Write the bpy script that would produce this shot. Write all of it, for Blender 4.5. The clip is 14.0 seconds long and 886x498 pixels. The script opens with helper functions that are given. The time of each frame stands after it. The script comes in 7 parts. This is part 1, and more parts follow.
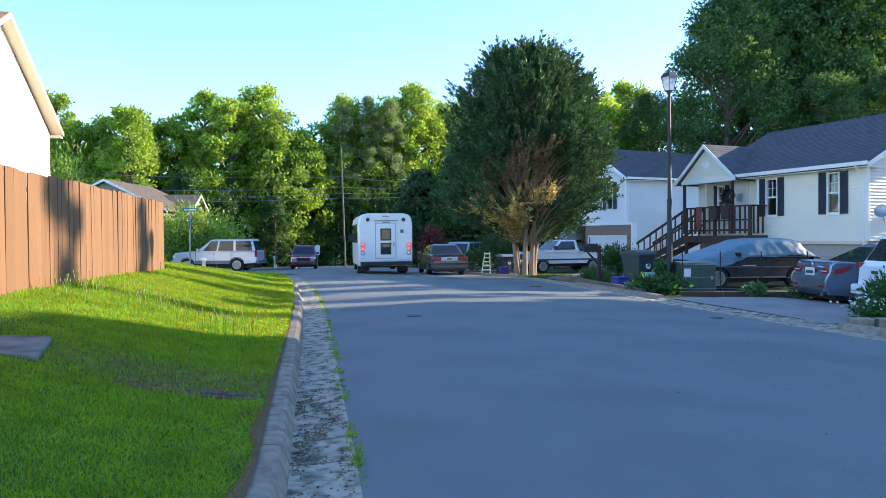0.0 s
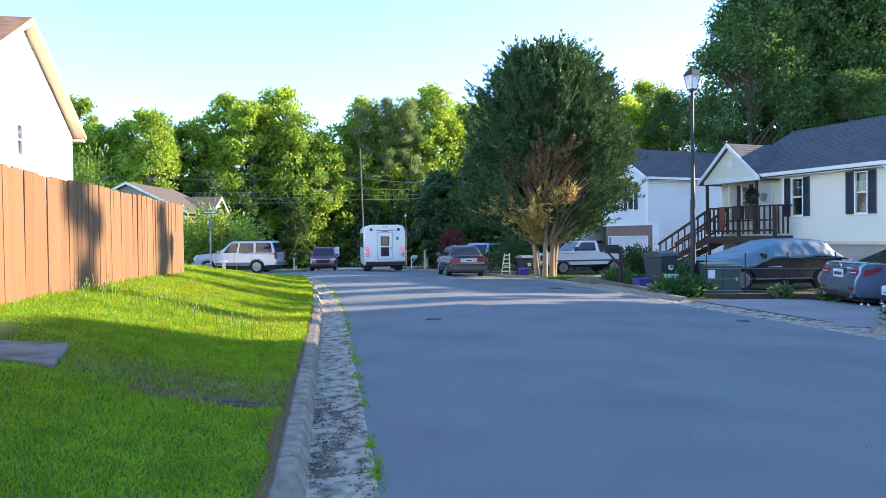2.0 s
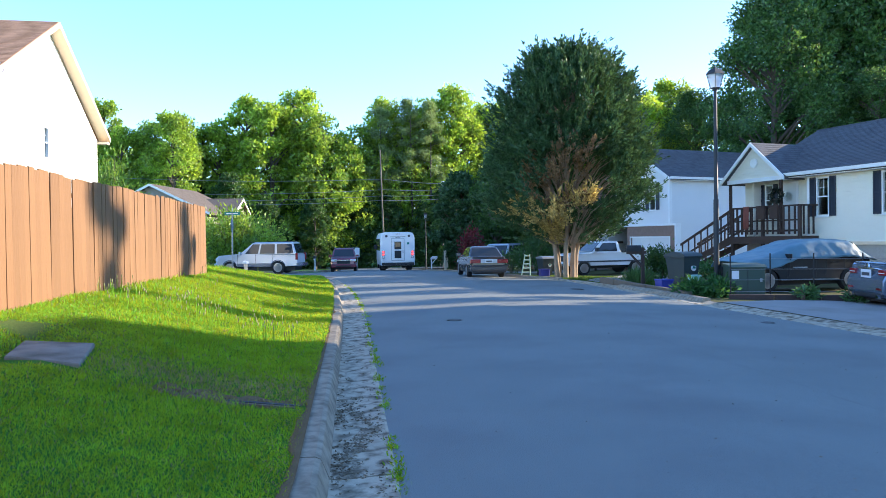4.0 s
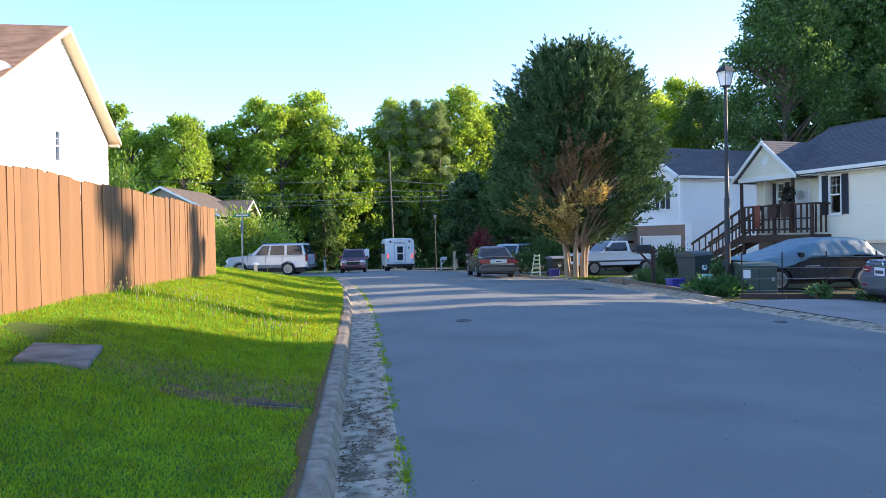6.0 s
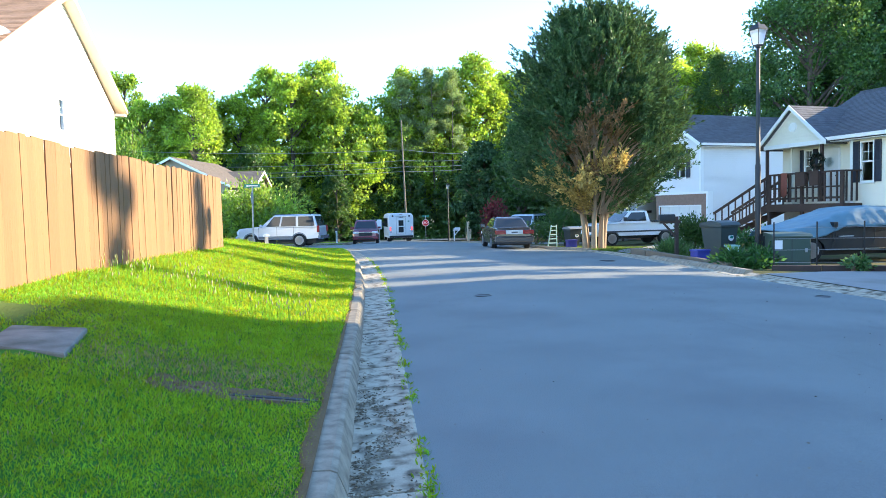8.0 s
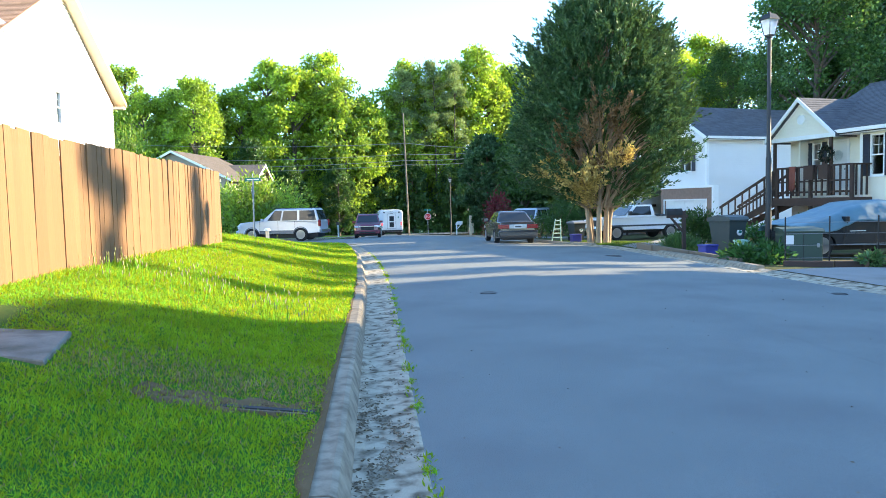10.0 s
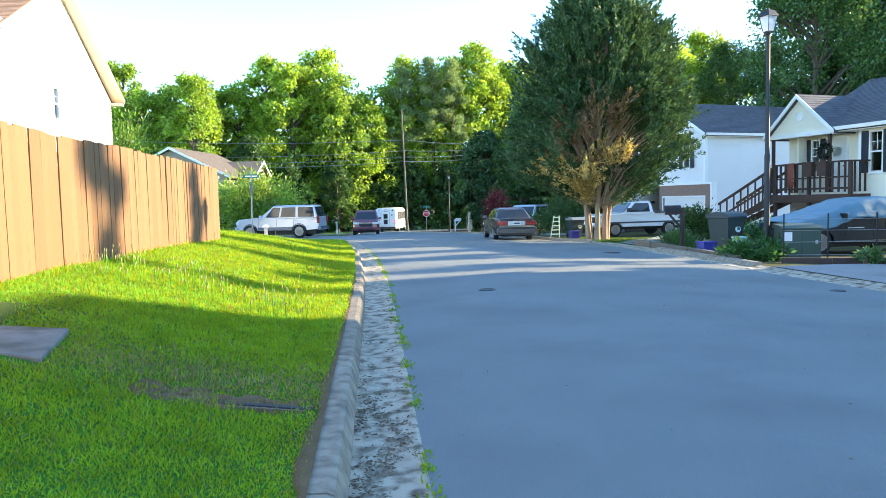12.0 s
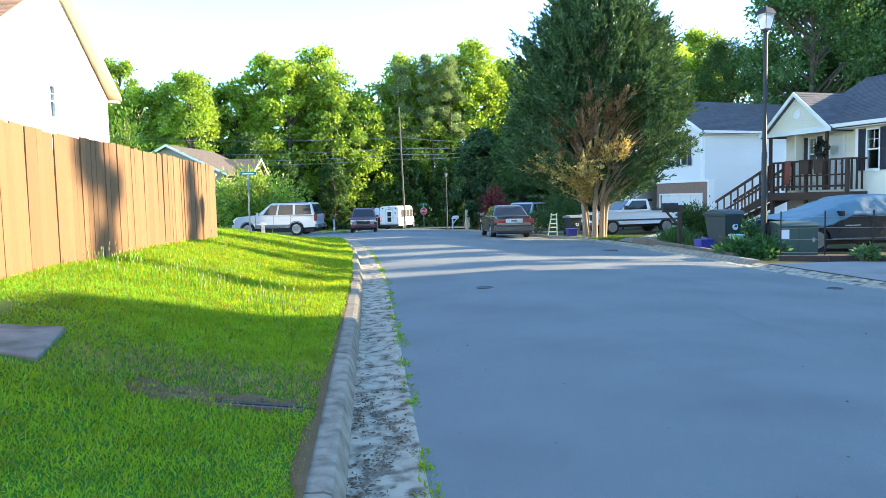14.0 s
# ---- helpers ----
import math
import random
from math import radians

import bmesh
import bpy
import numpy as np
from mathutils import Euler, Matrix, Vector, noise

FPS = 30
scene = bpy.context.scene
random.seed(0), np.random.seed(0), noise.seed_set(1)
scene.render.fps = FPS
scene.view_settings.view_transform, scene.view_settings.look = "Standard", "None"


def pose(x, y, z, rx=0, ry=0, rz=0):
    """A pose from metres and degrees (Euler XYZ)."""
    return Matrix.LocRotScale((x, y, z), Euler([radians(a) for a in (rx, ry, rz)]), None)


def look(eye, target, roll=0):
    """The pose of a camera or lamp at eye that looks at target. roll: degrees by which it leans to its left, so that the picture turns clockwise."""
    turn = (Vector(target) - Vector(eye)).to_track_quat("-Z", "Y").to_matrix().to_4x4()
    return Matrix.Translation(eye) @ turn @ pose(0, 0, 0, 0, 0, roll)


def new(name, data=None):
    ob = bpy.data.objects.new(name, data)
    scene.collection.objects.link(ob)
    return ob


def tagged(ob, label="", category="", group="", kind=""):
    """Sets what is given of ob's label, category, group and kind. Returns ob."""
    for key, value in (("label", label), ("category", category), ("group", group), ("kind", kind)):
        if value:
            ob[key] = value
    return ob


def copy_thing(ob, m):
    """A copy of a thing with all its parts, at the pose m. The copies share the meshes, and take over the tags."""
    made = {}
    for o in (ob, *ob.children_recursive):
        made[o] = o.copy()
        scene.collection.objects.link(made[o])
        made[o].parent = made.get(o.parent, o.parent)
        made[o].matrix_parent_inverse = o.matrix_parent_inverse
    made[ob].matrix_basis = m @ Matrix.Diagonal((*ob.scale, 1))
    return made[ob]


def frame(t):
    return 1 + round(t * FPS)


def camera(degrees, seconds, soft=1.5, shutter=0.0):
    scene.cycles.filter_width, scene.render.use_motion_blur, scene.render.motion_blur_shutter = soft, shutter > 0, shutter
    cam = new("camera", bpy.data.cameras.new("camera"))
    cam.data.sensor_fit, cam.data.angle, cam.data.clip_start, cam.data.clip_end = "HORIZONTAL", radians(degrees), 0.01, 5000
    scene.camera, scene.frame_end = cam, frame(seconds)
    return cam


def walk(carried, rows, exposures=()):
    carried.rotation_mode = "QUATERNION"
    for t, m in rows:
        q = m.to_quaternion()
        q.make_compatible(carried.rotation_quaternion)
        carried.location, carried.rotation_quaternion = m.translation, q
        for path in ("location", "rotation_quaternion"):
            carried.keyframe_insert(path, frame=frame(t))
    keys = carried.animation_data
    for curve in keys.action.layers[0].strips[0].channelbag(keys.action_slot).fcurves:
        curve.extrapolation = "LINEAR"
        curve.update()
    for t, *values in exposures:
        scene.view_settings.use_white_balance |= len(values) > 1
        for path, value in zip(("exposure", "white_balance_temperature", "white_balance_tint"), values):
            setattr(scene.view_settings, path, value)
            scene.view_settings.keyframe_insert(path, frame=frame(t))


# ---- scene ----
cam = camera(64.0, 14.0, soft=0.8)
PATH = [
    (0, (0.077, -0.247, 1.466), (0.381, 1.729, 1.432), -0.5),
    (0.5, (0.052, -0.222, 1.493), (0.347, 1.756, 1.46), -0.5),
    (1, (0.066, -0.131, 1.495), (0.345, 1.849, 1.464), -0.6),
    (1.5, (0.08, -0.1, 1.486), (0.344, 1.882, 1.455), -0.6),
    (2, (0.086, -0.095, 1.492), (0.337, 1.889, 1.461), -0.7),
    (2.5, (0.084, -0.084, 1.493), (0.312, 1.903, 1.461), -0.7),
    (3, (0.077, -0.073, 1.494), (0.287, 1.916, 1.464), -0.8),
    (5.5, (0.08, -0.059, 1.494), (0.262, 1.933, 1.467), -0.9),
    (6, (0.1, -0.03, 1.487), (0.268, 1.963, 1.461), -1.1),
    (6.5, (0.101, 0.051, 1.483), (0.256, 2.044, 1.45), -1.0),
    (7, (0.045, 0.272, 1.479), (0.202, 2.265, 1.426), -1.1),
    (7.5, (0.028, 0.478, 1.473), (0.169, 2.471, 1.391), -1.2),
    (8, (0.066, 0.75, 1.477), (0.198, 2.743, 1.369), -1.3),
    (10.5, (0.049, 1.133, 1.496), (0.175, 3.124, 1.367), -1.3),
    (11, (0.051, 1.142, 1.493), (0.179, 3.133, 1.359), -1.3),
    (11.5, (0.055, 1.13, 1.5), (0.185, 3.121, 1.365), -1.3),
    (12, (0.053, 1.133, 1.495), (0.183, 3.124, 1.36), -1.3),
    (12.5, (0.048, 1.149, 1.491), (0.18, 3.14, 1.354), -1.4),
    (13, (0.049, 1.137, 1.5), (0.181, 3.127, 1.361), -1.2),
    (13.5, (0.049, 1.149, 1.494), (0.183, 3.139, 1.355), -1.2),
    (14, (0.053, 1.142, 1.498), (0.19, 3.132, 1.356), -1.3),
]
walk(cam, [(t, look(eye, target, roll)) for t, eye, target, roll in PATH],
     exposures=[(0, 1.74, 5550, 14), (0.5, 1.70, 5600, 17), (1.0, 1.70, 5720, 19), (1.5, 1.82, 5820, 19), (2.0, 2.02, 5780, 18), (2.5, 2.0, 5330, 13), (3.0, 1.98, 5220, 11), (5.5, 1.72, 5820, 18), (6.0, 1.80, 5900, 19), (6.5, 2.04, 6050, 14), (7.0, 2.22, 5420, 9), (7.5, 2.3, 5620, 9), (8.0, 2.42, 5770, 8), (10.5, 2.43, 6000, 7), (14.0, 2.43, 6000, 7)])

# ---------------------------------------------------------------- light
SUN_EL, SUN_AZ = 18.0, 80.0          # degrees; azimuth clockwise from +y
SUN = Vector((math.cos(radians(SUN_EL)) * math.sin(radians(SUN_AZ)), math.cos(radians(SUN_EL)) * math.cos(radians(SUN_AZ)), math.sin(radians(SUN_EL))))
world = bpy.data.worlds.new("sky")
scene.world = world
world.use_nodes = True
wn = world.node_tree.nodes
sky = wn.new("ShaderNodeTexSky")
sky.sky_type, sky.sun_disc = "NISHITA", False
sky.sun_elevation, sky.sun_rotation = radians(SUN_EL), radians(SUN_AZ)
sky.air_density, sky.dust_density, sky.ozone_density = 0.95, 0.0, 2.6
wn["Background"].inputs["Strength"].default_value = 0.140
world.node_tree.links.new(sky.outputs[0], wn["Background"].inputs["Color"])
sun_data = bpy.data.lights.new("sun", "SUN")
sun_data.energy, sun_data.angle, sun_data.color = 3.9, radians(0.6), (1.0, 0.78, 0.49)
sun = new("sun", sun_data)
sun.matrix_world = look(SUN * 200, (0, 0, 0))


# ---------------------------------------------------------------- materials
def mat(name, color, rough=0.7, metal=0.0, vary=0.15, scale=6.0, fine=60.0, bump=0.0, piece=0.0, island=0.0, coat=0.0, dirt=None, dirt_scale=0.8, dirt_cut=(0.5, 0.7), stretch=None, spec=0.5, speck=0.0):
    """A node material: base colour with coarse and fine variation, optional dirt patches and relief."""
    m = bpy.data.materials.new(name)
    m.use_nodes = True
    nt = m.node_tree
    n, l = nt.nodes, nt.links
    b = n["Principled BSDF"]
    b.inputs["Roughness"].default_value, b.inputs["Metallic"].default_value = rough, metal
    b.inputs["Coat Weight"].default_value = coat
    b.inputs["Coat Roughness"].default_value = 0.05
    b.inputs["Specular IOR Level"].default_value = spec
    tc = n.new("ShaderNodeTexCoord")
    src = tc.outputs["Object"]
    if stretch:
        mp = n.new("ShaderNodeMapping")
        mp.inputs["Scale"].default_value = stretch
        l.new(src, mp.inputs[0])
        src = mp.outputs[0]

    def tex(s, detail=4):
        t = n.new("ShaderNodeTexNoise")
        t.inputs["Scale"].default_value, t.inputs["Detail"].default_value = s, detail
        l.new(src, t.inputs["Vector"])
        return t.outputs["Fac"]

    def math_node(op, a, bb):
        k = n.new("ShaderNodeMath")
        k.operation = op
        for i, v in enumerate((a, bb)):
            if isinstance(v, (int, float)):
                k.inputs[i].default_value = v
            else:
                l.new(v, k.inputs[i])
        return k.outputs[0]

    coarse, grain = tex(scale), tex(fine, 3)
    v = math_node("ADD", math_node("MULTIPLY", math_node("SUBTRACT", coarse, 0.5), 2.2 * vary), math_node("MULTIPLY", math_node("SUBTRACT", grain, 0.5), 1.2 * vary))
    if piece:
        oi = n.new("ShaderNodeObjectInfo")
        v = math_node("ADD", v, math_node("MULTIPLY", math_node("SUBTRACT", oi.outputs["Random"], 0.5), 2 * piece))
    if island:
        ge = n.new("ShaderNodeNewGeometry")
        v = math_node("ADD", v, math_node("MULTIPLY", math_node("SUBTRACT", ge.outputs["Random Per Island"], 0.5), 2 * island))
    if speck:
        v = math_node("ADD", v, math_node("MULTIPLY", math_node("SUBTRACT", tex(210, 1), 0.5), speck))
    v = math_node("ADD", v, 1.0)
    mul = n.new("ShaderNodeVectorMath")
    mul.operation = "SCALE"
    mul.inputs[0].default_value = color[:3]
    l.new(v, mul.inputs["Scale"])
    out = mul.outputs[0]
    if dirt:
        mix = n.new("ShaderNodeMix")
        mix.data_type = "RGBA"
        ramp = n.new("ShaderNodeMapRange")
        ramp.inputs["From Min"].default_value, ramp.inputs["From Max"].default_value = dirt_cut
        l.new(tex(dirt_scale, 6), ramp.inputs["Value"])
        l.new(ramp.outputs[0], mix.inputs["Factor"])
        l.new(out, mix.inputs["A"])
        mix.inputs["B"].default_value = (*dirt, 1)
        out = mix.outputs["Result"]
    l.new(out, b.inputs["Base Color"])
    if bump:
        bp = n.new("ShaderNodeBump")
        bp.inputs["Strength"].default_value, bp.inputs["Distance"].default_value = bump, 0.02
        l.new(math_node("ADD", grain, coarse), bp.inputs["Height"])
        l.new(bp.outputs[0], b.inputs["Normal"])
    return m


def leaf_mat(name, color, through_color, share=0.35, island=0.35, scale=0.5, gloss=0.04):
    """Foliage: diffuse and translucent, each leaf a little different."""
    m = bpy.data.materials.new(name)
    m.use_nodes = True
    nt = m.node_tree
    n, l = nt.nodes, nt.links
    n.remove(n["Principled BSDF"])
    ge = n.new("ShaderNodeNewGeometry")
    tc = n.new("ShaderNodeTexCoord")
    nz = n.new("ShaderNodeTexNoise")
    nz.inputs["Scale"].default_value = scale
    l.new(tc.outputs["Object"], nz.inputs["Vector"])
    add = n.new("ShaderNodeMath")
    add.operation = "MULTIPLY_ADD"
    l.new(ge.outputs["Random Per Island"], add.inputs[0])
    add.inputs[1].default_value = 2 * island
    l.new(nz.outputs["Fac"], add.inputs[2])
    off = n.new("ShaderNodeMath")
    off.inputs[1].default_value = 0.5 - island
    l.new(add.outputs[0], off.inputs[0])
    mixer = n.new("ShaderNodeMixShader")
    mixer.inputs[0].default_value = share
    for i, (kind, c) in enumerate((("ShaderNodeBsdfDiffuse", color), ("ShaderNodeBsdfTranslucent", through_color))):
        sc = n.new("ShaderNodeVectorMath")
        sc.operation = "SCALE"
        sc.inputs[0].default_value = c
        l.new(off.outputs[0], sc.inputs["Scale"])
        s = n.new(kind)
        l.new(sc.outputs[0], s.inputs["Color"])
        l.new(s.outputs[0], mixer.inputs[1 + i])
    gl = n.new("ShaderNodeBsdfGlossy")
    gl.inputs["Roughness"].default_value = 0.45
    gl.inputs["Color"].default_value = (0.8, 0.85, 0.8, 1)
    top = n.new("ShaderNodeMixShader")
    top.inputs[0].default_value = gloss
    l.new(mixer.outputs[0], top.inputs[1])
    l.new(gl.outputs[0], top.inputs[2])
    l.new(top.outputs[0], n["Material Output"].inputs["Surface"])
    return m


def glass_mat(name, tint=(0.85, 0.9, 0.9), rough=0.02, share=0.5, ior=1.45):
    """Window glass: clear enough to look into, with a true reflection."""
    m = bpy.data.materials.new(name)
    m.use_nodes = True
    nt = m.node_tree
    b = nt.nodes["Principled BSDF"]
    b.inputs["Base Color"].default_value = (*tint, 1)
    b.inputs["Roughness"].default_value = rough
    b.inputs["Transmission Weight"].default_value = share
    b.inputs["IOR"].default_value = ior
    return m


def glow_mat(name, color, strength):
    m = bpy.data.materials.new(name)
    m.use_nodes = True
    b = m.node_tree.nodes["Principled BSDF"]
    b.inputs["Base Color"].default_value = (*color, 1)
    b.inputs["Emission Color"].default_value = (*color, 1)
    b.inputs["Emission Strength"].default_value = strength
    return m


ASPHALT = mat("asphalt", (0.195, 0.210, 0.199), 0.85, vary=0.17, scale=0.5, fine=130, bump=0.4, dirt=(0.157, 0.163, 0.160), dirt_scale=0.55, dirt_cut=(0.48, 0.75), spec=0.3, speck=1.3)
CONCRETE = mat("kerb_concrete", (0.32, 0.272, 0.20), 0.9, spec=0.2, vary=0.24, scale=11, fine=90, bump=0.10, dirt=(0.17, 0.14, 0.10), dirt_scale=8, dirt_cut=(0.40, 0.72), piece=0.10)
GUTTER = mat("gutter_concrete", (0.44, 0.38, 0.28), 0.9, spec=0.2, vary=0.30, scale=6, fine=110, bump=0.08, dirt=(0.13, 0.105, 0.07), dirt_scale=7, dirt_cut=(0.46, 0.66), piece=0.08)
DRY_VERGE = mat("dry_yard_soil", (0.105, 0.105, 0.045), 0.95, spec=0.05, vary=0.35, scale=2.2, fine=40, bump=0.5, dirt=(0.15, 0.115, 0.07), dirt_scale=0.8, dirt_cut=(0.45, 0.7))
SLAB = mat("slab_concrete", (0.235, 0.215, 0.18), 0.92, spec=0.2, vary=0.3, scale=4, fine=70, bump=0.25, dirt=(0.11, 0.105, 0.08), dirt_scale=3, dirt_cut=(0.45, 0.7))
DRIVE = mat("drive_concrete", (0.28, 0.262, 0.24), 0.9, vary=0.12, scale=1.2, fine=50, bump=0.2, dirt=(0.22, 0.2, 0.17), dirt_scale=0.7)
SOIL = mat("lawn_soil", (0.06, 0.15, 0.02), 0.95, spec=0.05, vary=0.3, scale=1.5, fine=30, bump=0.5, dirt=(0.14, 0.11, 0.05), dirt_scale=0.35, dirt_cut=(0.55, 0.8))
BARE = mat("bare_soil", (0.16, 0.115, 0.062), 0.95, spec=0.05, vary=0.3, scale=5, fine=60, bump=0.6)
GRASS = leaf_mat("grass_blades", (0.096, 0.355, 0.026), (0.76, 0.62, 0.006), 0.36, 0.22, 4.0, 0.006)
STRAW = leaf_mat("dry_grass", (0.30, 0.23, 0.10), (0.3, 0.2, 0.08), 0.3, 0.3, 2)
FLUFF = mat("seed_head", (0.30, 0.29, 0.11), 0.9, vary=0.1)
CEDAR_WOOD = mat("fence_wood", (0.205, 0.108, 0.046), 0.8, vary=0.22, scale=1.2, fine=14, bump=0.3, piece=0.11, stretch=(4, 4, 0.5), dirt=(0.17, 0.075, 0.032), dirt_scale=1.3, dirt_cut=(0.52, 0.8))
BARK = mat("bark", (0.20, 0.135, 0.09), 0.95, vary=0.3, scale=3, fine=25, bump=0.9, stretch=(3, 3, 0.6))
FARBARK = mat("far_bark", (0.11, 0.09, 0.07), 0.95, vary=0.25, scale=2, fine=12, bump=0.5)
LEAF_BRIGHT = leaf_mat("leaf_bright", (0.20, 0.295, 0.03), (0.50, 0.66, 0.04), 0.5, 0.4, 0.25)
LEAF_MID = leaf_mat("leaf_mid", (0.155, 0.26, 0.03), (0.43, 0.57, 0.045), 0.48, 0.4, 0.25)
LEAF_OAK = leaf_mat("oak_leaves", (0.054, 0.122, 0.03), (0.15, 0.25, 0.03), 0.38, 0.45, 0.35)
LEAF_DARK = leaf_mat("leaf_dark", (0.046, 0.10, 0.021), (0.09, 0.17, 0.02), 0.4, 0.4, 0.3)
LEAF_PINE = leaf_mat("pine_needles", (0.15, 0.21, 0.08), (0.34, 0.45, 0.11), 0.4, 0.35, 0.4)
LEAF_CEDAR = leaf_mat("cedar_sprays", (0.056, 0.114, 0.041), (0.09, 0.15, 0.035), 0.25, 0.5, 0.9)
LEAF_BROWN = leaf_mat("dry_cedar_sprays", (0.27, 0.17, 0.085), (0.34, 0.21, 0.08), 0.4, 0.4, 0.8)
# dry sprays whose bright gold has the low sunlight painted in
LEAF_GOLD = leaf_mat("sunlit_dry_cedar_sprays", (0.56, 0.43, 0.16), (0.66, 0.50, 0.12), 0.4, 0.4, 0.8)
LEAF_YARD = leaf_mat("yard_grass_blades", (0.075, 0.14, 0.03), (0.16, 0.22, 0.03), 0.35, 0.35, 0.9, 0.006)
# lighter copy of BARK, sunlight on the cedar's stems put into its colour
CEDAR_BARK = mat("sunlit_bark", (0.34, 0.25, 0.165), 0.95, vary=0.3, scale=3, fine=25, bump=0.9, stretch=(3, 3, 0.6))
LEAF_RED = leaf_mat("red_leaves", (0.16, 0.025, 0.03), (0.22, 0.03, 0.03), 0.35, 0.4, 0.8)
WHITE_SIDING = mat("white_vinyl", (0.78, 0.77, 0.72), 0.55, vary=0.03, scale=1, fine=20)
CREAM_SIDING = mat("cream_vinyl", (0.80, 0.76, 0.64), 0.55, vary=0.04, scale=0.8, fine=20)
GREY_SIDING = mat("pale_grey_vinyl", (0.72, 0.71, 0.69), 0.55, vary=0.04, scale=0.8, fine=20)
TRIM = mat("white_trim", (0.80, 0.80, 0.78), 0.5, vary=0.04)
BEIGE_TRIM = mat("beige_trim", (0.74, 0.60, 0.42), 0.6, vary=0.05)
SHINGLE_GREY = mat("grey_shingles", (0.085, 0.085, 0.095), 0.92, vary=0.3, scale=3, fine=14, bump=0.5, island=0.14)
SHINGLE_BROWN = mat("brown_shingles", (0.36, 0.20, 0.11), 0.92, vary=0.25, scale=3, fine=14, bump=0.5, island=0.14)
SHINGLE_TAN = mat("tan_shingles", (0.115, 0.092, 0.072), 0.92, vary=0.2, scale=2, fine=10, bump=0.4, island=0.1)
SHUTTER = mat("navy_shutter", (0.025, 0.03, 0.045), 0.6, vary=0.1)
DECK = mat("dark_stained_deck", (0.055, 0.032, 0.024), 0.75, vary=0.25, scale=3, fine=30, bump=0.3, piece=0.15)
BRICK = mat("brick_red", (0.30, 0.20, 0.15), 0.9, vary=0.2, scale=6, fine=50, bump=0.3, piece=0.2)
MORTAR = mat("mortar", (0.42, 0.38, 0.33), 0.95, vary=0.15, scale=8)
DOORWHITE = mat("white_door_paint", (0.72, 0.72, 0.70), 0.5, vary=0.04)
DARK_IN = mat("room_dark", (0.05, 0.05, 0.05), 0.9)
CURTAIN = mat("curtain_cloth", (0.55, 0.5, 0.38), 0.9, vary=0.15, stretch=(8, 8, 0.4))
GLASS = glass_mat("window_glass", (0.85, 0.9, 0.92), 0.01, 1.0)
CARGLASS = glass_mat("car_glass", (0.03, 0.035, 0.04), 0.015, 0.0, 1.5)
BLACK = mat("black_plastic", (0.018, 0.018, 0.02), 0.6, vary=0.1)
RUBBER = mat("tyre_rubber", (0.016, 0.016, 0.016), 0.85, vary=0.15)
ALLOY = mat("alloy", (0.52, 0.53, 0.55), 0.35, metal=0.9, vary=0.05)
CHROME = mat("chrome", (0.8, 0.8, 0.82), 0.12, metal=1.0, vary=0.02)
PAINT_WHITE = mat("white_car_paint", (0.78, 0.79, 0.80), 0.3, vary=0.03, coat=0.6)
PAINT_SILVER = mat("silver_car_paint", (0.50, 0.53, 0.57), 0.32, metal=0.35, vary=0.04, coat=0.7)
PAINT_GREY = mat("grey_car_paint", (0.20, 0.235, 0.30), 0.26, metal=0.6, vary=0.05, coat=0.8)
PAINT_TAUPE = mat("taupe_car_paint", (0.085, 0.078, 0.078), 0.25, metal=0.3, vary=0.04, coat=0.8)
PAINT_RED = mat("maroon_car_paint", (0.15, 0.012, 0.03), 0.3, metal=0.1, vary=0.04, coat=0.9)
PAINT_BLACK = mat("black_car_paint", (0.008, 0.009, 0.012), 0.35, vary=0.05, coat=0.3, spec=0.3)
BUS_WHITE = mat("bus_white", (0.80, 0.80, 0.79), 0.4, vary=0.03, coat=0.3)
TARP = mat("blue_grey_tarp", (0.10, 0.185, 0.235), 0.46, vary=0.2, scale=1.6, fine=5, bump=0.3)
TAIL_RED = mat("red_lamp_lens", (0.28, 0.012, 0.018), 0.2, vary=0.02, coat=0.8)
TAIL_GLOW = glow_mat("lit_tail_lamp", (0.9, 0.06, 0.06), 0.9)
LENS = mat("clear_lens", (0.7, 0.72, 0.74), 0.15, vary=0.02, coat=0.8)
PLATE = mat("plate_white", (0.7, 0.7, 0.72), 0.5, vary=0.03)
INK = mat("dark_ink", (0.06, 0.06, 0.07), 0.6, vary=0.02)
IRON = mat("black_iron", (0.022, 0.022, 0.024), 0.5, vary=0.15, metal=0.3)
LANTERN = glass_mat("lantern_glass", (0.95, 0.95, 0.95), 0.12, 0.6)
UTIL_GREEN = mat("utility_green", (0.035, 0.065, 0.05), 0.55, vary=0.08)
BIN_GREEN = mat("bin_plastic", (0.035, 0.05, 0.05), 0.55, vary=0.1)
BLUE_BOX = mat("blue_plastic", (0.05, 0.05, 0.28), 0.5, vary=0.1)
STEEL = mat("galvanised_steel", (0.35, 0.36, 0.37), 0.45, metal=0.8, vary=0.1)
SIGN_GREEN = mat("sign_green", (0.01, 0.17, 0.13), 0.4, vary=0.03)
SIGN_RED = mat("sign_red", (0.5, 0.02, 0.03), 0.4, vary=0.03)
SIGN_WHITE = mat("sign_white", (0.75, 0.75, 0.75), 0.4, vary=0.03)
POLE_WOOD = mat("pole_wood", (0.15, 0.125, 0.10), 0.9, vary=0.2, scale=2, fine=30, stretch=(3, 3, 0.3))
RAILTIE = mat("landscape_timber", (0.15, 0.115, 0.08), 0.9, vary=0.25, scale=2, fine=30, bump=0.4, piece=0.12)


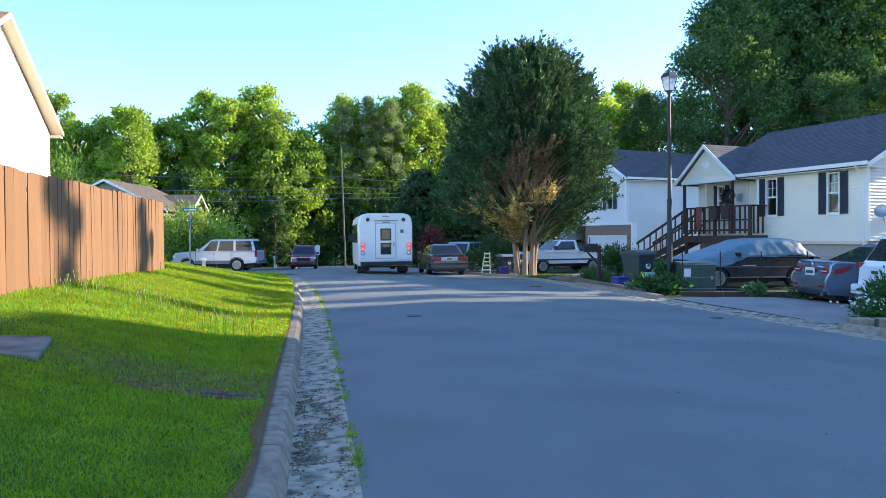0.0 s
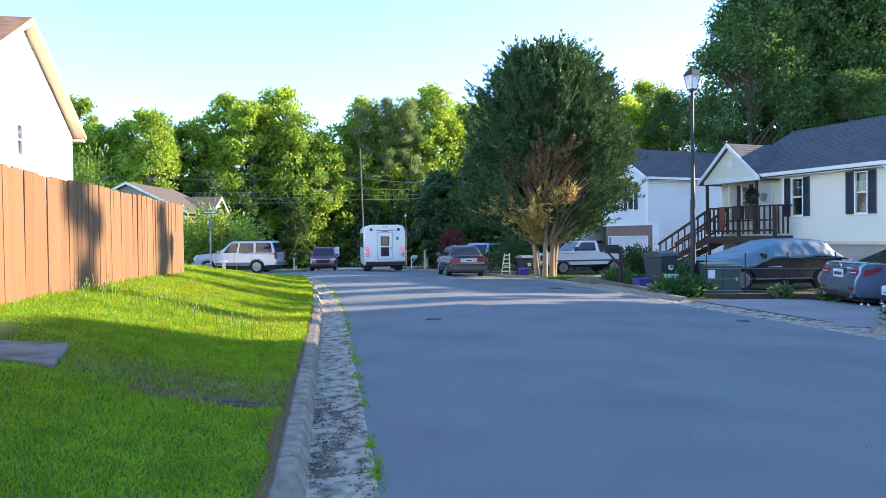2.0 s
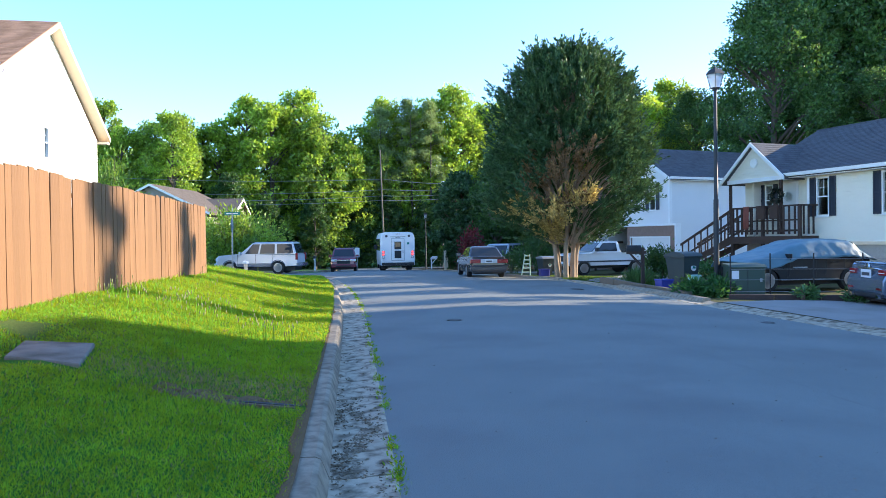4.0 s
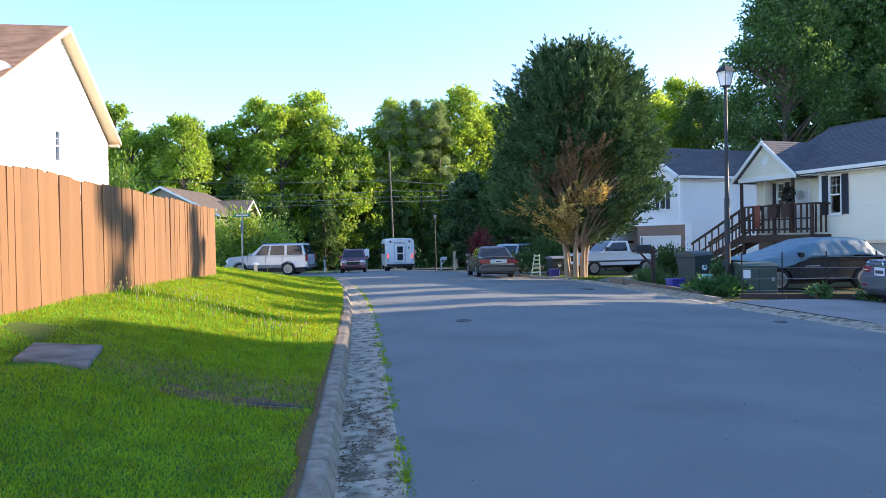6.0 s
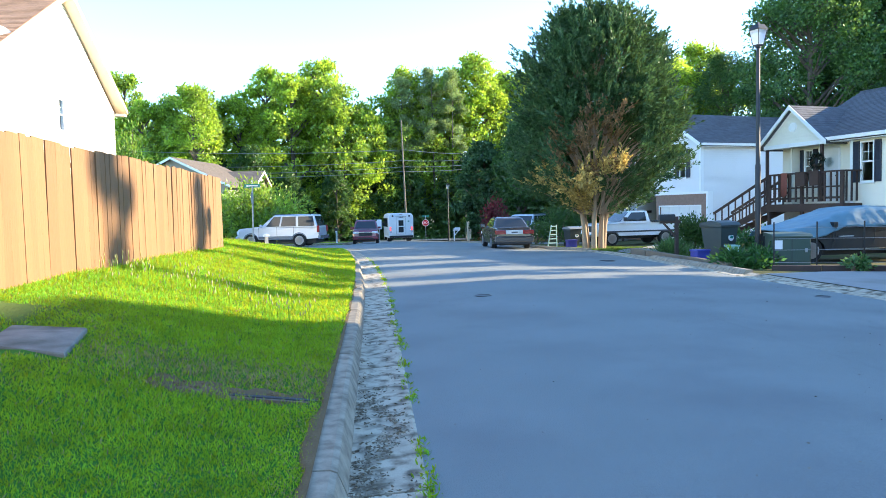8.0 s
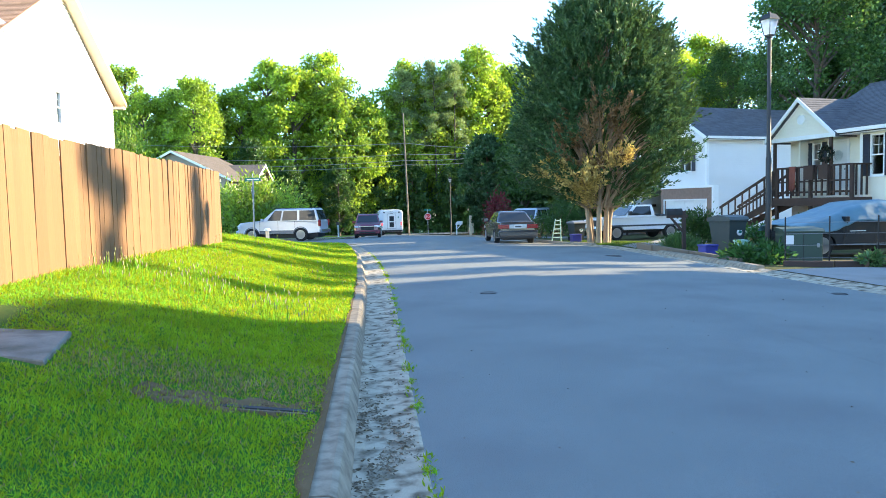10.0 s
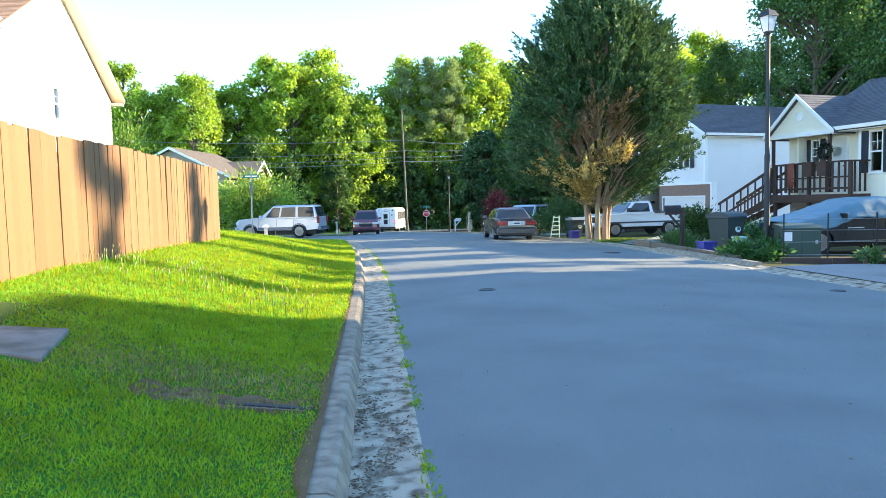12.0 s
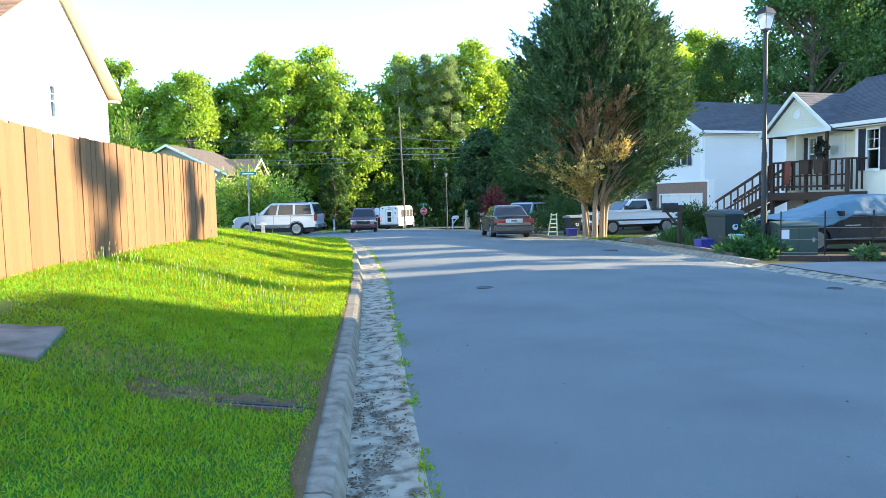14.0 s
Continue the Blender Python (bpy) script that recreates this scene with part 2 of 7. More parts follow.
# ---------------------------------------------------------------- mesh tools
class Mesh:
    """Collects vertices and faces of one mesh."""

    def __init__(self):
        self.v, self.f = [], []

    def add(self, verts, faces, m=None):
        k = len(self.v)
        self.v += [tuple(m @ Vector(p)) if m else tuple(p) for p in verts]
        self.f += [tuple(k + i for i in f) for f in faces]
        return self

    def box(self, x0, x1, y0, y1, z0, z1, m=None, b=0.0):
        if b <= 0:
            vs = [(x, y, z) for z in (z0, z1) for x, y in ((x0, y0), (x1, y0), (x1, y1), (x0, y1))]
            return self.add(vs, [(3, 2, 1, 0), (4, 5, 6, 7), (0, 1, 5, 4), (1, 2, 6, 5), (2, 3, 7, 6), (3, 0, 4, 7)], m)
        bm = bmesh.new()
        bmesh.ops.create_cube(bm, size=1.0)
        for q in bm.verts:
            q.co = Vector(((x0 + x1) / 2 + q.co.x * (x1 - x0), (y0 + y1) / 2 + q.co.y * (y1 - y0), (z0 + z1) / 2 + q.co.z * (z1 - z0)))
        bmesh.ops.bevel(bm, geom=bm.edges[:], offset=b, segments=2, affect="EDGES", profile=0.5)
        bm.verts.index_update()
        self.add([q.co.copy() for q in bm.verts], [[q.index for q in f.verts] for f in bm.faces], m)
        bm.free()
        return self

    def prism(self, poly, a0, a1, axis="y", m=None):
        """A polygon of (u, w) extruded along an axis: y -> (u, a, w), x -> (a, u, w), z -> (u, w, a)."""
        put = {"y": lambda u, w, a: (u, a, w), "x": lambda u, w, a: (a, u, w), "z": lambda u, w, a: (u, w, a)}[axis]
        n = len(poly)
        vs = [put(u, w, a0) for u, w in poly] + [put(u, w, a1) for u, w in poly]
        fs = [tuple(range(n))[::-1], tuple(range(n, 2 * n))] + [(i, (i + 1) % n, n + (i + 1) % n, n + i) for i in range(n)]
        return self.add(vs, fs, m)

    def tube(self, pts, radii, seg=8):
        """A tapering tube along points."""
        pts = [Vector(p) for p in pts]
        vs, fs = [], []
        for i, p in enumerate(pts):
            d = (pts[min(i + 1, len(pts) - 1)] - pts[max(i - 1, 0)]).normalized()
            q = d.to_track_quat("Z", "Y")
            r = radii[i] if hasattr(radii, "__len__") else radii
            vs += [p + q @ Vector((r * math.cos(2 * math.pi * k / seg), r * math.sin(2 * math.pi * k / seg), 0)) for k in range(seg)]
        for i in range(len(pts) - 1):
            for k in range(seg):
                a, b2 = i * seg + k, i * seg + (k + 1) % seg
                fs.append((a, b2, b2 + seg, a + seg))
        fs += [tuple(range(seg))[::-1], tuple(range((len(pts) - 1) * seg, len(pts) * seg))]
        return self.add(vs, fs)

    def lathe(self, prof, m=None, seg=24, axis="z"):
        """Profile of (radius, height) turned round an axis."""
        vs, fs = [], []
        for r, h in prof:
            for k in range(seg):
                a = 2 * math.pi * k / seg
                p = (r * math.cos(a), r * math.sin(a), h)
                vs.append(p if axis == "z" else (p[0], h, p[1]) if axis == "y" else (h, p[0], p[1]))
        for i in range(len(prof) - 1):
            for k in range(seg):
                a, b2 = i * seg + k, i * seg + (k + 1) % seg
                fs.append((a, b2, b2 + seg, a + seg))
        if prof[0][0] > 1e-4:
            fs.append(tuple(range(seg))[::-1])
        if prof[-1][0] > 1e-4:
            fs.append(tuple(range((len(prof) - 1) * seg, len(prof) * seg)))
        return self.add(vs, fs, m)

    def data(self, name, material, smooth=False):
        me = bpy.data.meshes.new(name)
        me.from_pydata([tuple(p) for p in self.v], [], self.f)
        me.materials.append(material)
        bm = bmesh.new()
        bm.from_mesh(me)
        bmesh.ops.recalc_face_normals(bm, faces=bm.faces[:])
        bm.to_mesh(me)
        bm.free()
        if smooth:
            me.shade_smooth()
            me.set_sharp_from_angle(angle=radians(smooth if smooth > 1 else 40))
        return me


def part(name, mesh, material, parent=None, label="", smooth=False, m=None, kind=""):
    """Links a Mesh (or mesh data) as one object under a thing or a part."""
    me = mesh.data(name, material, smooth) if isinstance(mesh, Mesh) else mesh
    ob = new(name, me)
    ob.parent = parent
    if m is not None:
        ob.matrix_basis = m
    return tagged(ob, label=label, kind=kind)


def thing(name, m, label, category, group="", kind=""):
    ob = new(name)
    ob.empty_display_size = 0.2
    ob.matrix_basis = m
    return tagged(ob, label, category, group, kind)


def leaf_data(name, P, D, L, W, material, seed=1):
    """One mesh of leaves: kite-shaped blades at P that point along D."""
    rng = np.random.default_rng(seed)
    n = len(P)
    D = D / (np.linalg.norm(D, axis=1, keepdims=True) + 1e-9)
    R = rng.normal(size=(n, 3))
    S = np.cross(D, R)
    S /= np.linalg.norm(S, axis=1, keepdims=True) + 1e-9
    N = np.cross(D, S)
    L, W = np.broadcast_to(L, n)[:, None], np.broadcast_to(W, n)[:, None]
    V = np.stack([P, P + D * L * 0.45 + S * W * 0.5 + N * W * 0.12, P + D * L, P + D * L * 0.45 - S * W * 0.5 + N * W * 0.12], axis=1).reshape(-1, 3)
    me = bpy.data.meshes.new(name)
    me.vertices.add(4 * n)
    me.vertices.foreach_set("co", V.astype(np.float32).ravel())
    me.loops.add(4 * n)
    me.loops.foreach_set("vertex_index", np.arange(4 * n, dtype=np.int32))
    me.polygons.add(n)
    me.polygons.foreach_set("loop_start", np.arange(0, 4 * n, 4, dtype=np.int32))
    me.update(calc_edges=True)
    me.validate()
    me.materials.append(material)
    return me


def smooth01(a, b, v):
    t = min(1.0, max(0.0, (v - a) / (b - a)))
    return t * t * (3 - 2 * t)


# ---------------------------------------------------------------- ground levels and the street's edges
def road_z(y):
    """The street is level, then falls away towards the main road."""
    return 0.0 if y < 10 else (-0.00045 * (y - 10) ** 2 if y < 51 else -0.756 - 0.0369 * (y - 51) if y < 92 else -2.27)


LEFT_X = [(-40, 0.1), (-10, -0.2), (4, -0.24), (6.5, -0.32), (10.3, -0.43), (14.4, -0.58), (20.5, -0.95), (26, -1.45), (29.5, -1.85), (40, -3.0), (47, -3.4), (70, -3.6), (80, -4)]
RIGHT_X = [(-40, 9.0), (9.3, 8.33), (15.5, 8.0), (23.6, 8.05), (27, 8.0), (29.5, 7.5), (31, 6.9), (35, 6.5), (44, 6.0), (67, 5.2), (80, 5.8)]


def edge(table, y):
    return float(np.interp(y, [a for a, _ in table], [b for _, b in table]))


def left_rise(d, y):
    """Height of the left lawn above the street, d metres in from the kerb."""
    far = 1 - smooth01(20.0, 33.0, y)
    h = 0.14 + far * 0.62 * smooth01(0.0, 3.6, d)
    if 5.4 < y < 7.1 and d < 3.1:
        h = min(h, 0.56)
    return h if y < 33.4 else 0.05


def right_rise(d, y):
    """Height of the right-hand yards above the street."""
    return -0.11 - 0.11 * smooth01(1.5, 5.0, d) + 0.12 * smooth01(6.5, 10.0, d) + 0.25 * smooth01(12, 20, d)


def ground_z(x, y):
    xl, xr = edge(LEFT_X, y), edge(RIGHT_X, y)
    if x < xl:
        return road_z(y) + left_rise(xl - x, y)
    if x > xr:
        return road_z(y) + right_rise(x - xr, y)
    return road_z(y)


def strip(rows, material, name, kind="structure", label="", category="", smooth=True, uneven=0.0):
    """A sheet from rows of points."""
    m = Mesh()
    n = len(rows[0])
    for r in rows:
        m.v += [(x, y, z + uneven * noise.noise((x * 1.3, y * 1.3, 3))) for x, y, z in r]
    m.f = [(i * n + k, i * n + k + 1, (i + 1) * n + k + 1, (i + 1) * n + k) for i in range(len(rows) - 1) for k in range(n - 1)]
    ob = part(name, m, material, smooth=60 if smooth else False)
    return tagged(ob, label, category, kind=kind)


YS = [-60, -40, -25, -15, -10] + [float(v) for v in np.arange(-6, 34, 0.5)] + [float(v) for v in np.arange(34, 92, 2.0)] + [95, 110, 150, 250, 500, 1500]


def past_corner(x, y):
    """Whether a point lies on the street side of the rounded corner kerb."""
    if not 29.5 < y < 33.4:
        return False
    f = min(1.0, (y - 29.5) / 3.6)
    return x > -1.85 - 4.6 * (1 - math.sqrt(1 - f * f)) - 0.1


def build_ground():
    rows = []
    for y in YS:
        xl, xr = edge(LEFT_X, y), edge(RIGHT_X, y)
        r = []
        for d in (1500, 400, 120, 60, 30, 18, 12, 9, 7, 5.5, 4.5, 3.9, 3.3, 2.8, 2.3, 1.9, 1.5, 1.1, 0.8, 0.5, 0.3, 0.16):
            z = road_z(y) + left_rise(d, y) - (0.14 if 33.2 < y < 46.3 else 0.0)
            r.append((xl - d, y, z + (0.012 if d < 0.35 else 0) - (0.4 if past_corner(xl - d, y) else 0)))
        r += [(xl - 0.12, y, road_z(y) - 0.12), (xr + 0.12, y, road_z(y) - 0.26)]
        for d in (0.16, 0.4, 0.8, 1.5, 2.5, 4, 6, 9, 12, 16, 22, 40, 90, 300, 1500):
            r.append((xr + d, y, road_z(y) + right_rise(d, y)))
        rows.append(r)
    ob = strip(rows, SOIL, "ground", label="grassy lawns and yards on both sides of the street", category="ground", uneven=0.02)
    ob.data.materials.append(DRY_VERGE)
    for p in ob.data.polygons:
        c = p.center
        if c.x > edge(RIGHT_X, c.y) - 0.3:
            p.material_index = 1
    return ob


build_ground()
# street surface, falling slightly to both gutters
rows = []
for y in YS[:-6]:
    xl, xr = edge(LEFT_X, y) + 0.44, edge(RIGHT_X, y) - 0.40
    rows.append([(xl + (xr - xl) * k / 8, y, road_z(y) + 0.012 - 0.12 * smooth01(2, 8, k) + 0.05 * (1 - (k / 4 - 1) ** 2)) for k in range(9)])
ROAD = strip(rows, ASPHALT, "road", label="worn blue-grey asphalt street with fine cracks", category="road")
strip([[(-7.2 + (edge(LEFT_X, y) + 7.7) * k / 12, y, road_z(y) + 0.008) for k in range(13)] for y in np.arange(29.2, 33.8, 0.4)], ASPHALT, "corner_road", label="asphalt at the rounded corner of the side street", category="road")
# side street to the left, and the main road across the end
strip([[(x, y, road_z(y) + 0.03) for x in (-60, -30, -15, -8, -5, -3.4, -2.2, -1.0)] for y in np.arange(33.6, 46.7, 1.0)], ASPHALT, "side_road", label="asphalt side street joining from one side", category="road")
strip([[(x, y, road_z(y) + 0.02 + (0.02 if y > 80 else 0)) for x in (-120, -60, -20, -8, 0, 8, 20, 60, 120)] for y in (80.5, 84, 88, 92)], ASPHALT, "main_road", label="asphalt main road crossing the street's end", category="road")


# ---------------------------------------------------------------- kerbs and gutters
def along(table, y0, y1, step):
    n = max(1, round((y1 - y0) / step))
    return [(edge(table, y0 + (y1 - y0) * i / n), y0 + (y1 - y0) * i / n) for i in range(n + 1)]


def kerb_section(pts, profile, name, parent, side, material=CONCRETE, drop=0.0):
    """A length of kerb: a profile of (offset, height) swept along points; side: +1 towards +x."""
    m = Mesh()
    k = len(profile)
    for i, (x, y) in enumerate(pts):
        a, b = pts[max(i - 1, 0)], pts[min(i + 1, len(pts) - 1)]
        t = Vector((b[0] - a[0], b[1] - a[1])).normalized()
        nx, ny = t.y * side, -t.x * side
        m.v += [(x + nx * o, y + ny * o, road_z(y) + drop + h) for o, h in profile]
    n = len(pts)
    for i in range(n - 1):
        for j in range(k):
            a, b = i * k + j, i * k + (j + 1) % k
            m.f.append((a, b, b + k, a + k))
    m.f += [tuple(range(k)), tuple(range((n - 1) * k, n * k))]
    return part(name, m, material, parent)


KERB_PROFILE = [(-0.165, -0.2), (-0.165, 0.140), (-0.145, 0.152), (-0.05, 0.150), (-0.015, 0.135), (0.0, 0.10), (0.035, 0.012), (0.035, -0.2)]
GUTTER_PROFILE = [(0.036, -0.2), (0.036, 0.008), (0.10, 0.000), (0.44, 0.020), (0.46, 0.012), (0.46, -0.2)]
left_kerb = thing("kerb_left", Matrix(), "weathered grey concrete kerb with a stained gutter", "kerb", kind="structure")
joint = 4.38 - 3.05 * 4
while joint < 29:
    a, b = joint + 0.011, joint + 3.05 - 0.011
    pts = along(LEFT_X, a, min(b, 29.5), 0.6)
    kerb_section([(x, yy) for x, yy in pts], KERB_PROFILE, "kerb_stone", left_kerb, 1)
    kerb_section([(x, yy) for x, yy in pts], GUTTER_PROFILE, "gutter_slab", left_kerb, 1, GUTTER)
    joint += 3.05
corner = [(-1.85 - 4.6 * (1 - math.cos(radians(a))), 29.5 + 3.6 * math.sin(radians(a))) for a in range(0, 91, 9)] + [(-12.0, 33.2), (-40.0, 33.4)]
kerb_section(corner, KERB_PROFILE, "kerb_stone", left_kerb, 1)
kerb_section(corner[:-2], GUTTER_PROFILE, "gutter_slab", left_kerb, 1, GUTTER)
right_kerb = thing("kerb_right", Matrix(), "low grey concrete kerb beside the driveways", "kerb", kind="structure")
LOW_PROFILE = [(-0.20, -0.2), (-0.20, 0.10), (-0.17, 0.115), (-0.06, 0.11), (-0.01, 0.09), (0.05, 0.014), (0.05, -0.2)]
FLAT_PROFILE = [(-0.16, -0.2), (-0.16, 0.045), (-0.14, 0.05), (0.05, 0.016), (0.05, -0.2)]
LOWGUT_PROFILE = [(0.051, -0.2), (0.051, 0.010), (0.38, 0.022), (0.42, 0.010), (0.42, -0.2)]
joint = -8.0
while joint < 76:
    pts = along(RIGHT_X, joint + 0.006, joint + 3.044, 0.6)
    dropped = any(a < joint + 1.5 < b for a, b in ((9.8, 16.6), (23.4, 27.4), (39.5, 44.3)))
    kerb_section(pts, FLAT_PROFILE if dropped else LOW_PROFILE, "kerb_stone", right_kerb, -1, GUTTER if dropped else CONCRETE, drop=-0.12)
    kerb_section(pts, LOWGUT_PROFILE, "gutter_slab", right_kerb, -1, GUTTER, drop=-0.12)
    joint += 3.05
far_kerb = thing("kerb_far", Matrix(), "pale concrete kerb along the far part of the street", "kerb", kind="structure")
kerb_section([(-30, 46.9), (-12, 46.8), (-6.8, 46.7), (-4.9, 47.3), (-3.8, 48.8)] + along(LEFT_X, 50, 78, 4), KERB_PROFILE, "kerb_stone", far_kerb, 1)
kerb_section([(-120, 92.1), (-40, 92.1), (0, 92.1), (40, 92.1), (120, 92.1)], KERB_PROFILE, "kerb_stone", far_kerb, 1)


# ---------------------------------------------------------------- wooden fence
def build_fence():
    fence = thing("fence", Matrix(), "tall weathered cedar privacy fence of vertical boards", "fence")
    shapes = []
    for k in range(6):
        w, h = 0.139, 1.64 + 0.004 * k
        m = Mesh().prism([(-w / 2, -0.12), (w / 2, -0.12), (w / 2, h - 0.006), (w / 2 - 0.006, h), (-w / 2 + 0.006, h + 0.004), (-w / 2, h - 0.003)], -0.009, 0.009, "x")
        shapes.append(m.data("plank", CEDAR_WOOD))
    rnd = random.Random(4)
    y = 17.5
    i = 0
    while y > -4:
        x = -3.92 + 0.02 * math.sin(y * 1.7)
        z = ground_z(x, y) - 0.03 + 0.012 * math.sin(y * 2.3)
        part("plank", shapes[rnd.randrange(6)], CEDAR_WOOD, fence, m=pose(x + rnd.uniform(-0.004, 0.006), y - 0.07, z + rnd.uniform(-0.004, 0.004), rnd.uniform(-0.2, 0.2), rnd.uniform(-0.4, 0.4), rnd.uniform(-1.2, 1.2)))
        y -= 0.1395 + rnd.choice((0.0, 0.0, 0.001, 0.002, 0.004))
        i += 1
    # return of the fence at its corner, towards the house
    x = -4.0
    while x > -9.6:
        z = ground_z(x, 17.45) - 0.03
        part("plank", shapes[rnd.randrange(6)], CEDAR_WOOD, fence, m=pose(x - 0.07, 17.46, z, rnd.uniform(-0.3, 0.3), 0, 90))
        x -= 0.143
    for k, h in enumerate((0.35, 0.9, 1.4)):
        part("rail", Mesh().tube([(-3.985, 17.1, ground_z(-3.98, 17.1) + h), (-3.99, 8, ground_z(-3.98, 8) + h), (-3.99, -4, ground_z(-3.98, -4) + h)], 0.035, 4), CEDAR_WOOD, fence)
    for k in range(9):
        py = 17.0 - 2.44 * k
        part("post", Mesh().box(-4.12, -4.03, py - 0.045, py + 0.045, ground_z(-4.05, py) - 0.3, ground_z(-4.05, py) + 1.55), CEDAR_WOOD, fence)


build_fence()


# ---------------------------------------------------------------- houses
def cut(spans, a, b):
    out = []
    for s, e in spans:
        if b <= s or a >= e:
            out.append((s, e))
        else:
            if a > s:
                out.append((s, a))
            if b < e:
                out.append((b, e))
    return out


def siding(u0, u1, z0, z1, holes=(), gable=None, lap=0.115):
    """Lap siding in the plane y = 0 of its own space, facing -y; gable: (apex u, apex z, eave z) closes a triangle on top."""
    m = Mesh()
    z = z0
    top = gable[1] if gable else z1
    while z < top - 0.02:
        h = min(lap, top - z)
        a, b = u0, u1
        if gable and z + h > gable[2]:
            f = max(0.0, z + h * 0.35 - gable[2]) / (gable[1] - gable[2])
            a, b = u0 + (gable[0] - u0) * f, u1 + (gable[0] - u1) * f
        spans = [(a, b)] if b - a > 0.03 else []
        for ha, hb, hz0, hz1 in holes:
            if z + h / 2 > hz0 and z + h / 2 < hz1:
                spans = cut(spans, ha, hb)
        for s, e in spans:
            m.add([(s, -0.045, z), (e, -0.045, z), (e, -0.008, z + h), (s, -0.008, z + h), (s, 0.06, z), (e, 0.06, z), (e, 0.06, z + h), (s, 0.06, z + h)],
                  [(0, 1, 2, 3), (0, 4, 5, 1), (5, 4, 7, 6), (3, 2, 6, 7), (0, 3, 7, 4), (1, 5, 6, 2)])
        z += lap
    return m


def window(parent, m, w, h, rows=2, cols=2, shutters=0.0, curtain=False, sash=True, frame_mat=TRIM):
    """A window in the plane y = 0 of its pose, its lower left corner at the origin."""
    win = part("window", Mesh().box(0, w, -0.07, 0.05, -0.05, 0).box(0, w, -0.07, 0.05, h - 0.045, h).box(0, 0.05, -0.07, 0.05, 0, h - 0.045).box(w - 0.05, w, -0.07, 0.05, 0, h - 0.045), frame_mat, parent, m=m)
    part("pane", Mesh().box(0.05, w - 0.05, 0.012, 0.02, 0, h - 0.045), GLASS, win)
    if sash:
        part("sash_rail", Mesh().box(0.05, w - 0.05, -0.03, 0.03, h / 2 - 0.03, h / 2 + 0.02), frame_mat, win)
    bars = Mesh()
    lo, hi = (h / 2 + 0.02, h - 0.045) if sash else (0, h - 0.045)
    for k in range(1, cols):
        x = 0.05 + (w - 0.1) * k / cols
        bars.box(x - 0.009, x + 0.009, -0.005, 0.008, lo, hi)
    for k in range(1, rows):
        z = lo + (hi - lo) * k / rows
        bars.box(0.05, w - 0.05, -0.004, 0.009, z - 0.009, z + 0.009)
    if bars.v:
        part("glazing_bar", bars, frame_mat, win)
    part("window_sill", Mesh().box(-0.03, w + 0.03, -0.09, 0.02, -0.08, -0.05), frame_mat, win)
    if curtain:
        c = Mesh()
        n = 24
        for i in range(n + 1):
            x = 0.06 + (w - 0.12) * i / n
            yy = 0.12 + 0.015 * math.sin(i * 1.9)
            c.v += [(x, yy, h * 0.5), (x, yy, h - 0.05), (x, yy + 0.004, h * 0.5), (x, yy + 0.004, h - 0.05)]
        for i in range(n):
            a = i * 4
            c.f += [(a, a + 4, a + 5, a + 1), (a + 2, a + 3, a + 7, a + 6)]
        part("curtain", c, CURTAIN, win, "cream curtain drawn in the upper sash")
    if shutters:
        for sx in (-shutters - 0.02, w + 0.02):
            s = Mesh().box(sx, sx + 0.05, -0.09, -0.055, -0.03, h + 0.02).box(sx + shutters - 0.05, sx + shutters, -0.09, -0.055, -0.03, h + 0.02)
            for zz in (-0.03, h * 0.48, h - 0.05):
                s.box(sx + 0.05, sx + shutters - 0.05, -0.09, -0.055, zz, zz + 0.07)
            k = 0.05
            while k < h - 0.07:
                s.add([(sx + 0.05, -0.086, k), (sx + shutters - 0.05, -0.086, k), (sx + shutters - 0.05, -0.064, k + 0.05), (sx + 0.05, -0.064, k + 0.05)], [(0, 1, 2, 3)])
                k += 0.055
            s.box(sx + 0.05, sx + shutters - 0.05, -0.064, -0.056, 0.0, h - 0.02)
            part("shutter", s, SHUTTER, win, "dark navy louvred shutter")
    return win


def roof_plane(u0, u1, a, b, thick=0.14, course=0.15):
    """Shingled slope from the eave a=(v, z) to the ridge b=(v, z), between u0 and u1: a deck with lapped courses."""
    m = Mesh()
    va, za = a
    vb, zb = b
    n = max(2, round(math.hypot(vb - va, zb - za) / course))
    nrm = Vector((0, -(zb - za), abs(vb - va))).normalized() * (1 if vb > va else 1)
    if vb < va:
        nrm = Vector((0, (zb - za), abs(vb - va))).normalized()
    rnd = random.Random(int(abs(u0 * 10 + za * 100)))
    m.add([(u, va + (vb - va) * f, za + (zb - za) * f - d) for d in (0, thick) for u, f in ((u0, 0), (u1, 0), (u1, 1), (u0, 1))], [(0, 1, 2, 3), (7, 6, 5, 4), (0, 4, 5, 1), (1, 5, 6, 2), (2, 6, 7, 3), (3, 7, 4, 0)])
    for i in range(n):
        f0, f1 = i / n, min(1.0, (i + 1.12) / n)
        u = u0 - rnd.uniform(0, 0.3)
        while u < u1:
            e = min(u1, u + rnd.uniform(0.25, 0.42))
            s = max(u0, u)
            if e - s > 0.03:
                p = [Vector((s, va + (vb - va) * f0, za + (zb - za) * f0)) + nrm * 0.014, Vector((e, va + (vb - va) * f0, za + (zb - za) * f0)) + nrm * 0.014,
                     Vector((e, va + (vb - va) * f1, za + (zb - za) * f1)) + nrm * 0.003, Vector((s, va + (vb - va) * f1, za + (zb - za) * f1)) + nrm * 0.003]
                q = [p[0] - nrm * 0.012, p[1] - nrm * 0.012]
                m.add(p + q, [(0, 1, 2, 3), (0, 4, 5, 1)])
            u = e + 0.004
    return m


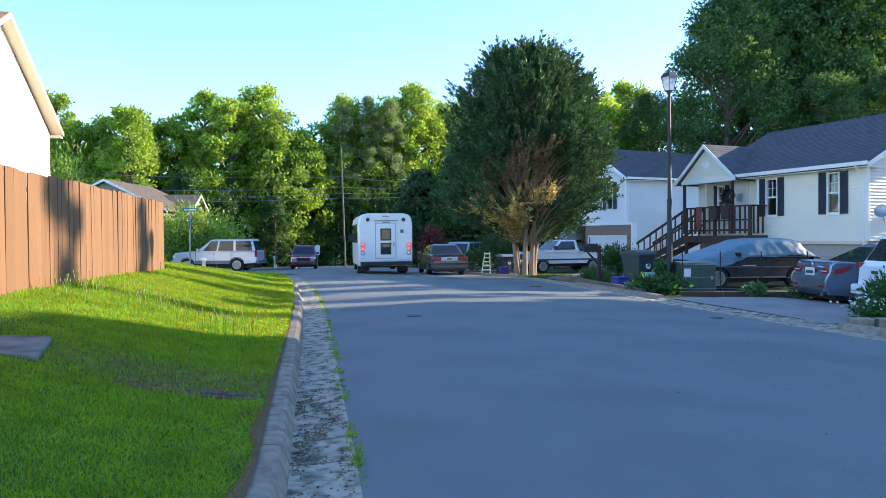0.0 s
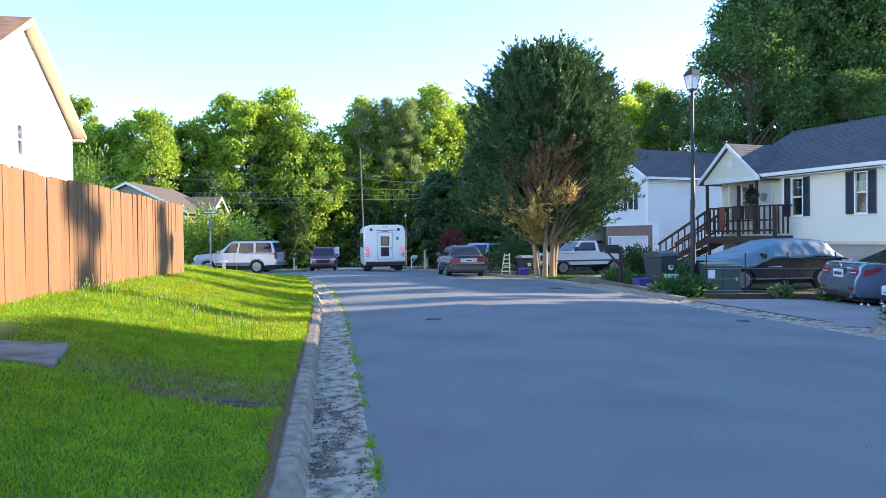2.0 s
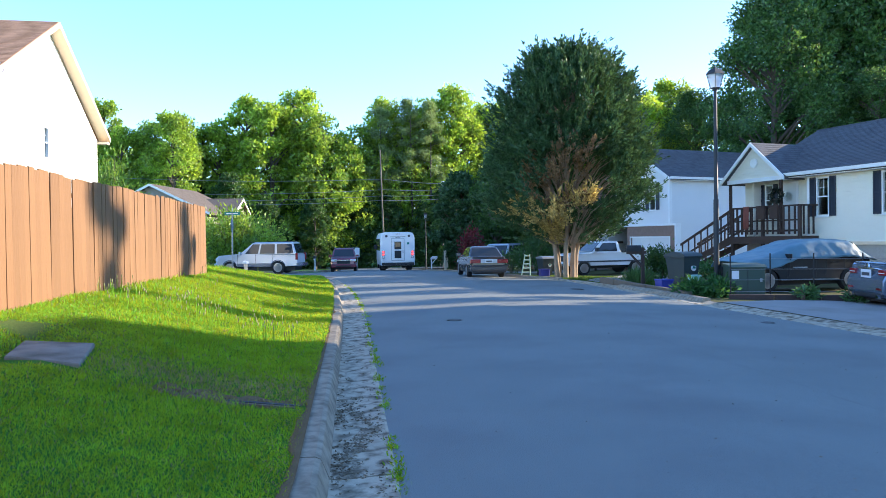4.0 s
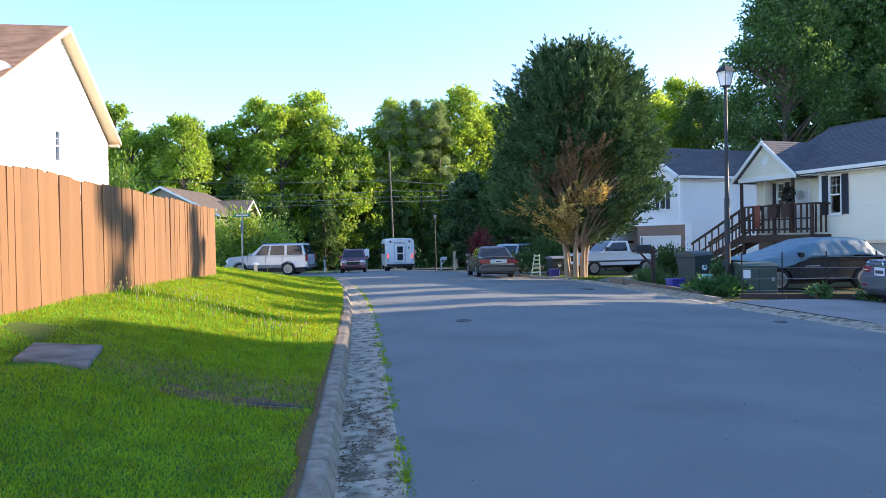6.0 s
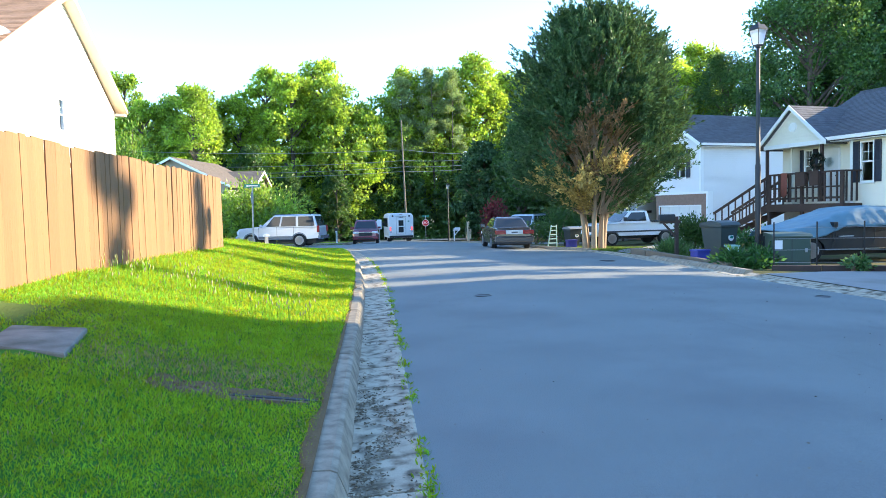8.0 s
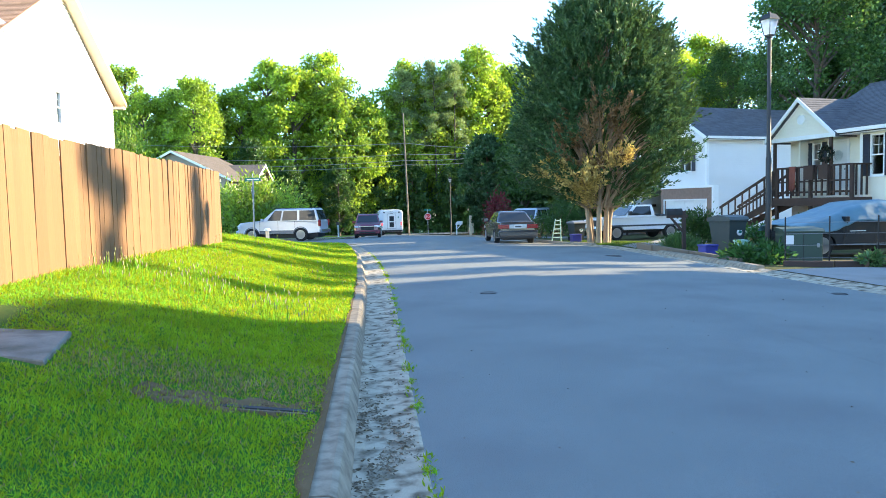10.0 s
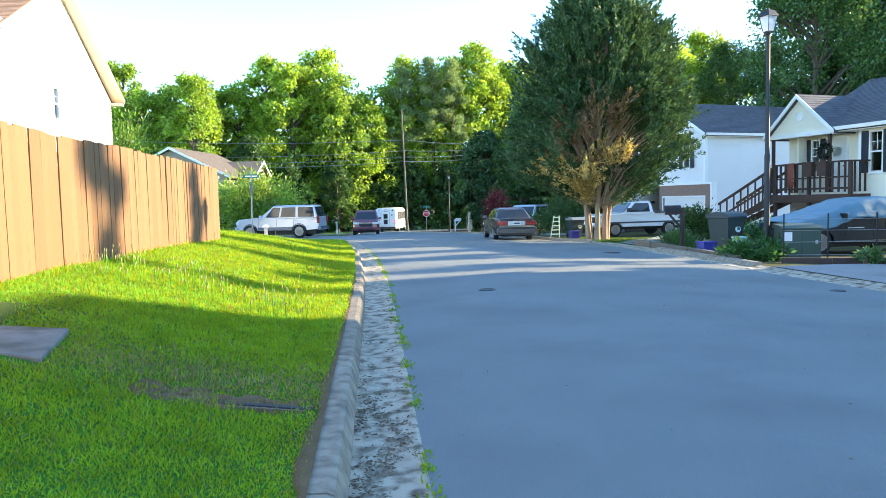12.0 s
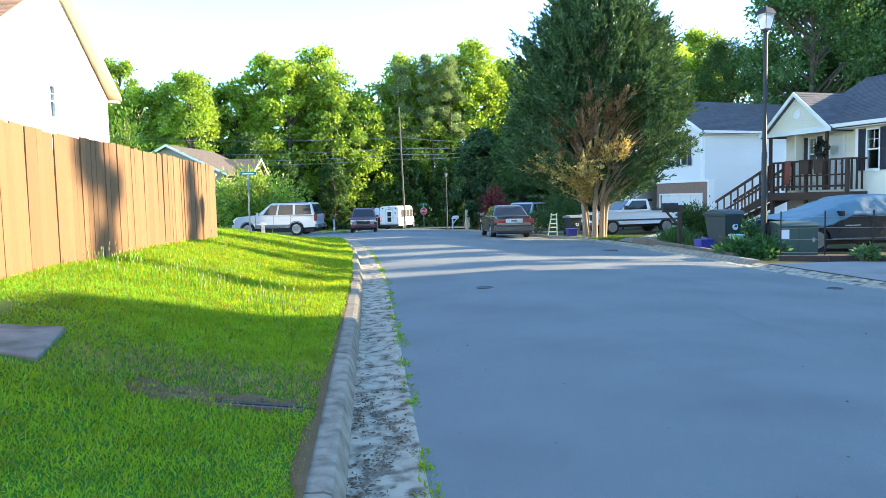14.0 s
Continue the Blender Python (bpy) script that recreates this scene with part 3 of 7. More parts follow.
def door(parent, m, w, h, panels=True, glass=True):
    d = part("door", Mesh().box(0, w, -0.03, 0.02, 0, h, b=0.004), DOORWHITE, parent, "white panelled front door", m=m)
    part("door_frame", Mesh().box(-0.09, 0, -0.06, 0.03, 0, h + 0.09).box(w, w + 0.09, -0.06, 0.03, 0, h + 0.09).box(0, w, -0.06, 0.03, h, h + 0.09), TRIM, d)
    if glass:
        part("pane", Mesh().lathe([(0.0, -0.045), (0.2, -0.045), (0.2, -0.02)], seg=20, axis="y", m=pose(w / 2, 0, h * 0.74)), GLASS, d)
    for zz in (0.2, 0.75):
        for k in (0.1, w / 2 + 0.04):
            part("panel", Mesh().box(k, k + w / 2 - 0.15, -0.042, -0.028, zz, zz + 0.45, b=0.006), DOORWHITE, d)
    part("handle", Mesh().lathe([(0.0, -0.1), (0.03, -0.09), (0.03, -0.07), (0.012, -0.06), (0.012, -0.03)], seg=12, axis="y", m=pose(w - 0.08, 0, 1.0)), CHROME, d)
    return d


def frame_of(origin, direction):
    """Pose of a house: x along its street front, y into the house, z up."""
    d = Vector((direction[0], direction[1], 0)).normalized()
    inward = Vector((-d.y, d.x, 0))
    return Matrix(((d.x, inward.x, 0, origin[0]), (d.y, inward.y, 0, origin[1]), (0, 0, 1, 0), (0, 0, 0, 1)))


def house_a():
    # the front runs away from the viewer; x = 0 is its far end so that y points into the house
    L = 9.4
    d = Vector((-0.263, 0.965, 0)).normalized()
    far = Vector((18.33, 21.8, 0)) + d * L
    h = thing("house", frame_of(far, (-d.x, -d.y)), "cream vinyl split-level house with a grey shingle roof and dark shutters", "house")

    def X(u):
        return L - u

    g = ground_z(17, 24)
    w2 = (X(1.50), X(0.98), 2.2, 3.68)
    w1 = (X(4.21), X(3.64), 2.2, 3.66)
    part("siding", siding(X(4.62), X(0), 1.2, 3.95, [w1, w2]), CREAM_SIDING, h, m=Matrix())
    rd = (X(6.42), X(5.62), 1.5, 3.58)
    rw = (X(7.25), X(6.8), 2.3, 3.6)
    part("siding", siding(X(8.4), X(4.5), 1.2, 3.95, [rd, rw]), CREAM_SIDING, h, m=pose(0, 0.5, 0))
    part("siding", siding(0, 0.5, 1.2, 3.95), CREAM_SIDING, h, m=pose(X(4.62), 0.5, 0, 0, 0, -90))
    side = part("siding", siding(0, 8.0, 1.2, 3.95, gable=(4.0, 6.05, 3.95)), GREY_SIDING, h, m=pose(X(0), 0, 0, 0, 0, 90))
    part("siding", siding(0, 8.0, 1.2, 3.95, gable=(4.0, 6.05, 3.95)), CREAM_SIDING, h, m=pose(X(7.5), 8.0, 0, 0, 0, -90))
    part("siding", siding(0, 2.4, 1.2, 3.90), CREAM_SIDING, h, m=pose(X(8.4), 2.9, 0, 0, 0, -90))
    part("siding", siding(0, 7.5, 1.2, 3.95), CREAM_SIDING, h, m=pose(L, 8.0, 0, 0, 0, 180))
    part("foundation", Mesh().box(X(7.5), X(0) - 0.05, 0.55, 7.95, g - 0.4, 1.2).box(X(8.4), X(7.5), 0.55, 2.9, g - 0.4, 1.2).box(X(4.6), X(0) - 0.05, 0.05, 0.55, g - 0.4, 1.2), MORTAR, h, "tan block foundation wall")
    part("wall_base", Mesh().box(X(4.62), X(0) + 0.02, -0.06, 0.03, 1.08, 1.2), BEIGE_TRIM, h)
    part("floor", Mesh().box(X(7.4), X(0.1), 0.65, 7.9, 1.25, 1.4).box(X(8.3), X(7.4), 0.65, 2.8, 1.25, 1.4).box(X(4.5), X(0.1), 0.1, 0.65, 1.25, 1.4), DARK_IN, h)
    part("corner_trim", Mesh().box(X(0) - 0.10, X(0) + 0.03, -0.055, 0.0, 1.2, 3.95).box(X(0), X(0) + 0.055, 0.0, 0.09, 1.2, 3.95), TRIM, h)
    part("corner_trim", Mesh().box(X(4.62) - 0.03, X(4.62) + 0.09, -0.055, 0.0, 1.2, 3.95), TRIM, h)
    window(h, pose(w2[0], 0, 2.2), w2[1] - w2[0], 1.48, shutters=0.3, curtain=True)
    window(h, pose(w1[0], 0, 2.2), w1[1] - w1[0], 1.46, shutters=0.27)
    window(h, pose(rw[0], 0.5, 2.3), rw[1] - rw[0], 1.3, shutters=0.22)
    door(h, pose(rd[0], 0.5, 1.5), rd[1] - rd[0], 2.08)
    # main roof
    roof = part("roof", roof_plane(X(7.7), X(0) + 0.35, (-0.40, 3.90), (4.0, 6.15)), SHINGLE_GREY, h)
    part("roof", roof_plane(X(7.7), X(0) + 0.35, (8.4, 3.90), (4.0, 6.15)), SHINGLE_GREY, h)
    part("ridge_cap", Mesh().tube([(X(7.7), 4.0, 6.15), (X(0) + 0.36, 4.0, 6.15)], 0.05, 6), SHINGLE_GREY, h)
    part("gutter", Mesh().prism([(-0.53, 3.80), (-0.42, 3.80), (-0.42, 3.93), (-0.55, 3.93)], X(5.4), X(0) + 0.35, "x"), TRIM, h)
    part("soffit", Mesh().box(X(8.4), X(0) + 0.3, -0.40, 0.48, 3.74, 3.78), TRIM, h)
    part("fascia", Mesh().prism([(-0.42, 3.70), (4.0, 5.98), (4.0, 6.14), (-0.42, 3.88)], X(0) + 0.30, X(0) + 0.36, "x").prism([(8.42, 3.70), (4.0, 5.98), (4.0, 6.14), (8.42, 3.88)], X(0) + 0.30, X(0) + 0.36, "x"), TRIM, h)
    part("downpipe", Mesh().tube([(X(0.12), -0.45, 3.8), (X(0.12), -0.3, 3.62), (X(0.06), -0.07, 3.5), (X(0.06), -0.07, 1.0)], 0.04, 8), TRIM, h)
    # porch gable
    pu, ph, pv = X(6.95), 1.72, -0.62
    for s in (-1, 1):
        m = roof_plane(0, 3.6, (-ph, 3.82), (0, 5.36))
        part("roof", m, SHINGLE_GREY, h, m=pose(pu, pv, 0, 0, 0, 90) if s > 0 else Matrix.Translation((pu, pv + 3.6, 0)) @ Matrix.Rotation(radians(-90), 4, "Z"))
    part("siding", siding(-1.5, 1.5, 3.86, 3.9, gable=(0, 5.22, 3.86)), CREAM_SIDING, h, m=pose(pu, pv + 0.2, 0))
    for s in (-1, 1):
        part("fascia", Mesh().prism([(s * (ph + 0.02), 3.66), (0, 5.20), (0, 5.36), (s * (ph + 0.02), 3.82)], -0.03, 0.03, "y"), TRIM, h, m=pose(pu, pv - 0.03, 0))
    part("beam", Mesh().box(pu - 1.5, pu + 1.5, pv + 0.12, pv + 0.28, 3.70, 3.86), TRIM, h)
    part("porch_ceiling", Mesh().box(pu - 1.5, pu + 1.5, pv + 0.28, 0.46, 3.80, 3.85), TRIM, h)
    part("gable_vent", Mesh().lathe([(0.0, 0.0), (0.16, 0.0), (0.18, 0.03), (0.2, 0.0), (0.2, 0.05)], seg=20, axis="y", m=pose(pu, pv + 0.14, 4.5)), TRIM, h)
    for k in (-1.38, 1.38):
        part("porch_post", Mesh().box(pu + k - 0.05, pu + k + 0.05, pv + 0.15, pv + 0.25, 1.5, 3.70), DECK, h)
    # deck with balustrade and stairs
    dk = part("deck", Mesh().box(X(7.7), X(4.72), -1.0, 0.46, 1.34, 1.42).box(X(4.72), X(4.14), -1.0, -0.07, 1.34, 1.42), DECK, h, "dark brown stained timber deck with balustrade")
    part("rim_board", Mesh().box(X(7.72), X(4.12), -1.05, -1.0, 1.12, 1.42).box(X(7.75), X(7.7), -1.05, 0.46, 1.12, 1.42).box(X(4.14), X(4.10), -1.05, -0.07, 1.12, 1.42), DECK, dk)
    for bu in (7.66, 6.0, 4.18):
        part("deck_post", Mesh().box(X(bu) - 0.06, X(bu) + 0.06, -1.0, -0.9, g - 0.3, 2.62), DECK, dk)
    part("hand_rail", Mesh().box(X(7.66), X(4.18), -1.03, -0.88, 2.58, 2.64), DECK, dk)
    part("bottom_rail", Mesh().box(X(7.66), X(4.18), -0.98, -0.93, 1.60, 1.68), DECK, dk)
    part("middle_rail", Mesh().box(X(7.66), X(4.18), -0.975, -0.935, 2.02, 2.08), DECK, dk)
    bal = Mesh().box(-0.035, 0.035, -0.02, 0.02, 1.5, 2.58).data("baluster", DECK)
    u = 4.36
    while u < 7.6:
        part("baluster", bal, DECK, dk, m=pose(X(u), -1.0, 0))
        u += 0.27
    for v in (-0.7, -0.45, -0.2, 0.05, 0.3):
        part("baluster", bal, DECK, dk, m=pose(X(7.66), v, 0, 0, 0, 90))
    for v in (-0.75, -0.5, -0.25):
        part("baluster", bal, DECK, dk, m=pose(X(4.18), v, 0, 0, 0, 90))
    part("hand_rail", Mesh().box(X(4.24), X(4.12), -0.88, -0.07, 2.58, 2.64), DECK, dk)
    part("hand_rail", Mesh().box(X(7.72), X(7.6), -0.95, 0.46, 2.58, 2.64), DECK, dk)
    # stairs run down beside the front, away from the driveway
    st = part("stairs", Mesh().prism([(X(7.72), 1.40), (X(10.9), 0.22), (X(10.9), -0.05), (X(7.72), 1.12)], -0.95, -0.90, "y").prism([(X(7.72), 1.40), (X(10.9), 0.22), (X(10.9), -0.05), (X(7.72), 1.12)], 0.02, 0.07, "y"), DECK, h, "dark timber stairs with sloping rails")
    for k in range(7):
        u = 7.9 + k * 0.43
        part("tread", Mesh().box(X(u + 0.3), X(u), -0.90, 0.02, 1.24 - 0.165 * k, 1.28 - 0.165 * k), DECK, st)
    for v in (-0.93, 0.05):
        part("stair_rail", Mesh().prism([(X(7.7), 2.62), (X(11.0), 1.12), (X(11.0), 1.02), (X(7.7), 2.52)], v - 0.04, v + 0.04, "y").prism([(X(7.7), 1.95), (X(11.0), 0.50), (X(11.0), 0.42), (X(7.7), 1.87)], v - 0.03, v + 0.03, "y"), DECK, st)
        for k in range(8):
            u = 7.95 + k * 0.42
            part("stair_baluster", Mesh().box(X(u) - 0.03, X(u) + 0.03, v - 0.02, v + 0.02, 1.35 - 0.37 * (u - 7.72), 2.55 - 0.455 * (u - 7.72)), DECK, st)
    return h


house_a()


def house_b():
    d = Vector((-0.30, 0.954, 0)).normalized()
    W, D = 5.9, 11.0
    near = Vector((16.9, 38.8, 0))
    far = near + d * W
    h = thing("house", frame_of(far, (-d.x, -d.y)), "pale grey vinyl house with a gable front and garage", "house")

    def X(u):
        return W - u

    g = ground_z(16.9, 38.8)
    win = (X(1.75), X(1.15), 3.05, 4.6)
    win2 = (X(4.9), X(4.3), 3.05, 4.6)
    part("siding", siding(0, W, 2.1, 4.95, [win, win2], gable=(W / 2, 6.75, 4.95)), GREY_SIDING, h)
    part("siding", siding(0, D, g, 4.95), GREY_SIDING, h, m=pose(W, 0, 0, 0, 0, 90))
    part("siding", siding(0, D, g, 4.95), GREY_SIDING, h, m=pose(0, D, 0, 0, 0, -90))
    part("siding", siding(0, W, g, 4.95, gable=(W / 2, 6.75, 4.95)), GREY_SIDING, h, m=pose(W, D, 0, 0, 0, 180))
    part("floor", Mesh().box(0.1, W - 0.1, 0.1, D - 0.1, 2.1, 2.3), DARK_IN, h)
    for w in (win, win2):
        window(h, pose(w[0], 0, w[2]), w[1] - w[0], w[3] - w[2], shutters=0.28)
    part("corner_trim", Mesh().box(W - 0.1, W + 0.03, -0.055, 0.0, 2.1, 4.95).box(W, W + 0.055, 0, 0.1, g, 4.95), TRIM, h)
    for s, v0, v1 in ((0, -0.35, W / 2), (1, W + 0.35, W / 2)):
        part("roof", roof_plane(-0.35, D + 0.3, (-0.35, 4.80), (W / 2, 6.85)) if s else roof_plane(-D - 0.3, 0.35, (-0.35, 4.80), (W / 2, 6.85)), SHINGLE_GREY, h,
             m=Matrix.Translation((W, 0, 0)) @ Matrix.Rotation(radians(90), 4, "Z") if s else Matrix.Rotation(radians(-90), 4, "Z"))
    for s in (-1, 1):
        part("fascia", Mesh().prism([(s * (W / 2 + 0.36), 4.62), (0, 6.68), (0, 6.86), (s * (W / 2 + 0.36), 4.80)], -0.03, 0.03, "y"), TRIM, h, m=pose(W / 2, -0.36, 0))
    part("gutter", Mesh().prism([(W + 0.33, 4.70), (W + 0.45, 4.70), (W + 0.47, 4.83), (W + 0.33, 4.83)], -0.3, D + 0.3, "y"), TRIM, h)
    part("soffit", Mesh().box(W, W + 0.34, -0.3, D + 0.3, 4.64, 4.68), TRIM, h)
    # garage front in brick with a white door
    a, b = X(3.5), X(-0.75)
    part("garage_wall", Mesh().box(a, X(3.15), -0.3, 0, g - 0.3, 2.1).box(X(-0.25), b, -0.3, 0, g - 0.3, 2.1).box(X(3.15), X(-0.25), -0.3, 0, 1.45, 2.1), BRICK, h, "brown brick surround of the garage door")
    part("garage_trim", Mesh().box(a - 0.05, b + 0.12, -0.36, 0.02, 2.08, 2.2).box(b, b + 0.12, -0.36, 0.0, g - 0.3, 2.08).box(X(3.15), X(-0.25), -0.33, -0.29, 1.40, 1.48).box(X(3.15) - 0.08, X(3.15), -0.33, -0.29, g, 1.48).box(X(-0.25), X(-0.25) + 0.08, -0.33, -0.29, g, 1.48), TRIM, h)
    gd = part("garage_door", Mesh().box(X(3.15), X(-0.25), -0.22, -0.16, g - 0.1, 1.45), DOORWHITE, h, "white panelled garage door")
    n = 4
    hh = (1.45 - g) / n
    for i in range(n):
        for k in range(4):
            x0 = X(3.15) + 0.08 + k * 0.83
            part("panel", Mesh().box(x0, x0 + 0.7, -0.235, -0.215, g + i * hh + 0.07, g + (i + 1) * hh - 0.07), DOORWHITE, gd)
    # porch wing beyond the gable, with a small deck and rail
    part("porch_wall", siding(-3.2, 0, 1.2, 3.6, [(-1.5, -0.9, 1.9, 3.3), (-2.7, -2.1, 1.9, 3.3)]), GREY_SIDING, h, m=pose(0, 1.0, 0))
    for x in (-1.5, -2.7):
        window(h, pose(x, 1.0, 1.9), 0.6, 1.4)
    part("porch_base", Mesh().box(-3.2, 0, 1.1, 4.0, g - 0.4, 1.2), BRICK, h)
    part("roof", roof_plane(-3.5, 0.0, (-0.9, 3.45), (3.0, 5.0)), SHINGLE_GREY, h)
    part("porch_floor", Mesh().box(-3.0, 0.3, -1.2, 1.0, 1.05, 1.2), DECK, h)
    for x in (-2.9, -1.4, 0.2):
        part("porch_post", Mesh().box(x - 0.05, x + 0.05, -1.15, -1.05, g - 0.3, 2.15 if x > -2 else 3.45), DECK, h)
    part("porch_rail", Mesh().box(-3.0, 0.3, -1.15, -1.05, 2.05, 2.13).box(-3.0, 0.3, -1.13, -1.07, 1.35, 1.42), DECK, h)
    for k in range(14):
        part("porch_baluster", Mesh().box(-2.8 + k * 0.22, -2.74 + k * 0.22, -1.13, -1.07, 1.35, 2.1), DECK, h)


house_b()


def house_l():
    """The house behind the fence: its gable faces the street; x runs along the gable, y into the house."""
    W, D, g = 11.73, 11.0, 0.6
    h = thing("house", frame_of((-11.84, 22.66), (-0.0698, 0.9976)), "two-storey white vinyl house with a brown shingle gable roof", "house")
    win = (5.20, 5.68, 4.78, 5.93)
    part("siding", siding(0, W, g, 6.28, [win], gable=(W / 2, 9.80, 6.28)), WHITE_SIDING, h)
    window(h, pose(win[0], 0, win[2]), win[1] - win[0], win[3] - win[2], rows=2, cols=2)
    part("siding", siding(0, D, g, 6.28), WHITE_SIDING, h, m=pose(W, 0, 0, 0, 0, 90))
    part("siding", siding(0, D, g, 6.28), WHITE_SIDING, h, m=pose(0, D, 0, 0, 0, -90))
    part("siding", siding(0, W, g, 6.28, gable=(W / 2, 9.80, 6.28)), WHITE_SIDING, h, m=pose(W, D, 0, 0, 0, 180))
    part("floor", Mesh().box(0.1, W - 0.1, 0.1, D - 0.1, 3.2, 3.4), DARK_IN, h)
    ev = 0.50
    slope = 0.60
    ze = 6.28 - ev * slope + 0.46
    for s in (0, 1):
        part("roof", roof_plane(-0.45, D + 0.3, (-ev, ze), (W / 2, 10.02)) if s else roof_plane(-D - 0.3, 0.45, (-ev, ze), (W / 2, 10.02)), SHINGLE_BROWN, h,
             m=Matrix.Translation((W, 0, 0)) @ Matrix.Rotation(radians(90), 4, "Z") if s else Matrix.Rotation(radians(-90), 4, "Z"))
    for s in (-1, 1):
        part("fascia", Mesh().prism([(s * (W / 2 + ev), ze - 0.19), (0, 9.80), (0, 10.0), (s * (W / 2 + ev), ze - 0.01)], -0.03, 0.03, "y"), BEIGE_TRIM, h, m=pose(W / 2, -0.47, 0))
        part("rake_soffit", Mesh().prism([(s * (W / 2 + ev), ze - 0.19), (0, 9.80), (0, 9.83), (s * (W / 2 + ev), ze - 0.16)], -0.44, 0.0, "y"), BEIGE_TRIM, h, m=pose(W / 2, 0, 0))
        part("eave_return", Mesh().box(-0.20, 0.20, -0.44, 0.3, ze - 0.30, ze - 0.19), BEIGE_TRIM, h, m=pose(W / 2 + s * (W / 2 + ev - 0.22), 0, 0))
    part("gable_vent", Mesh().lathe([(0.0, -0.05), (0.17, -0.05), (0.2, -0.08), (0.25, -0.06), (0.25, 0.0)], seg=20, axis="y", m=pose(W / 2, 0, 8.75)), TRIM, h)
    # satellite dish on the near slope
    dish = thing("satellite_dish", Matrix(), "grey satellite dish on a short bent mast by the gable", "satellite dish")
    m = Mesh().lathe([(0.0, 0.0), (0.12, 0.01), (0.24, 0.045), (0.31, 0.09), (0.30, 0.095), (0.22, 0.055), (0.1, 0.02), (0.0, 0.012)], seg=28)
    part("reflector", m, STEEL, dish, m=Matrix.Translation((-11.62, 23.3, 7.04)) @ Euler((radians(62), 0, radians(60))).to_matrix().to_4x4(), smooth=50)
    part("mast", Mesh().tube([(-11.86, 23.45, 6.62), (-11.74, 23.4, 6.72), (-11.66, 23.34, 7.02)], 0.022, 8), STEEL, dish)
    part("feed_arm", Mesh().tube([(-11.62, 23.3, 6.84), (-11.32, 23.05, 6.84), (-11.25, 23.0, 6.94)], 0.014, 6), STEEL, dish)


house_l()


# ---------------------------------------------------------------- trees
def clump_points(rng, centres, radii, per):
    """Points spread through the outer part of many overlapping clumps, and the way out of each."""
    P, D = [], []
    for c, r in zip(centres, radii):
        v = rng.normal(size=(per, 3))
        v /= np.linalg.norm(v, axis=1, keepdims=True)
        rad = r * rng.uniform(0.45, 1.08, size=(per, 1))
        P.append(np.array(c) + v * rad * np.array([1, 1, 0.8]))
        D.append(v + rng.normal(scale=0.6, size=(per, 3)) + np.array([0, 0, -0.1]))
    return np.concatenate(P), np.concatenate(D)


def broadleaf(name, h, crown_w, crown_base, material, bark, seed, clumps=34, per=190, leaf=0.42, label="", category="tree", tiers=None, m=None):
    """A tapered trunk with limbs and a crown of many leafy clumps with gaps between."""
    rng = np.random.default_rng(seed)
    t = thing(name, m or Matrix(), label, category)
    top = h * 0.9
    lean = rng.uniform(-0.4, 0.4, 2)
    trunk = Mesh()
    pts = [(lean[0] * f * f, lean[1] * f * f, top * f - 0.3) for f in (0, 0.15, 0.35, 0.6, 0.85, 1)]
    r0 = h * 0.014 + 0.05
    trunk.tube(pts, [r0 * k for k in (1.25, 1, 0.85, 0.6, 0.3, 0.1)], 8)
    centres, radii = [], []
    for i in range(clumps):
        f = rng.uniform(0, 1)
        z = crown_base + (h - crown_base) * (0.05 + 0.93 * f)
        prof = math.sin(math.pi * min(1, 0.22 + 0.72 * f)) ** 0.8
        a = rng.uniform(0, 2 * math.pi)
        r = crown_w / 2 * prof * math.sqrt(rng.uniform(0.1, 1.0))
        c = (r * math.cos(a), r * math.sin(a), z)
        centres.append(c)
        radii.append(crown_w * rng.uniform(0.06, 0.135))
        if i % 3 == 0:
            zb = max(crown_base * 0.6, z - r * 0.8 - 0.5)
            trunk.tube([(lean[0] * (zb / top) ** 2, lean[1] * (zb / top) ** 2, zb), (c[0] * 0.5, c[1] * 0.5, (z + zb) / 2 + 0.2), c], [r0 * 0.4, r0 * 0.25, 0.02], 5)
    part("trunk", trunk, bark, t, smooth=60)
    P, D = clump_points(rng, centres, radii, per)
    part("crown", leaf_data("crown", P, D, rng.uniform(leaf * 0.7, leaf * 1.3, len(P)), rng.uniform(leaf * 0.5, leaf * 0.85, len(P)), material, seed), material, t)
    return t


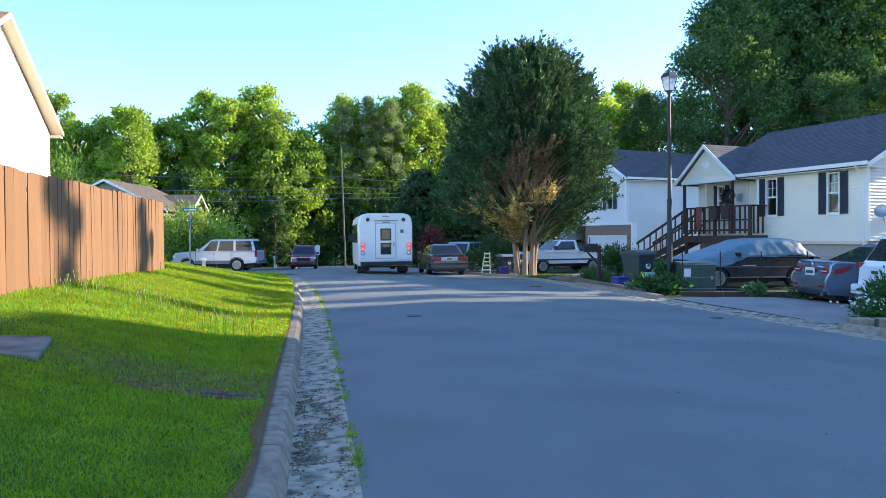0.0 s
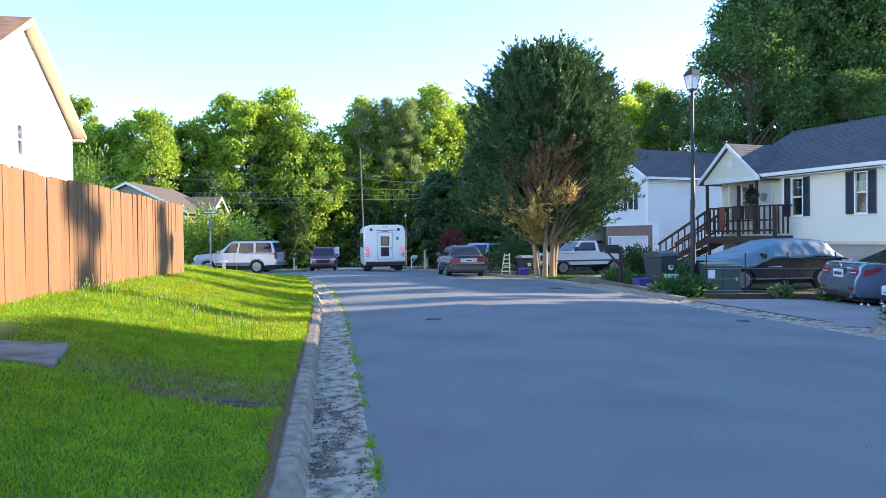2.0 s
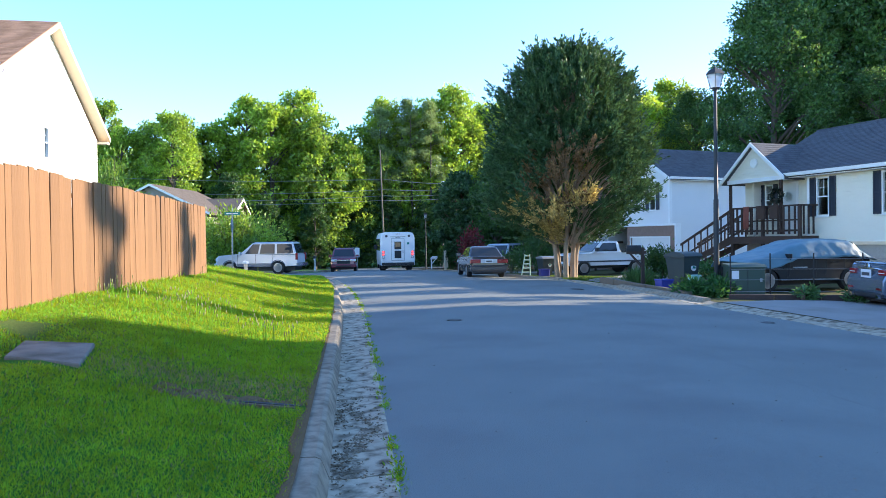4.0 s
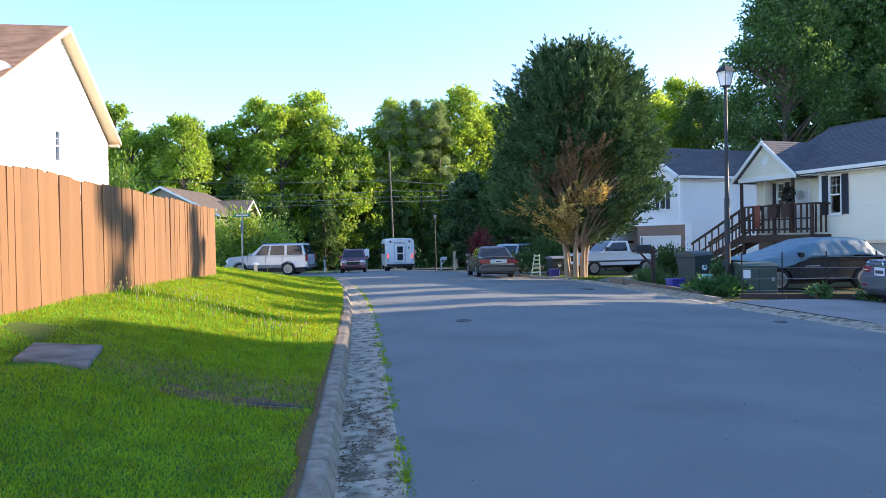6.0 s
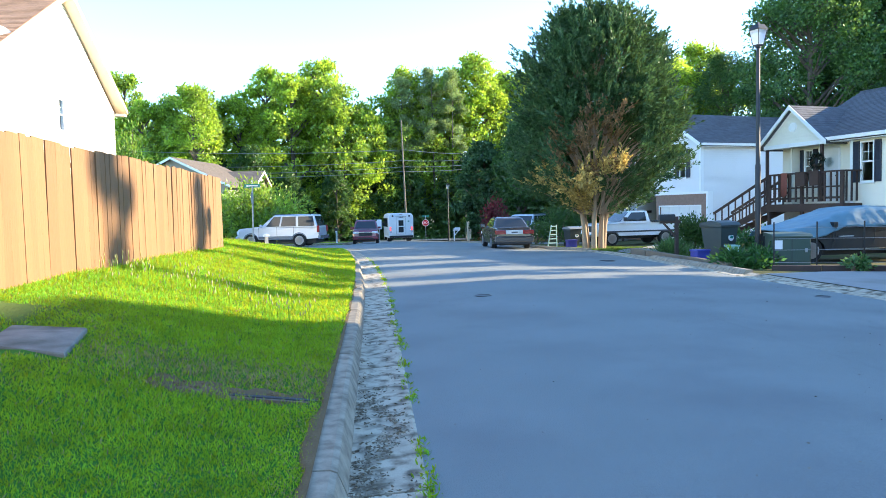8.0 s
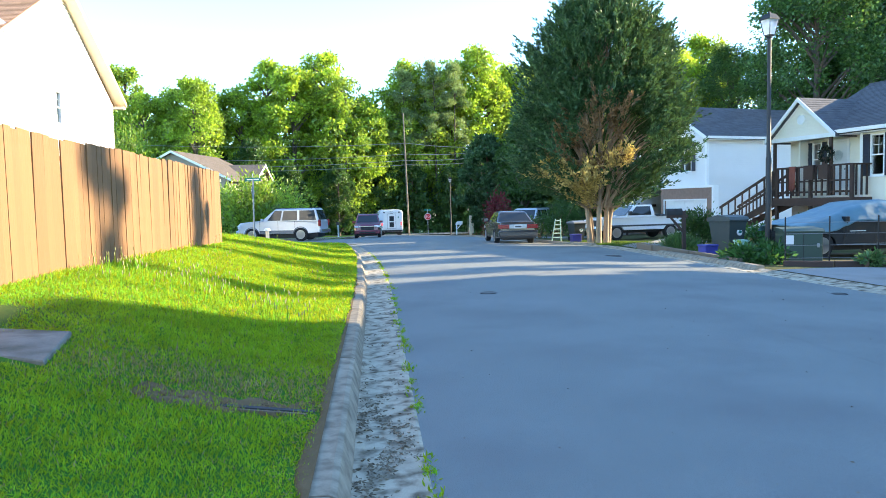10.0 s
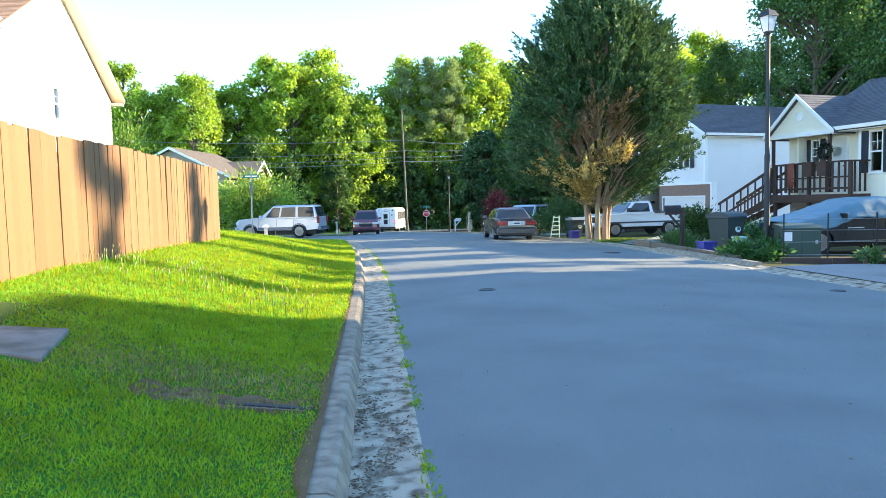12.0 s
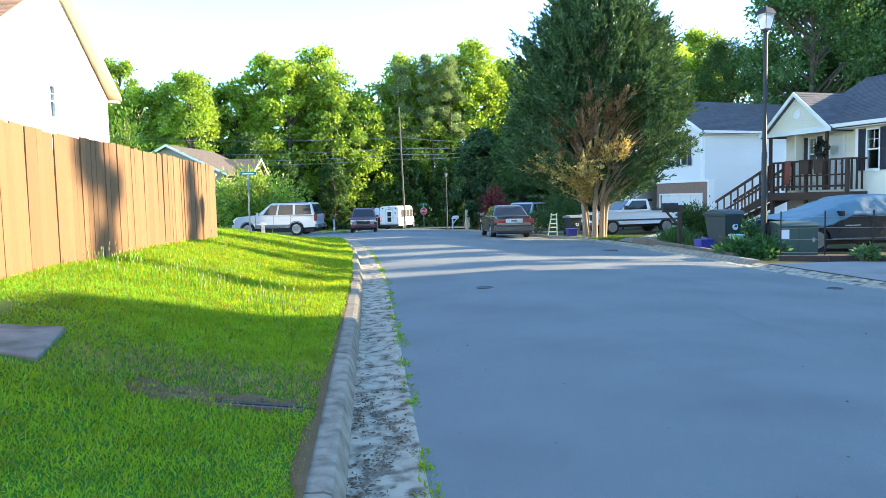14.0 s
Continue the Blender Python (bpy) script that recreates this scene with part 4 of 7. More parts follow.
def pine(name, h, m, seed, label):
    """A tall pine: a bare pole of a trunk with tufts of needles on level limbs high up."""
    rng = np.random.default_rng(seed)
    t = thing(name, m, label, "tree")
    trunk = Mesh().tube([(0, 0, -0.3), (0.1, 0, h * 0.5), (0.0, 0.1, h)], [0.17, 0.12, 0.03], 8)
    P, D = [], []
    for i in range(34):
        z = h * (0.5 + 0.5 * rng.uniform(0, 1) ** 0.8)
        a = rng.uniform(0, 6.28)
        r = (0.5 + 2.4 * (1 - (z / h - 0.5) * 1.55)) * rng.uniform(0.6, 1.1)
        c = np.array((r * math.cos(a), r * math.sin(a), z + 0.15 * r))
        trunk.tube([(0, 0, z - 0.1), tuple(c * np.array([0.6, 0.6, 1])), tuple(c)], [0.05, 0.03, 0.012], 4)
        for k in range(3):
            q = c * np.array([1 - 0.25 * k, 1 - 0.25 * k, 1]) + rng.normal(scale=0.15, size=3)
            n = 110
            d = rng.normal(size=(n, 3)) + np.array([0, 0, 0.5])
            P.append(np.tile(q, (n, 1)) + rng.normal(scale=0.22, size=(n, 3)))
            D.append(d)
    part("trunk", trunk, FARBARK, t, smooth=60)
    P, D = np.concatenate(P), np.concatenate(D)
    part("crown", leaf_data("crown", P, D, 0.38, 0.07, LEAF_PINE, seed), LEAF_PINE, t)
    return t


def cedar_tree():
    """The big evergreen by the road: several stems, dense upswept sprays, dry brown ones low in the middle."""
    base = Vector((8.55, 30.6, 0))
    base.z = ground_z(base.x, base.y)
    rng = np.random.default_rng(11)
    t = thing("cedar_tree", Matrix.Translation(base), "dense dark evergreen tree with bare stems and a browned centre", "tree")
    stems = [((-0.35, 0.1), (-0.5, 0.2)), ((-0.1, -0.25), (0.1, -0.3)), ((0.28, 0.0), (0.35, 0.2)), ((0.45, 0.3), (0.9, 0.5)), ((-0.2, 0.35), (-0.4, 0.7))]
    tr = Mesh()
    for (x, y), (dx, dy) in stems:
        tr.tube([(x, y, -0.2), (x + dx * 0.12, y + dy * 0.1, 1.0), (x + dx * 0.5, y + dy * 0.5, 2.4), (x + dx * 0.9, y + dy * 0.8, 5.0), (x + dx * 0.9, y + dy * 0.8, 8.8)], [0.14, 0.105, 0.09, 0.06, 0.02], 9)
    heights = (1.6, 1.95, 2.5, 3.3, 4.2, 5.2, 6.0, 7.0, 7.9, 8.6, 9.2, 9.6, 9.9)
    reach = (0.5, 1.5, 2.4, 3.0, 3.15, 3.0, 2.8, 2.75, 2.5, 1.9, 1.2, 0.55, 0.1)
    leaves = {"green": ([], []), "rust": ([], []), "gold": ([], [])}
    for i in range(900):
        z = 1.6 + 7.9 * rng.uniform(0, 1) ** 0.95
        a = rng.uniform(0, 2 * math.pi)
        lobe = 1 + 0.22 * noise.noise((math.cos(a) * 1.8, math.sin(a) * 1.8, z * 0.8)) + 0.20 * noise.noise((math.cos(a) * 5, math.sin(a) * 5, z * 2.4))
        prof = float(np.interp(z, heights, reach)) * lobe
        r = prof * math.sqrt(rng.uniform(0.16, 1.0))
        c = np.array((r * math.cos(a) + 0.14, r * math.sin(a), z))
        if i % 3 == 0:
            tr.tube([(0.25 * c[0], 0.25 * c[1], max(1.5, z - 0.9 - 0.35 * r)), (0.7 * c[0], 0.7 * c[1], z - 0.35), tuple(c)], [0.035, 0.02, 0.006], 4)
        dead = 1 - ((c[0] + 0.55) / 1.75) ** 2 - ((z - 3.3) / 2.3) ** 2
        front = c[1] < 0.9
        if front and dead > 0.15 and r > 0.8 * prof and rng.uniform() < 0.4:
            continue
        if z < 4.6 and c[0] > -0.2 and c[1] < -0.2 and rng.uniform() < 0.5:
            continue
        kind = "green"
        if front and dead > rng.uniform(0.0, 0.95):
            kind = "gold" if z < 3.1 + rng.uniform(-0.5, 0.6) else "rust"
        lift = 0.35 + 0.09 * z
        tip = r > 0.72 * prof
        for k in range(7):
            # each limb ends in a fan of feathery plumes
            out = np.array((math.cos(a), math.sin(a), lift)) + rng.normal(scale=(0.42, 0.42, 0.3))
            out /= np.linalg.norm(out)
            long = rng.uniform(0.5, 1.15) if tip else rng.uniform(0.35, 0.75)
            n = 34
            f = rng.uniform(0, 1, size=(n, 1)) ** 0.8
            root = c + rng.normal(scale=0.17, size=3)
            q = root + out * f * long + rng.normal(scale=0.07, size=(n, 3)) * (1.15 - 0.9 * f)
            leaves[kind][0].append(q)
            leaves[kind][1].append(out + rng.normal(scale=0.38, size=(n, 3)))
    part("trunk", tr, CEDAR_BARK, t, smooth=60)
    for kind, name, material, label in (("green", "crown", LEAF_CEDAR, ""), ("rust", "dry_foliage", LEAF_BROWN, "rust-brown dry sprays in the crown"), ("gold", "yellowed_foliage", LEAF_GOLD, "dry sprays low in the crown, with sunlight painted in as gold")):
        P, D = (np.concatenate(k) for k in leaves[kind])
        part(name, leaf_data(name, P, D, rng.uniform(0.11, 0.21, len(P)), rng.uniform(0.04, 0.075, len(P)), material, 3), material, t, label)


cedar_tree()


def woods():
    """Far woods across the main road, and the tall trees behind the houses."""
    rnd = random.Random(21)
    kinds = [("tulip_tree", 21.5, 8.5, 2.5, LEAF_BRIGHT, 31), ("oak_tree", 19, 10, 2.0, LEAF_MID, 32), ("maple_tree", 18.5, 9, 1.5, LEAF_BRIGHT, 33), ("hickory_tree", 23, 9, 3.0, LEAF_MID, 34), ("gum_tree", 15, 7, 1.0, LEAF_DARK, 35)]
    protos = []
    for nm, h, w, b, mt, sd in kinds:
        lab = {id(LEAF_BRIGHT): "tall sunlit yellow-green broadleaf tree in the far wood", id(LEAF_MID): "tall green broadleaf tree in the far wood", id(LEAF_DARK): "shady dark green broadleaf tree in the wood"}[id(mt)]
        protos.append(broadleaf(nm, h, w, b, mt, FARBARK, sd, clumps=125, per=125, leaf=0.36, label=lab, m=pose(0, 0, -300)))
    protos.append(broadleaf("oak_tree", 20, 11, 2.0, LEAF_OAK, FARBARK, 36, clumps=190, per=230, leaf=0.23, label="tall dense shady oak behind the houses", m=pose(0, 0, -300)))
    used = set()

    def plant(i, x, y, s, rz=None):
        z = ground_z(x, y) if y < 92 else -2.3
        m = pose(x, y, z, 0, 0, rnd.uniform(0, 360) if rz is None else rz) @ Matrix.Scale(s, 4)
        p = protos[i]
        if i not in used:
            used.add(i)
            p.matrix_basis = m
            return p
        c = copy_thing(p, pose(x, y, z, 0, 0, rnd.uniform(0, 360)))
        c.scale = (s, s, s * rnd.uniform(0.93, 1.07))
        return c

    # far wood: front row, then rows behind
    front = [(-44, 19, 1), (-38, 19.5, 0), (-32, 19.5, 2), (-28, 21, 1), (-25, 22.5, 0), (-20, 22, 2), (-16.5, 23.5, 0), (-13, 24, 2), (-9.5, 24, 0), (-6.5, 21, 1), (-4, 20, 2), (-1, 20.5, 1), (2, 22.5, 0),
             (4.5, 20.5, 1), (8, 22, 2), (12, 25, 0), (16, 24, 2), (20, 22, 1), (26, 22, 3), (32, 22, 0), (39, 22, 2), (47, 21, 1)]
    for x, h, i in front:
        plant(i, x, 98.5 + 0.36 * max(x, -8) + rnd.uniform(-1.5, 1.5), h / kinds[i][1] * (1 + 0.0045 * max(x, -8)))
    for k in range(14):
        plant(rnd.choice((1, 2, 3)), -46 + k * 7.0 + rnd.uniform(-1.5, 1.5), 107 + 0.45 * max(-46 + k * 7.0, -8) + rnd.uniform(-2, 3), rnd.uniform(0.85, 1.0))
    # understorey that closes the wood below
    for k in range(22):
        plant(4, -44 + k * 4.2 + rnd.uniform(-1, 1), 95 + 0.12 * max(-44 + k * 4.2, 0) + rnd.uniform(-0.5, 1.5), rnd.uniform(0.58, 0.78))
    # tall dark trees behind the houses to the right
    for x, y, i, s in ((33.5, 54, 5, 1.12), (37, 50, 5, 1.15), (28.0, 47, 5, 0.9), (27.4, 58, 5, 0.70), (32.5, 42.5, 5, 0.62), (37, 41.5, 5, 0.62), (37, 51, 5, 1.2), (44, 52, 5, 1.35), (24, 60, 2, 0.85), (28, 64, 0, 0.85), (22, 68, 2, 0.8), (42, 52, 1, 1.3)):
        plant(i, x, y, s)
    # unseen slim evergreens, added so that their shade stripes the street
    for x, y, w, h, k in ((30, 17.1, 2.0, 14.3, 30), (30.5, 19.3, 2.4, 13.4, 14), (31, 21.6, 2.0, 14.3, 26), (30, 24.4, 2.5, 12.8, 50), (31, 27.9, 2.5, 12.6, 50)):
        broadleaf("cypress_tree", h, w, 0.5, LEAF_CEDAR, BARK, int(x * 10 + y), clumps=k, per=150, leaf=0.3, label="slim dark evergreen behind the houses, added out of view to stripe the street with shade", m=pose(x, y, ground_z(x, y)))
    broadleaf("cypress_tree", 8.6, 4.6, 0.6, LEAF_CEDAR, BARK, 77, clumps=110, per=170, leaf=0.26, label="broad dark evergreen by the far kerb", m=pose(7.7, 62, ground_z(7.7, 62)))
    # trees between the far end and the evergreen, right-hand side
    for x, y, i, s in ((11.5, 62, 4, 0.72), (9.5, 54, 4, 0.60), (14, 54, 4, 0.75), (16, 68, 4, 0.9), (12, 46, 4, 0.42), (8.5, 72, 4, 0.6)):
        plant(i, x, y, s)
    # left: trees behind the house and the fence
    for x, y, i, s in ((-29, 64, 2, 0.62), (-34, 72, 1, 0.72), (-12.5, 86, 4, 0.62), (-17, 86, 4, 0.75), (-23, 86, 0, 0.85), (-7, 88, 4, 0.6)):
        plant(i, x, y, s)
    pine("pine_tree", 21.2, pose(1.25, 97.2, -2.3), 5, "tall pine with a bare trunk and tufted top")
    pine("pine_tree", 22.8, pose(5.45, 97.4, -2.3, 0, 0, 70), 6, "tall pine with a bare trunk and tufted top")
    pine("pine_tree", 22.3, pose(8.2, 97.6, -2.3, 0, 0, 200), 8, "tall pine with a bare trunk and tufted top")


woods()


# ---------------------------------------------------------------- vehicles
def wheel(parent, x, y, r, w, spokes=5, steel=False):
    wh = part("wheel", Mesh().lathe([(r * 0.2, -w * 0.42), (r * 0.62, -w * 0.42), (r * 0.62, w * 0.42), (r * 0.2, w * 0.42)], seg=20, axis="y"), BLACK, parent, m=pose(x, y, r))
    part("tyre", Mesh().lathe([(r * 0.62, -w * 0.5), (r * 0.93, -w * 0.5), (r, -w * 0.36), (r, w * 0.36), (r * 0.93, w * 0.5), (r * 0.62, w * 0.5)], seg=28, axis="y"), RUBBER, wh, smooth=35)
    rim = Mesh().lathe([(r * 0.55, -w * 0.52), (r * 0.66, -w * 0.52), (r * 0.66, -w * 0.4), (r * 0.55, -w * 0.4), (r * 0.55, -w * 0.52)], seg=24, axis="y")
    rim.lathe([(0.0, -w * 0.5), (r * 0.16, -w * 0.5), (r * 0.16, -w * 0.38)], seg=16, axis="y")
    for k in range(spokes):
        rim.prism([(-r * 0.08, r * 0.1), (r * 0.08, r * 0.1), (r * 0.11, r * 0.58), (-r * 0.11, r * 0.58)], -w * 0.5, -w * 0.42, "y", Matrix.Rotation(2 * math.pi * k / spokes, 4, "Y"))
    if y > 0:
        rim.v = [(a, -b, c) for a, b, c in rim.v]
    part("rim", rim, ALLOY, wh, smooth=30)
    return wh


def arch(cx, r, z, n=7):
    """Wheel arch from the rear edge to the front edge, along the sill height z."""
    a0 = math.asin(max(-1, min(1, (z - r * 0.9) / (r * 1.16))))
    return [(cx + r * 1.16 * math.cos(math.pi - a0 - (math.pi - 2 * a0) * k / n), r * 0.9 + r * 1.16 * math.sin(math.pi - a0 - (math.pi - 2 * a0) * k / n)) for k in range(n + 1)]


def car_body(outline, width, shoulder, tumble=0.10, bevel=0.05):
    """The side outline (x, z) swept across the car, narrowing above the shoulder and at the edges."""
    m = Mesh()
    n = len(outline)
    lo, hi = min(x for x, _ in outline), max(x for x, _ in outline)
    cx, half = (lo + hi) / 2, (hi - lo) / 2
    layers = []
    for f, s in ((-1, 1), (-0.97, 0), (-0.55, -0.3), (0.55, -0.3), (0.97, 0), (1, 1)):
        row = []
        for x, z in outline:
            k = 1 - tumble * max(0, z - shoulder) - 0.15 * smooth01(half - 0.42, half, abs(x - cx))
            inset = bevel * 0.5 if s == 1 else (-bevel * 0.35 if s < 0 else 0)
            xx = x - math.copysign(inset, x - cx) if abs(x - cx) > 0.38 * (max(p[0] for p in outline) - min(p[0] for p in outline)) else x
            zz = z - inset if z > shoulder * 0.8 else z
            row.append((xx, f * width / 2 * k, zz))
        layers.append(row)
    for r in layers:
        m.v += r
    for i in range(len(layers) - 1):
        for k in range(n):
            a, b = i * n + k, i * n + (k + 1) % n
            m.f.append((a, b, b + n, a + n))
    m.f += [tuple(range(n)), tuple(range((len(layers) - 1) * n, len(layers) * n))[::-1]]
    return m


def rounded(ob, width, angle=28):
    """Rounds the hard edges of a body panel."""
    bv = ob.modifiers.new("rounding", "BEVEL")
    bv.width, bv.segments, bv.limit_method, bv.angle_limit = width, 3, "ANGLE", radians(angle)
    bv.harden_normals = True
    return ob


def quad_on(a, b, c, d, thick=0.012):
    """A thin plate on four corners, its face along the first corner's normal."""
    a, b, c, d = (Vector(p) for p in (a, b, c, d))
    nn = (b - a).cross(d - a).normalized() * thick
    return Mesh().add([a, b, c, d, a + nn, b + nn, c + nn, d + nn], [(0, 1, 2, 3), (7, 6, 5, 4), (0, 4, 5, 1), (1, 5, 6, 2), (2, 6, 7, 3), (3, 7, 4, 0)])


def vehicle(name, m, label, category, paint, length, width, wheelbase, front_axle, r, lower, cabin, panes, sill=0.30, roof_w=0.78, belt_w=0.94, tail=None, nose=None, extras=None, group="", roof_paint=None):
    """A car along +x. lower: upper edge of the lower body from nose to tail, as (x, z); cabin: (x0, x1, x2, x3, belt z, roof z) of the glasshouse
    from the windscreen's foot to the rear window's foot; panes: side windows as (x0, x1) fractions of the glasshouse."""
    v = thing(name, m, label, category, group)
    fx, rx = front_axle, front_axle - wheelbase
    under = [(lower[-1][0], sill + 0.05)] + arch(rx, r, sill) + arch(fx, r, sill) + [(lower[0][0], sill + 0.05)]
    out = under + list(lower)
    rounded(part("body", car_body(out, width, sill + 0.45), paint, v, smooth=35), 0.07)
    x0, x1, x2, x3, zb, zr = cabin
    wb, wr = width / 2 * belt_w, width / 2 * roof_w
    cab = Mesh()
    top = [(x1, wr, zr - 0.02), (x2, wr, zr - 0.02), (x2, -wr, zr - 0.02), (x1, -wr, zr - 0.02)]
    crown = [(x1 - 0.12, wr * 0.8, zr + 0.03), (x2 + 0.12, wr * 0.8, zr + 0.03), (x2 + 0.12, -wr * 0.8, zr + 0.03), (x1 - 0.12, -wr * 0.8, zr + 0.03)]
    base = [(x0, wb, zb - 0.06), (x3, wb, zb - 0.06), (x3, -wb, zb - 0.06), (x0, -wb, zb - 0.06)]
    cab.add(base + top + crown, [(0, 1, 5, 4), (1, 2, 6, 5), (2, 3, 7, 6), (3, 0, 4, 7), (4, 5, 9, 8), (5, 6, 10, 9), (6, 7, 11, 10), (7, 4, 8, 11), (8, 9, 10, 11), (3, 2, 1, 0)])
    rounded(part("cabin", cab, roof_paint or paint, v, smooth=25), 0.05)

    def on_side(x_frac, z_frac, s):
        """A point on the glasshouse side."""
        zz = zb + (zr - 0.10 - zb) * z_frac
        k = (zz - (zb - 0.06)) / (zr - 0.02 - (zb - 0.06))
        xa, xb = x0 + (x1 - x0) * k, x3 + (x2 - x3) * k
        x = x3 + (x0 - x3) * x_frac
        x = x + (0.12 if x > (x0 + x3) / 2 else -0.02) * -k
        return (min(max(x, xb + 0.09), xa - 0.11), s * (wb + (wr - wb) * k + 0.004), zz)

    for s in (-1, 1):
        for a, b in panes:
            q = [on_side(a, 0.04, s), on_side(b, 0.04, s), on_side(b, 1.0, s), on_side(a, 1.0, s)]
            part("side_window", quad_on(*(q if s < 0 else q[::-1])), CARGLASS, v)

    def on_end(front, f, g):
        k = 0.12 + 0.78 * g
        xa, xb = (x0, x1) if front else (x3, x2)
        w = wb + (wr - wb) * k
        return (xa + (xb - xa) * k + (0.006 if front else -0.006), w * 0.88 * f, zb - 0.06 + (zr - 0.02 - zb + 0.06) * k)

    part("windscreen", quad_on(on_end(True, -1, 0), on_end(True, 1, 0), on_end(True, 1, 1), on_end(True, -1, 1)), CARGLASS, v)
    part("rear_window", quad_on(on_end(False, 1, 0), on_end(False, -1, 0), on_end(False, -1, 1), on_end(False, 1, 1)), CARGLASS, v)
    for x in (fx, rx):
        for s in (-1, 1):
            wheel(v, x, s * (width / 2 - 0.12), r, 0.22)
    part("underbody", Mesh().box(lower[-1][0] + 0.2, lower[0][0] - 0.2, -width / 2 + 0.25, width / 2 - 0.25, 0.2, 0.5), BLACK, v)
    for s in (-1, 1):
        part("mirror", Mesh().box(x0 - 0.22, x0 - 0.10, s * wb, s * (wb + 0.20), zb - 0.01, zb + 0.14, b=0.02), paint, v)
        for a, b in panes[:2]:
            hx = x3 + (x0 - x3) * a
            part("door_handle", Mesh().box(hx + 0.05, hx + 0.22, s * (width / 2 - 0.01) - 0.015, s * (width / 2 - 0.01) + 0.015, zb - 0.16, zb - 0.12), paint, v)
    return v


def plate(v, x, z, back=True, w=0.32, h=0.16):
    """A licence plate with plain bars for its characters."""
    s = -1 if back else 1
    p = part("licence_plate", Mesh().box(-0.008, 0.008, -w / 2, w / 2, -h / 2, h / 2), PLATE, v, m=pose(x, 0, z))
    part("plate_bar", Mesh().box(s * 0.014 - 0.004, s * 0.014 + 0.004, -w * 0.38, w * 0.38, -h * 0.2, h * 0.16), INK, p)


# ---------------------------------------------------------------- the bus
def build_bus():
    """White cutaway shuttle bus; x forward from the rear bumper, z up from the ground."""
    b = thing("shuttle_bus", pose(2.45, 33.3, -0.3, 0, 0, 92), "white shuttle bus with a rear emergency door, driving away", "bus")
    W, H, L = 2.44, 2.78, 7.0
    hw = W / 2
    # body section with rounded roof edges, swept along the bus
    sec = [(-hw + 0.04, 0.62), (-hw, 0.72), (-hw, 2.35), (-hw + 0.05, 2.58), (-hw + 0.17, 2.72), (-hw + 0.4, H), (hw - 0.4, H), (hw - 0.17, 2.72), (hw - 0.05, 2.58), (hw, 2.35), (hw, 0.72), (hw - 0.04, 0.62)]
    m = Mesh()
    for x, k in ((0.0, 0.965), (0.05, 0.99), (0.14, 1.0), (5.1, 1.0), (5.35, 0.97)):
        m.v += [(x, y * k, 1.6 + (z - 1.6) * k) for y, z in sec]
    n = len(sec)
    for i in range(4):
        m.f += [(i * n + j, i * n + (j + 1) % n, (i + 1) * n + (j + 1) % n, (i + 1) * n + j) for j in range(n)]
    m.f += [tuple(range(n)), tuple(range(4 * n, 5 * n))]
    part("body", m, BUS_WHITE, b, smooth=30)
    # rear door with two black-framed panes
    d = part("rear_door", Mesh().box(-0.03, 0.02, -0.44, 0.44, 0.78, 2.32, b=0.008), BUS_WHITE, b, "white rear emergency door with two dark panes")
    part("door_seal", Mesh().box(-0.012, 0.012, -0.47, 0.47, 0.75, 2.35), STEEL, d)
    for z0, z1 in ((0.93, 1.46), (1.56, 2.10)):
        part("pane", Mesh().box(-0.05, -0.02, -0.24, 0.24, z0, z1, b=0.012), BLACK, d)
        part("glass", Mesh().box(-0.058, -0.05, -0.19, 0.19, z0 + 0.05, z1 - 0.05), CARGLASS, d)
    part("handle", Mesh().box(-0.07, -0.03, -0.38, -0.34, 1.30, 1.48), STEEL, d)
    # raised corner mouldings
    for s in (-1, 1):
        part("corner_moulding", Mesh().prism([(s * 0.62, 0.70), (s * 1.16, 0.70), (s * 1.17, 2.4), (s * 1.02, 2.62), (s * 0.98, 1.6)], -0.03, 0.03, "x"), BUS_WHITE, b)
        for z, mt in ((1.38, TAIL_GLOW), (1.20, TAIL_GLOW), (1.00, LENS)):
            part("tail_lamp", Mesh().lathe([(0.0, -0.085), (0.06, -0.08), (0.08, -0.06), (0.08, 0.0)], seg=16, axis="x", m=pose(0, s * 1.03, z)), mt, b)
            part("lamp_rim", Mesh().lathe([(0.08, -0.065), (0.095, -0.06), (0.095, 0.0)], seg=16, axis="x", m=pose(0, s * 1.03, z)), BLACK, b)
        part("marker_lamp", Mesh().lathe([(0.0, -0.07), (0.075, -0.06), (0.09, -0.03), (0.09, 0.0)], seg=16, axis="x", m=pose(0, s * 0.80, 2.50)), INK, b)
        part("reflector", Mesh().box(-0.05, 0.0, s * 1.03 - 0.07, s * 1.03 + 0.07, 0.74, 0.80), PLATE, b)
    for k in (-0.1, 0.0, 0.1):
        part("roof_marker", Mesh().box(-0.03, 0.02, k - 0.035, k + 0.035, 2.62, 2.66), TAIL_RED, b)
    # lettering too small to read, as plain bars
    for y0, y1, z in ((-0.55, 0.52, 2.43), (-0.18, 0.16, 2.365)):
        part("lettering", Mesh().box(-0.022, 0.0, y0, y1, z, z + 0.03), INK, b)
    part("access_sign", Mesh().box(-0.05, -0.02, -0.80, -0.66, 1.90, 2.05), SIGN_GREEN, b, "small blue-green sign")
    part("bumper", Mesh().box(-0.22, 0.02, -hw + 0.08, hw - 0.08, 0.44, 0.62, b=0.03), BLACK, b)
    part("skirt", Mesh().box(0.02, 5.2, -hw + 0.03, hw - 0.03, 0.42, 0.66), BUS_WHITE, b)
    part("chassis", Mesh().box(0.1, 6.8, -0.75, 0.75, 0.34, 0.6), BLACK, b)
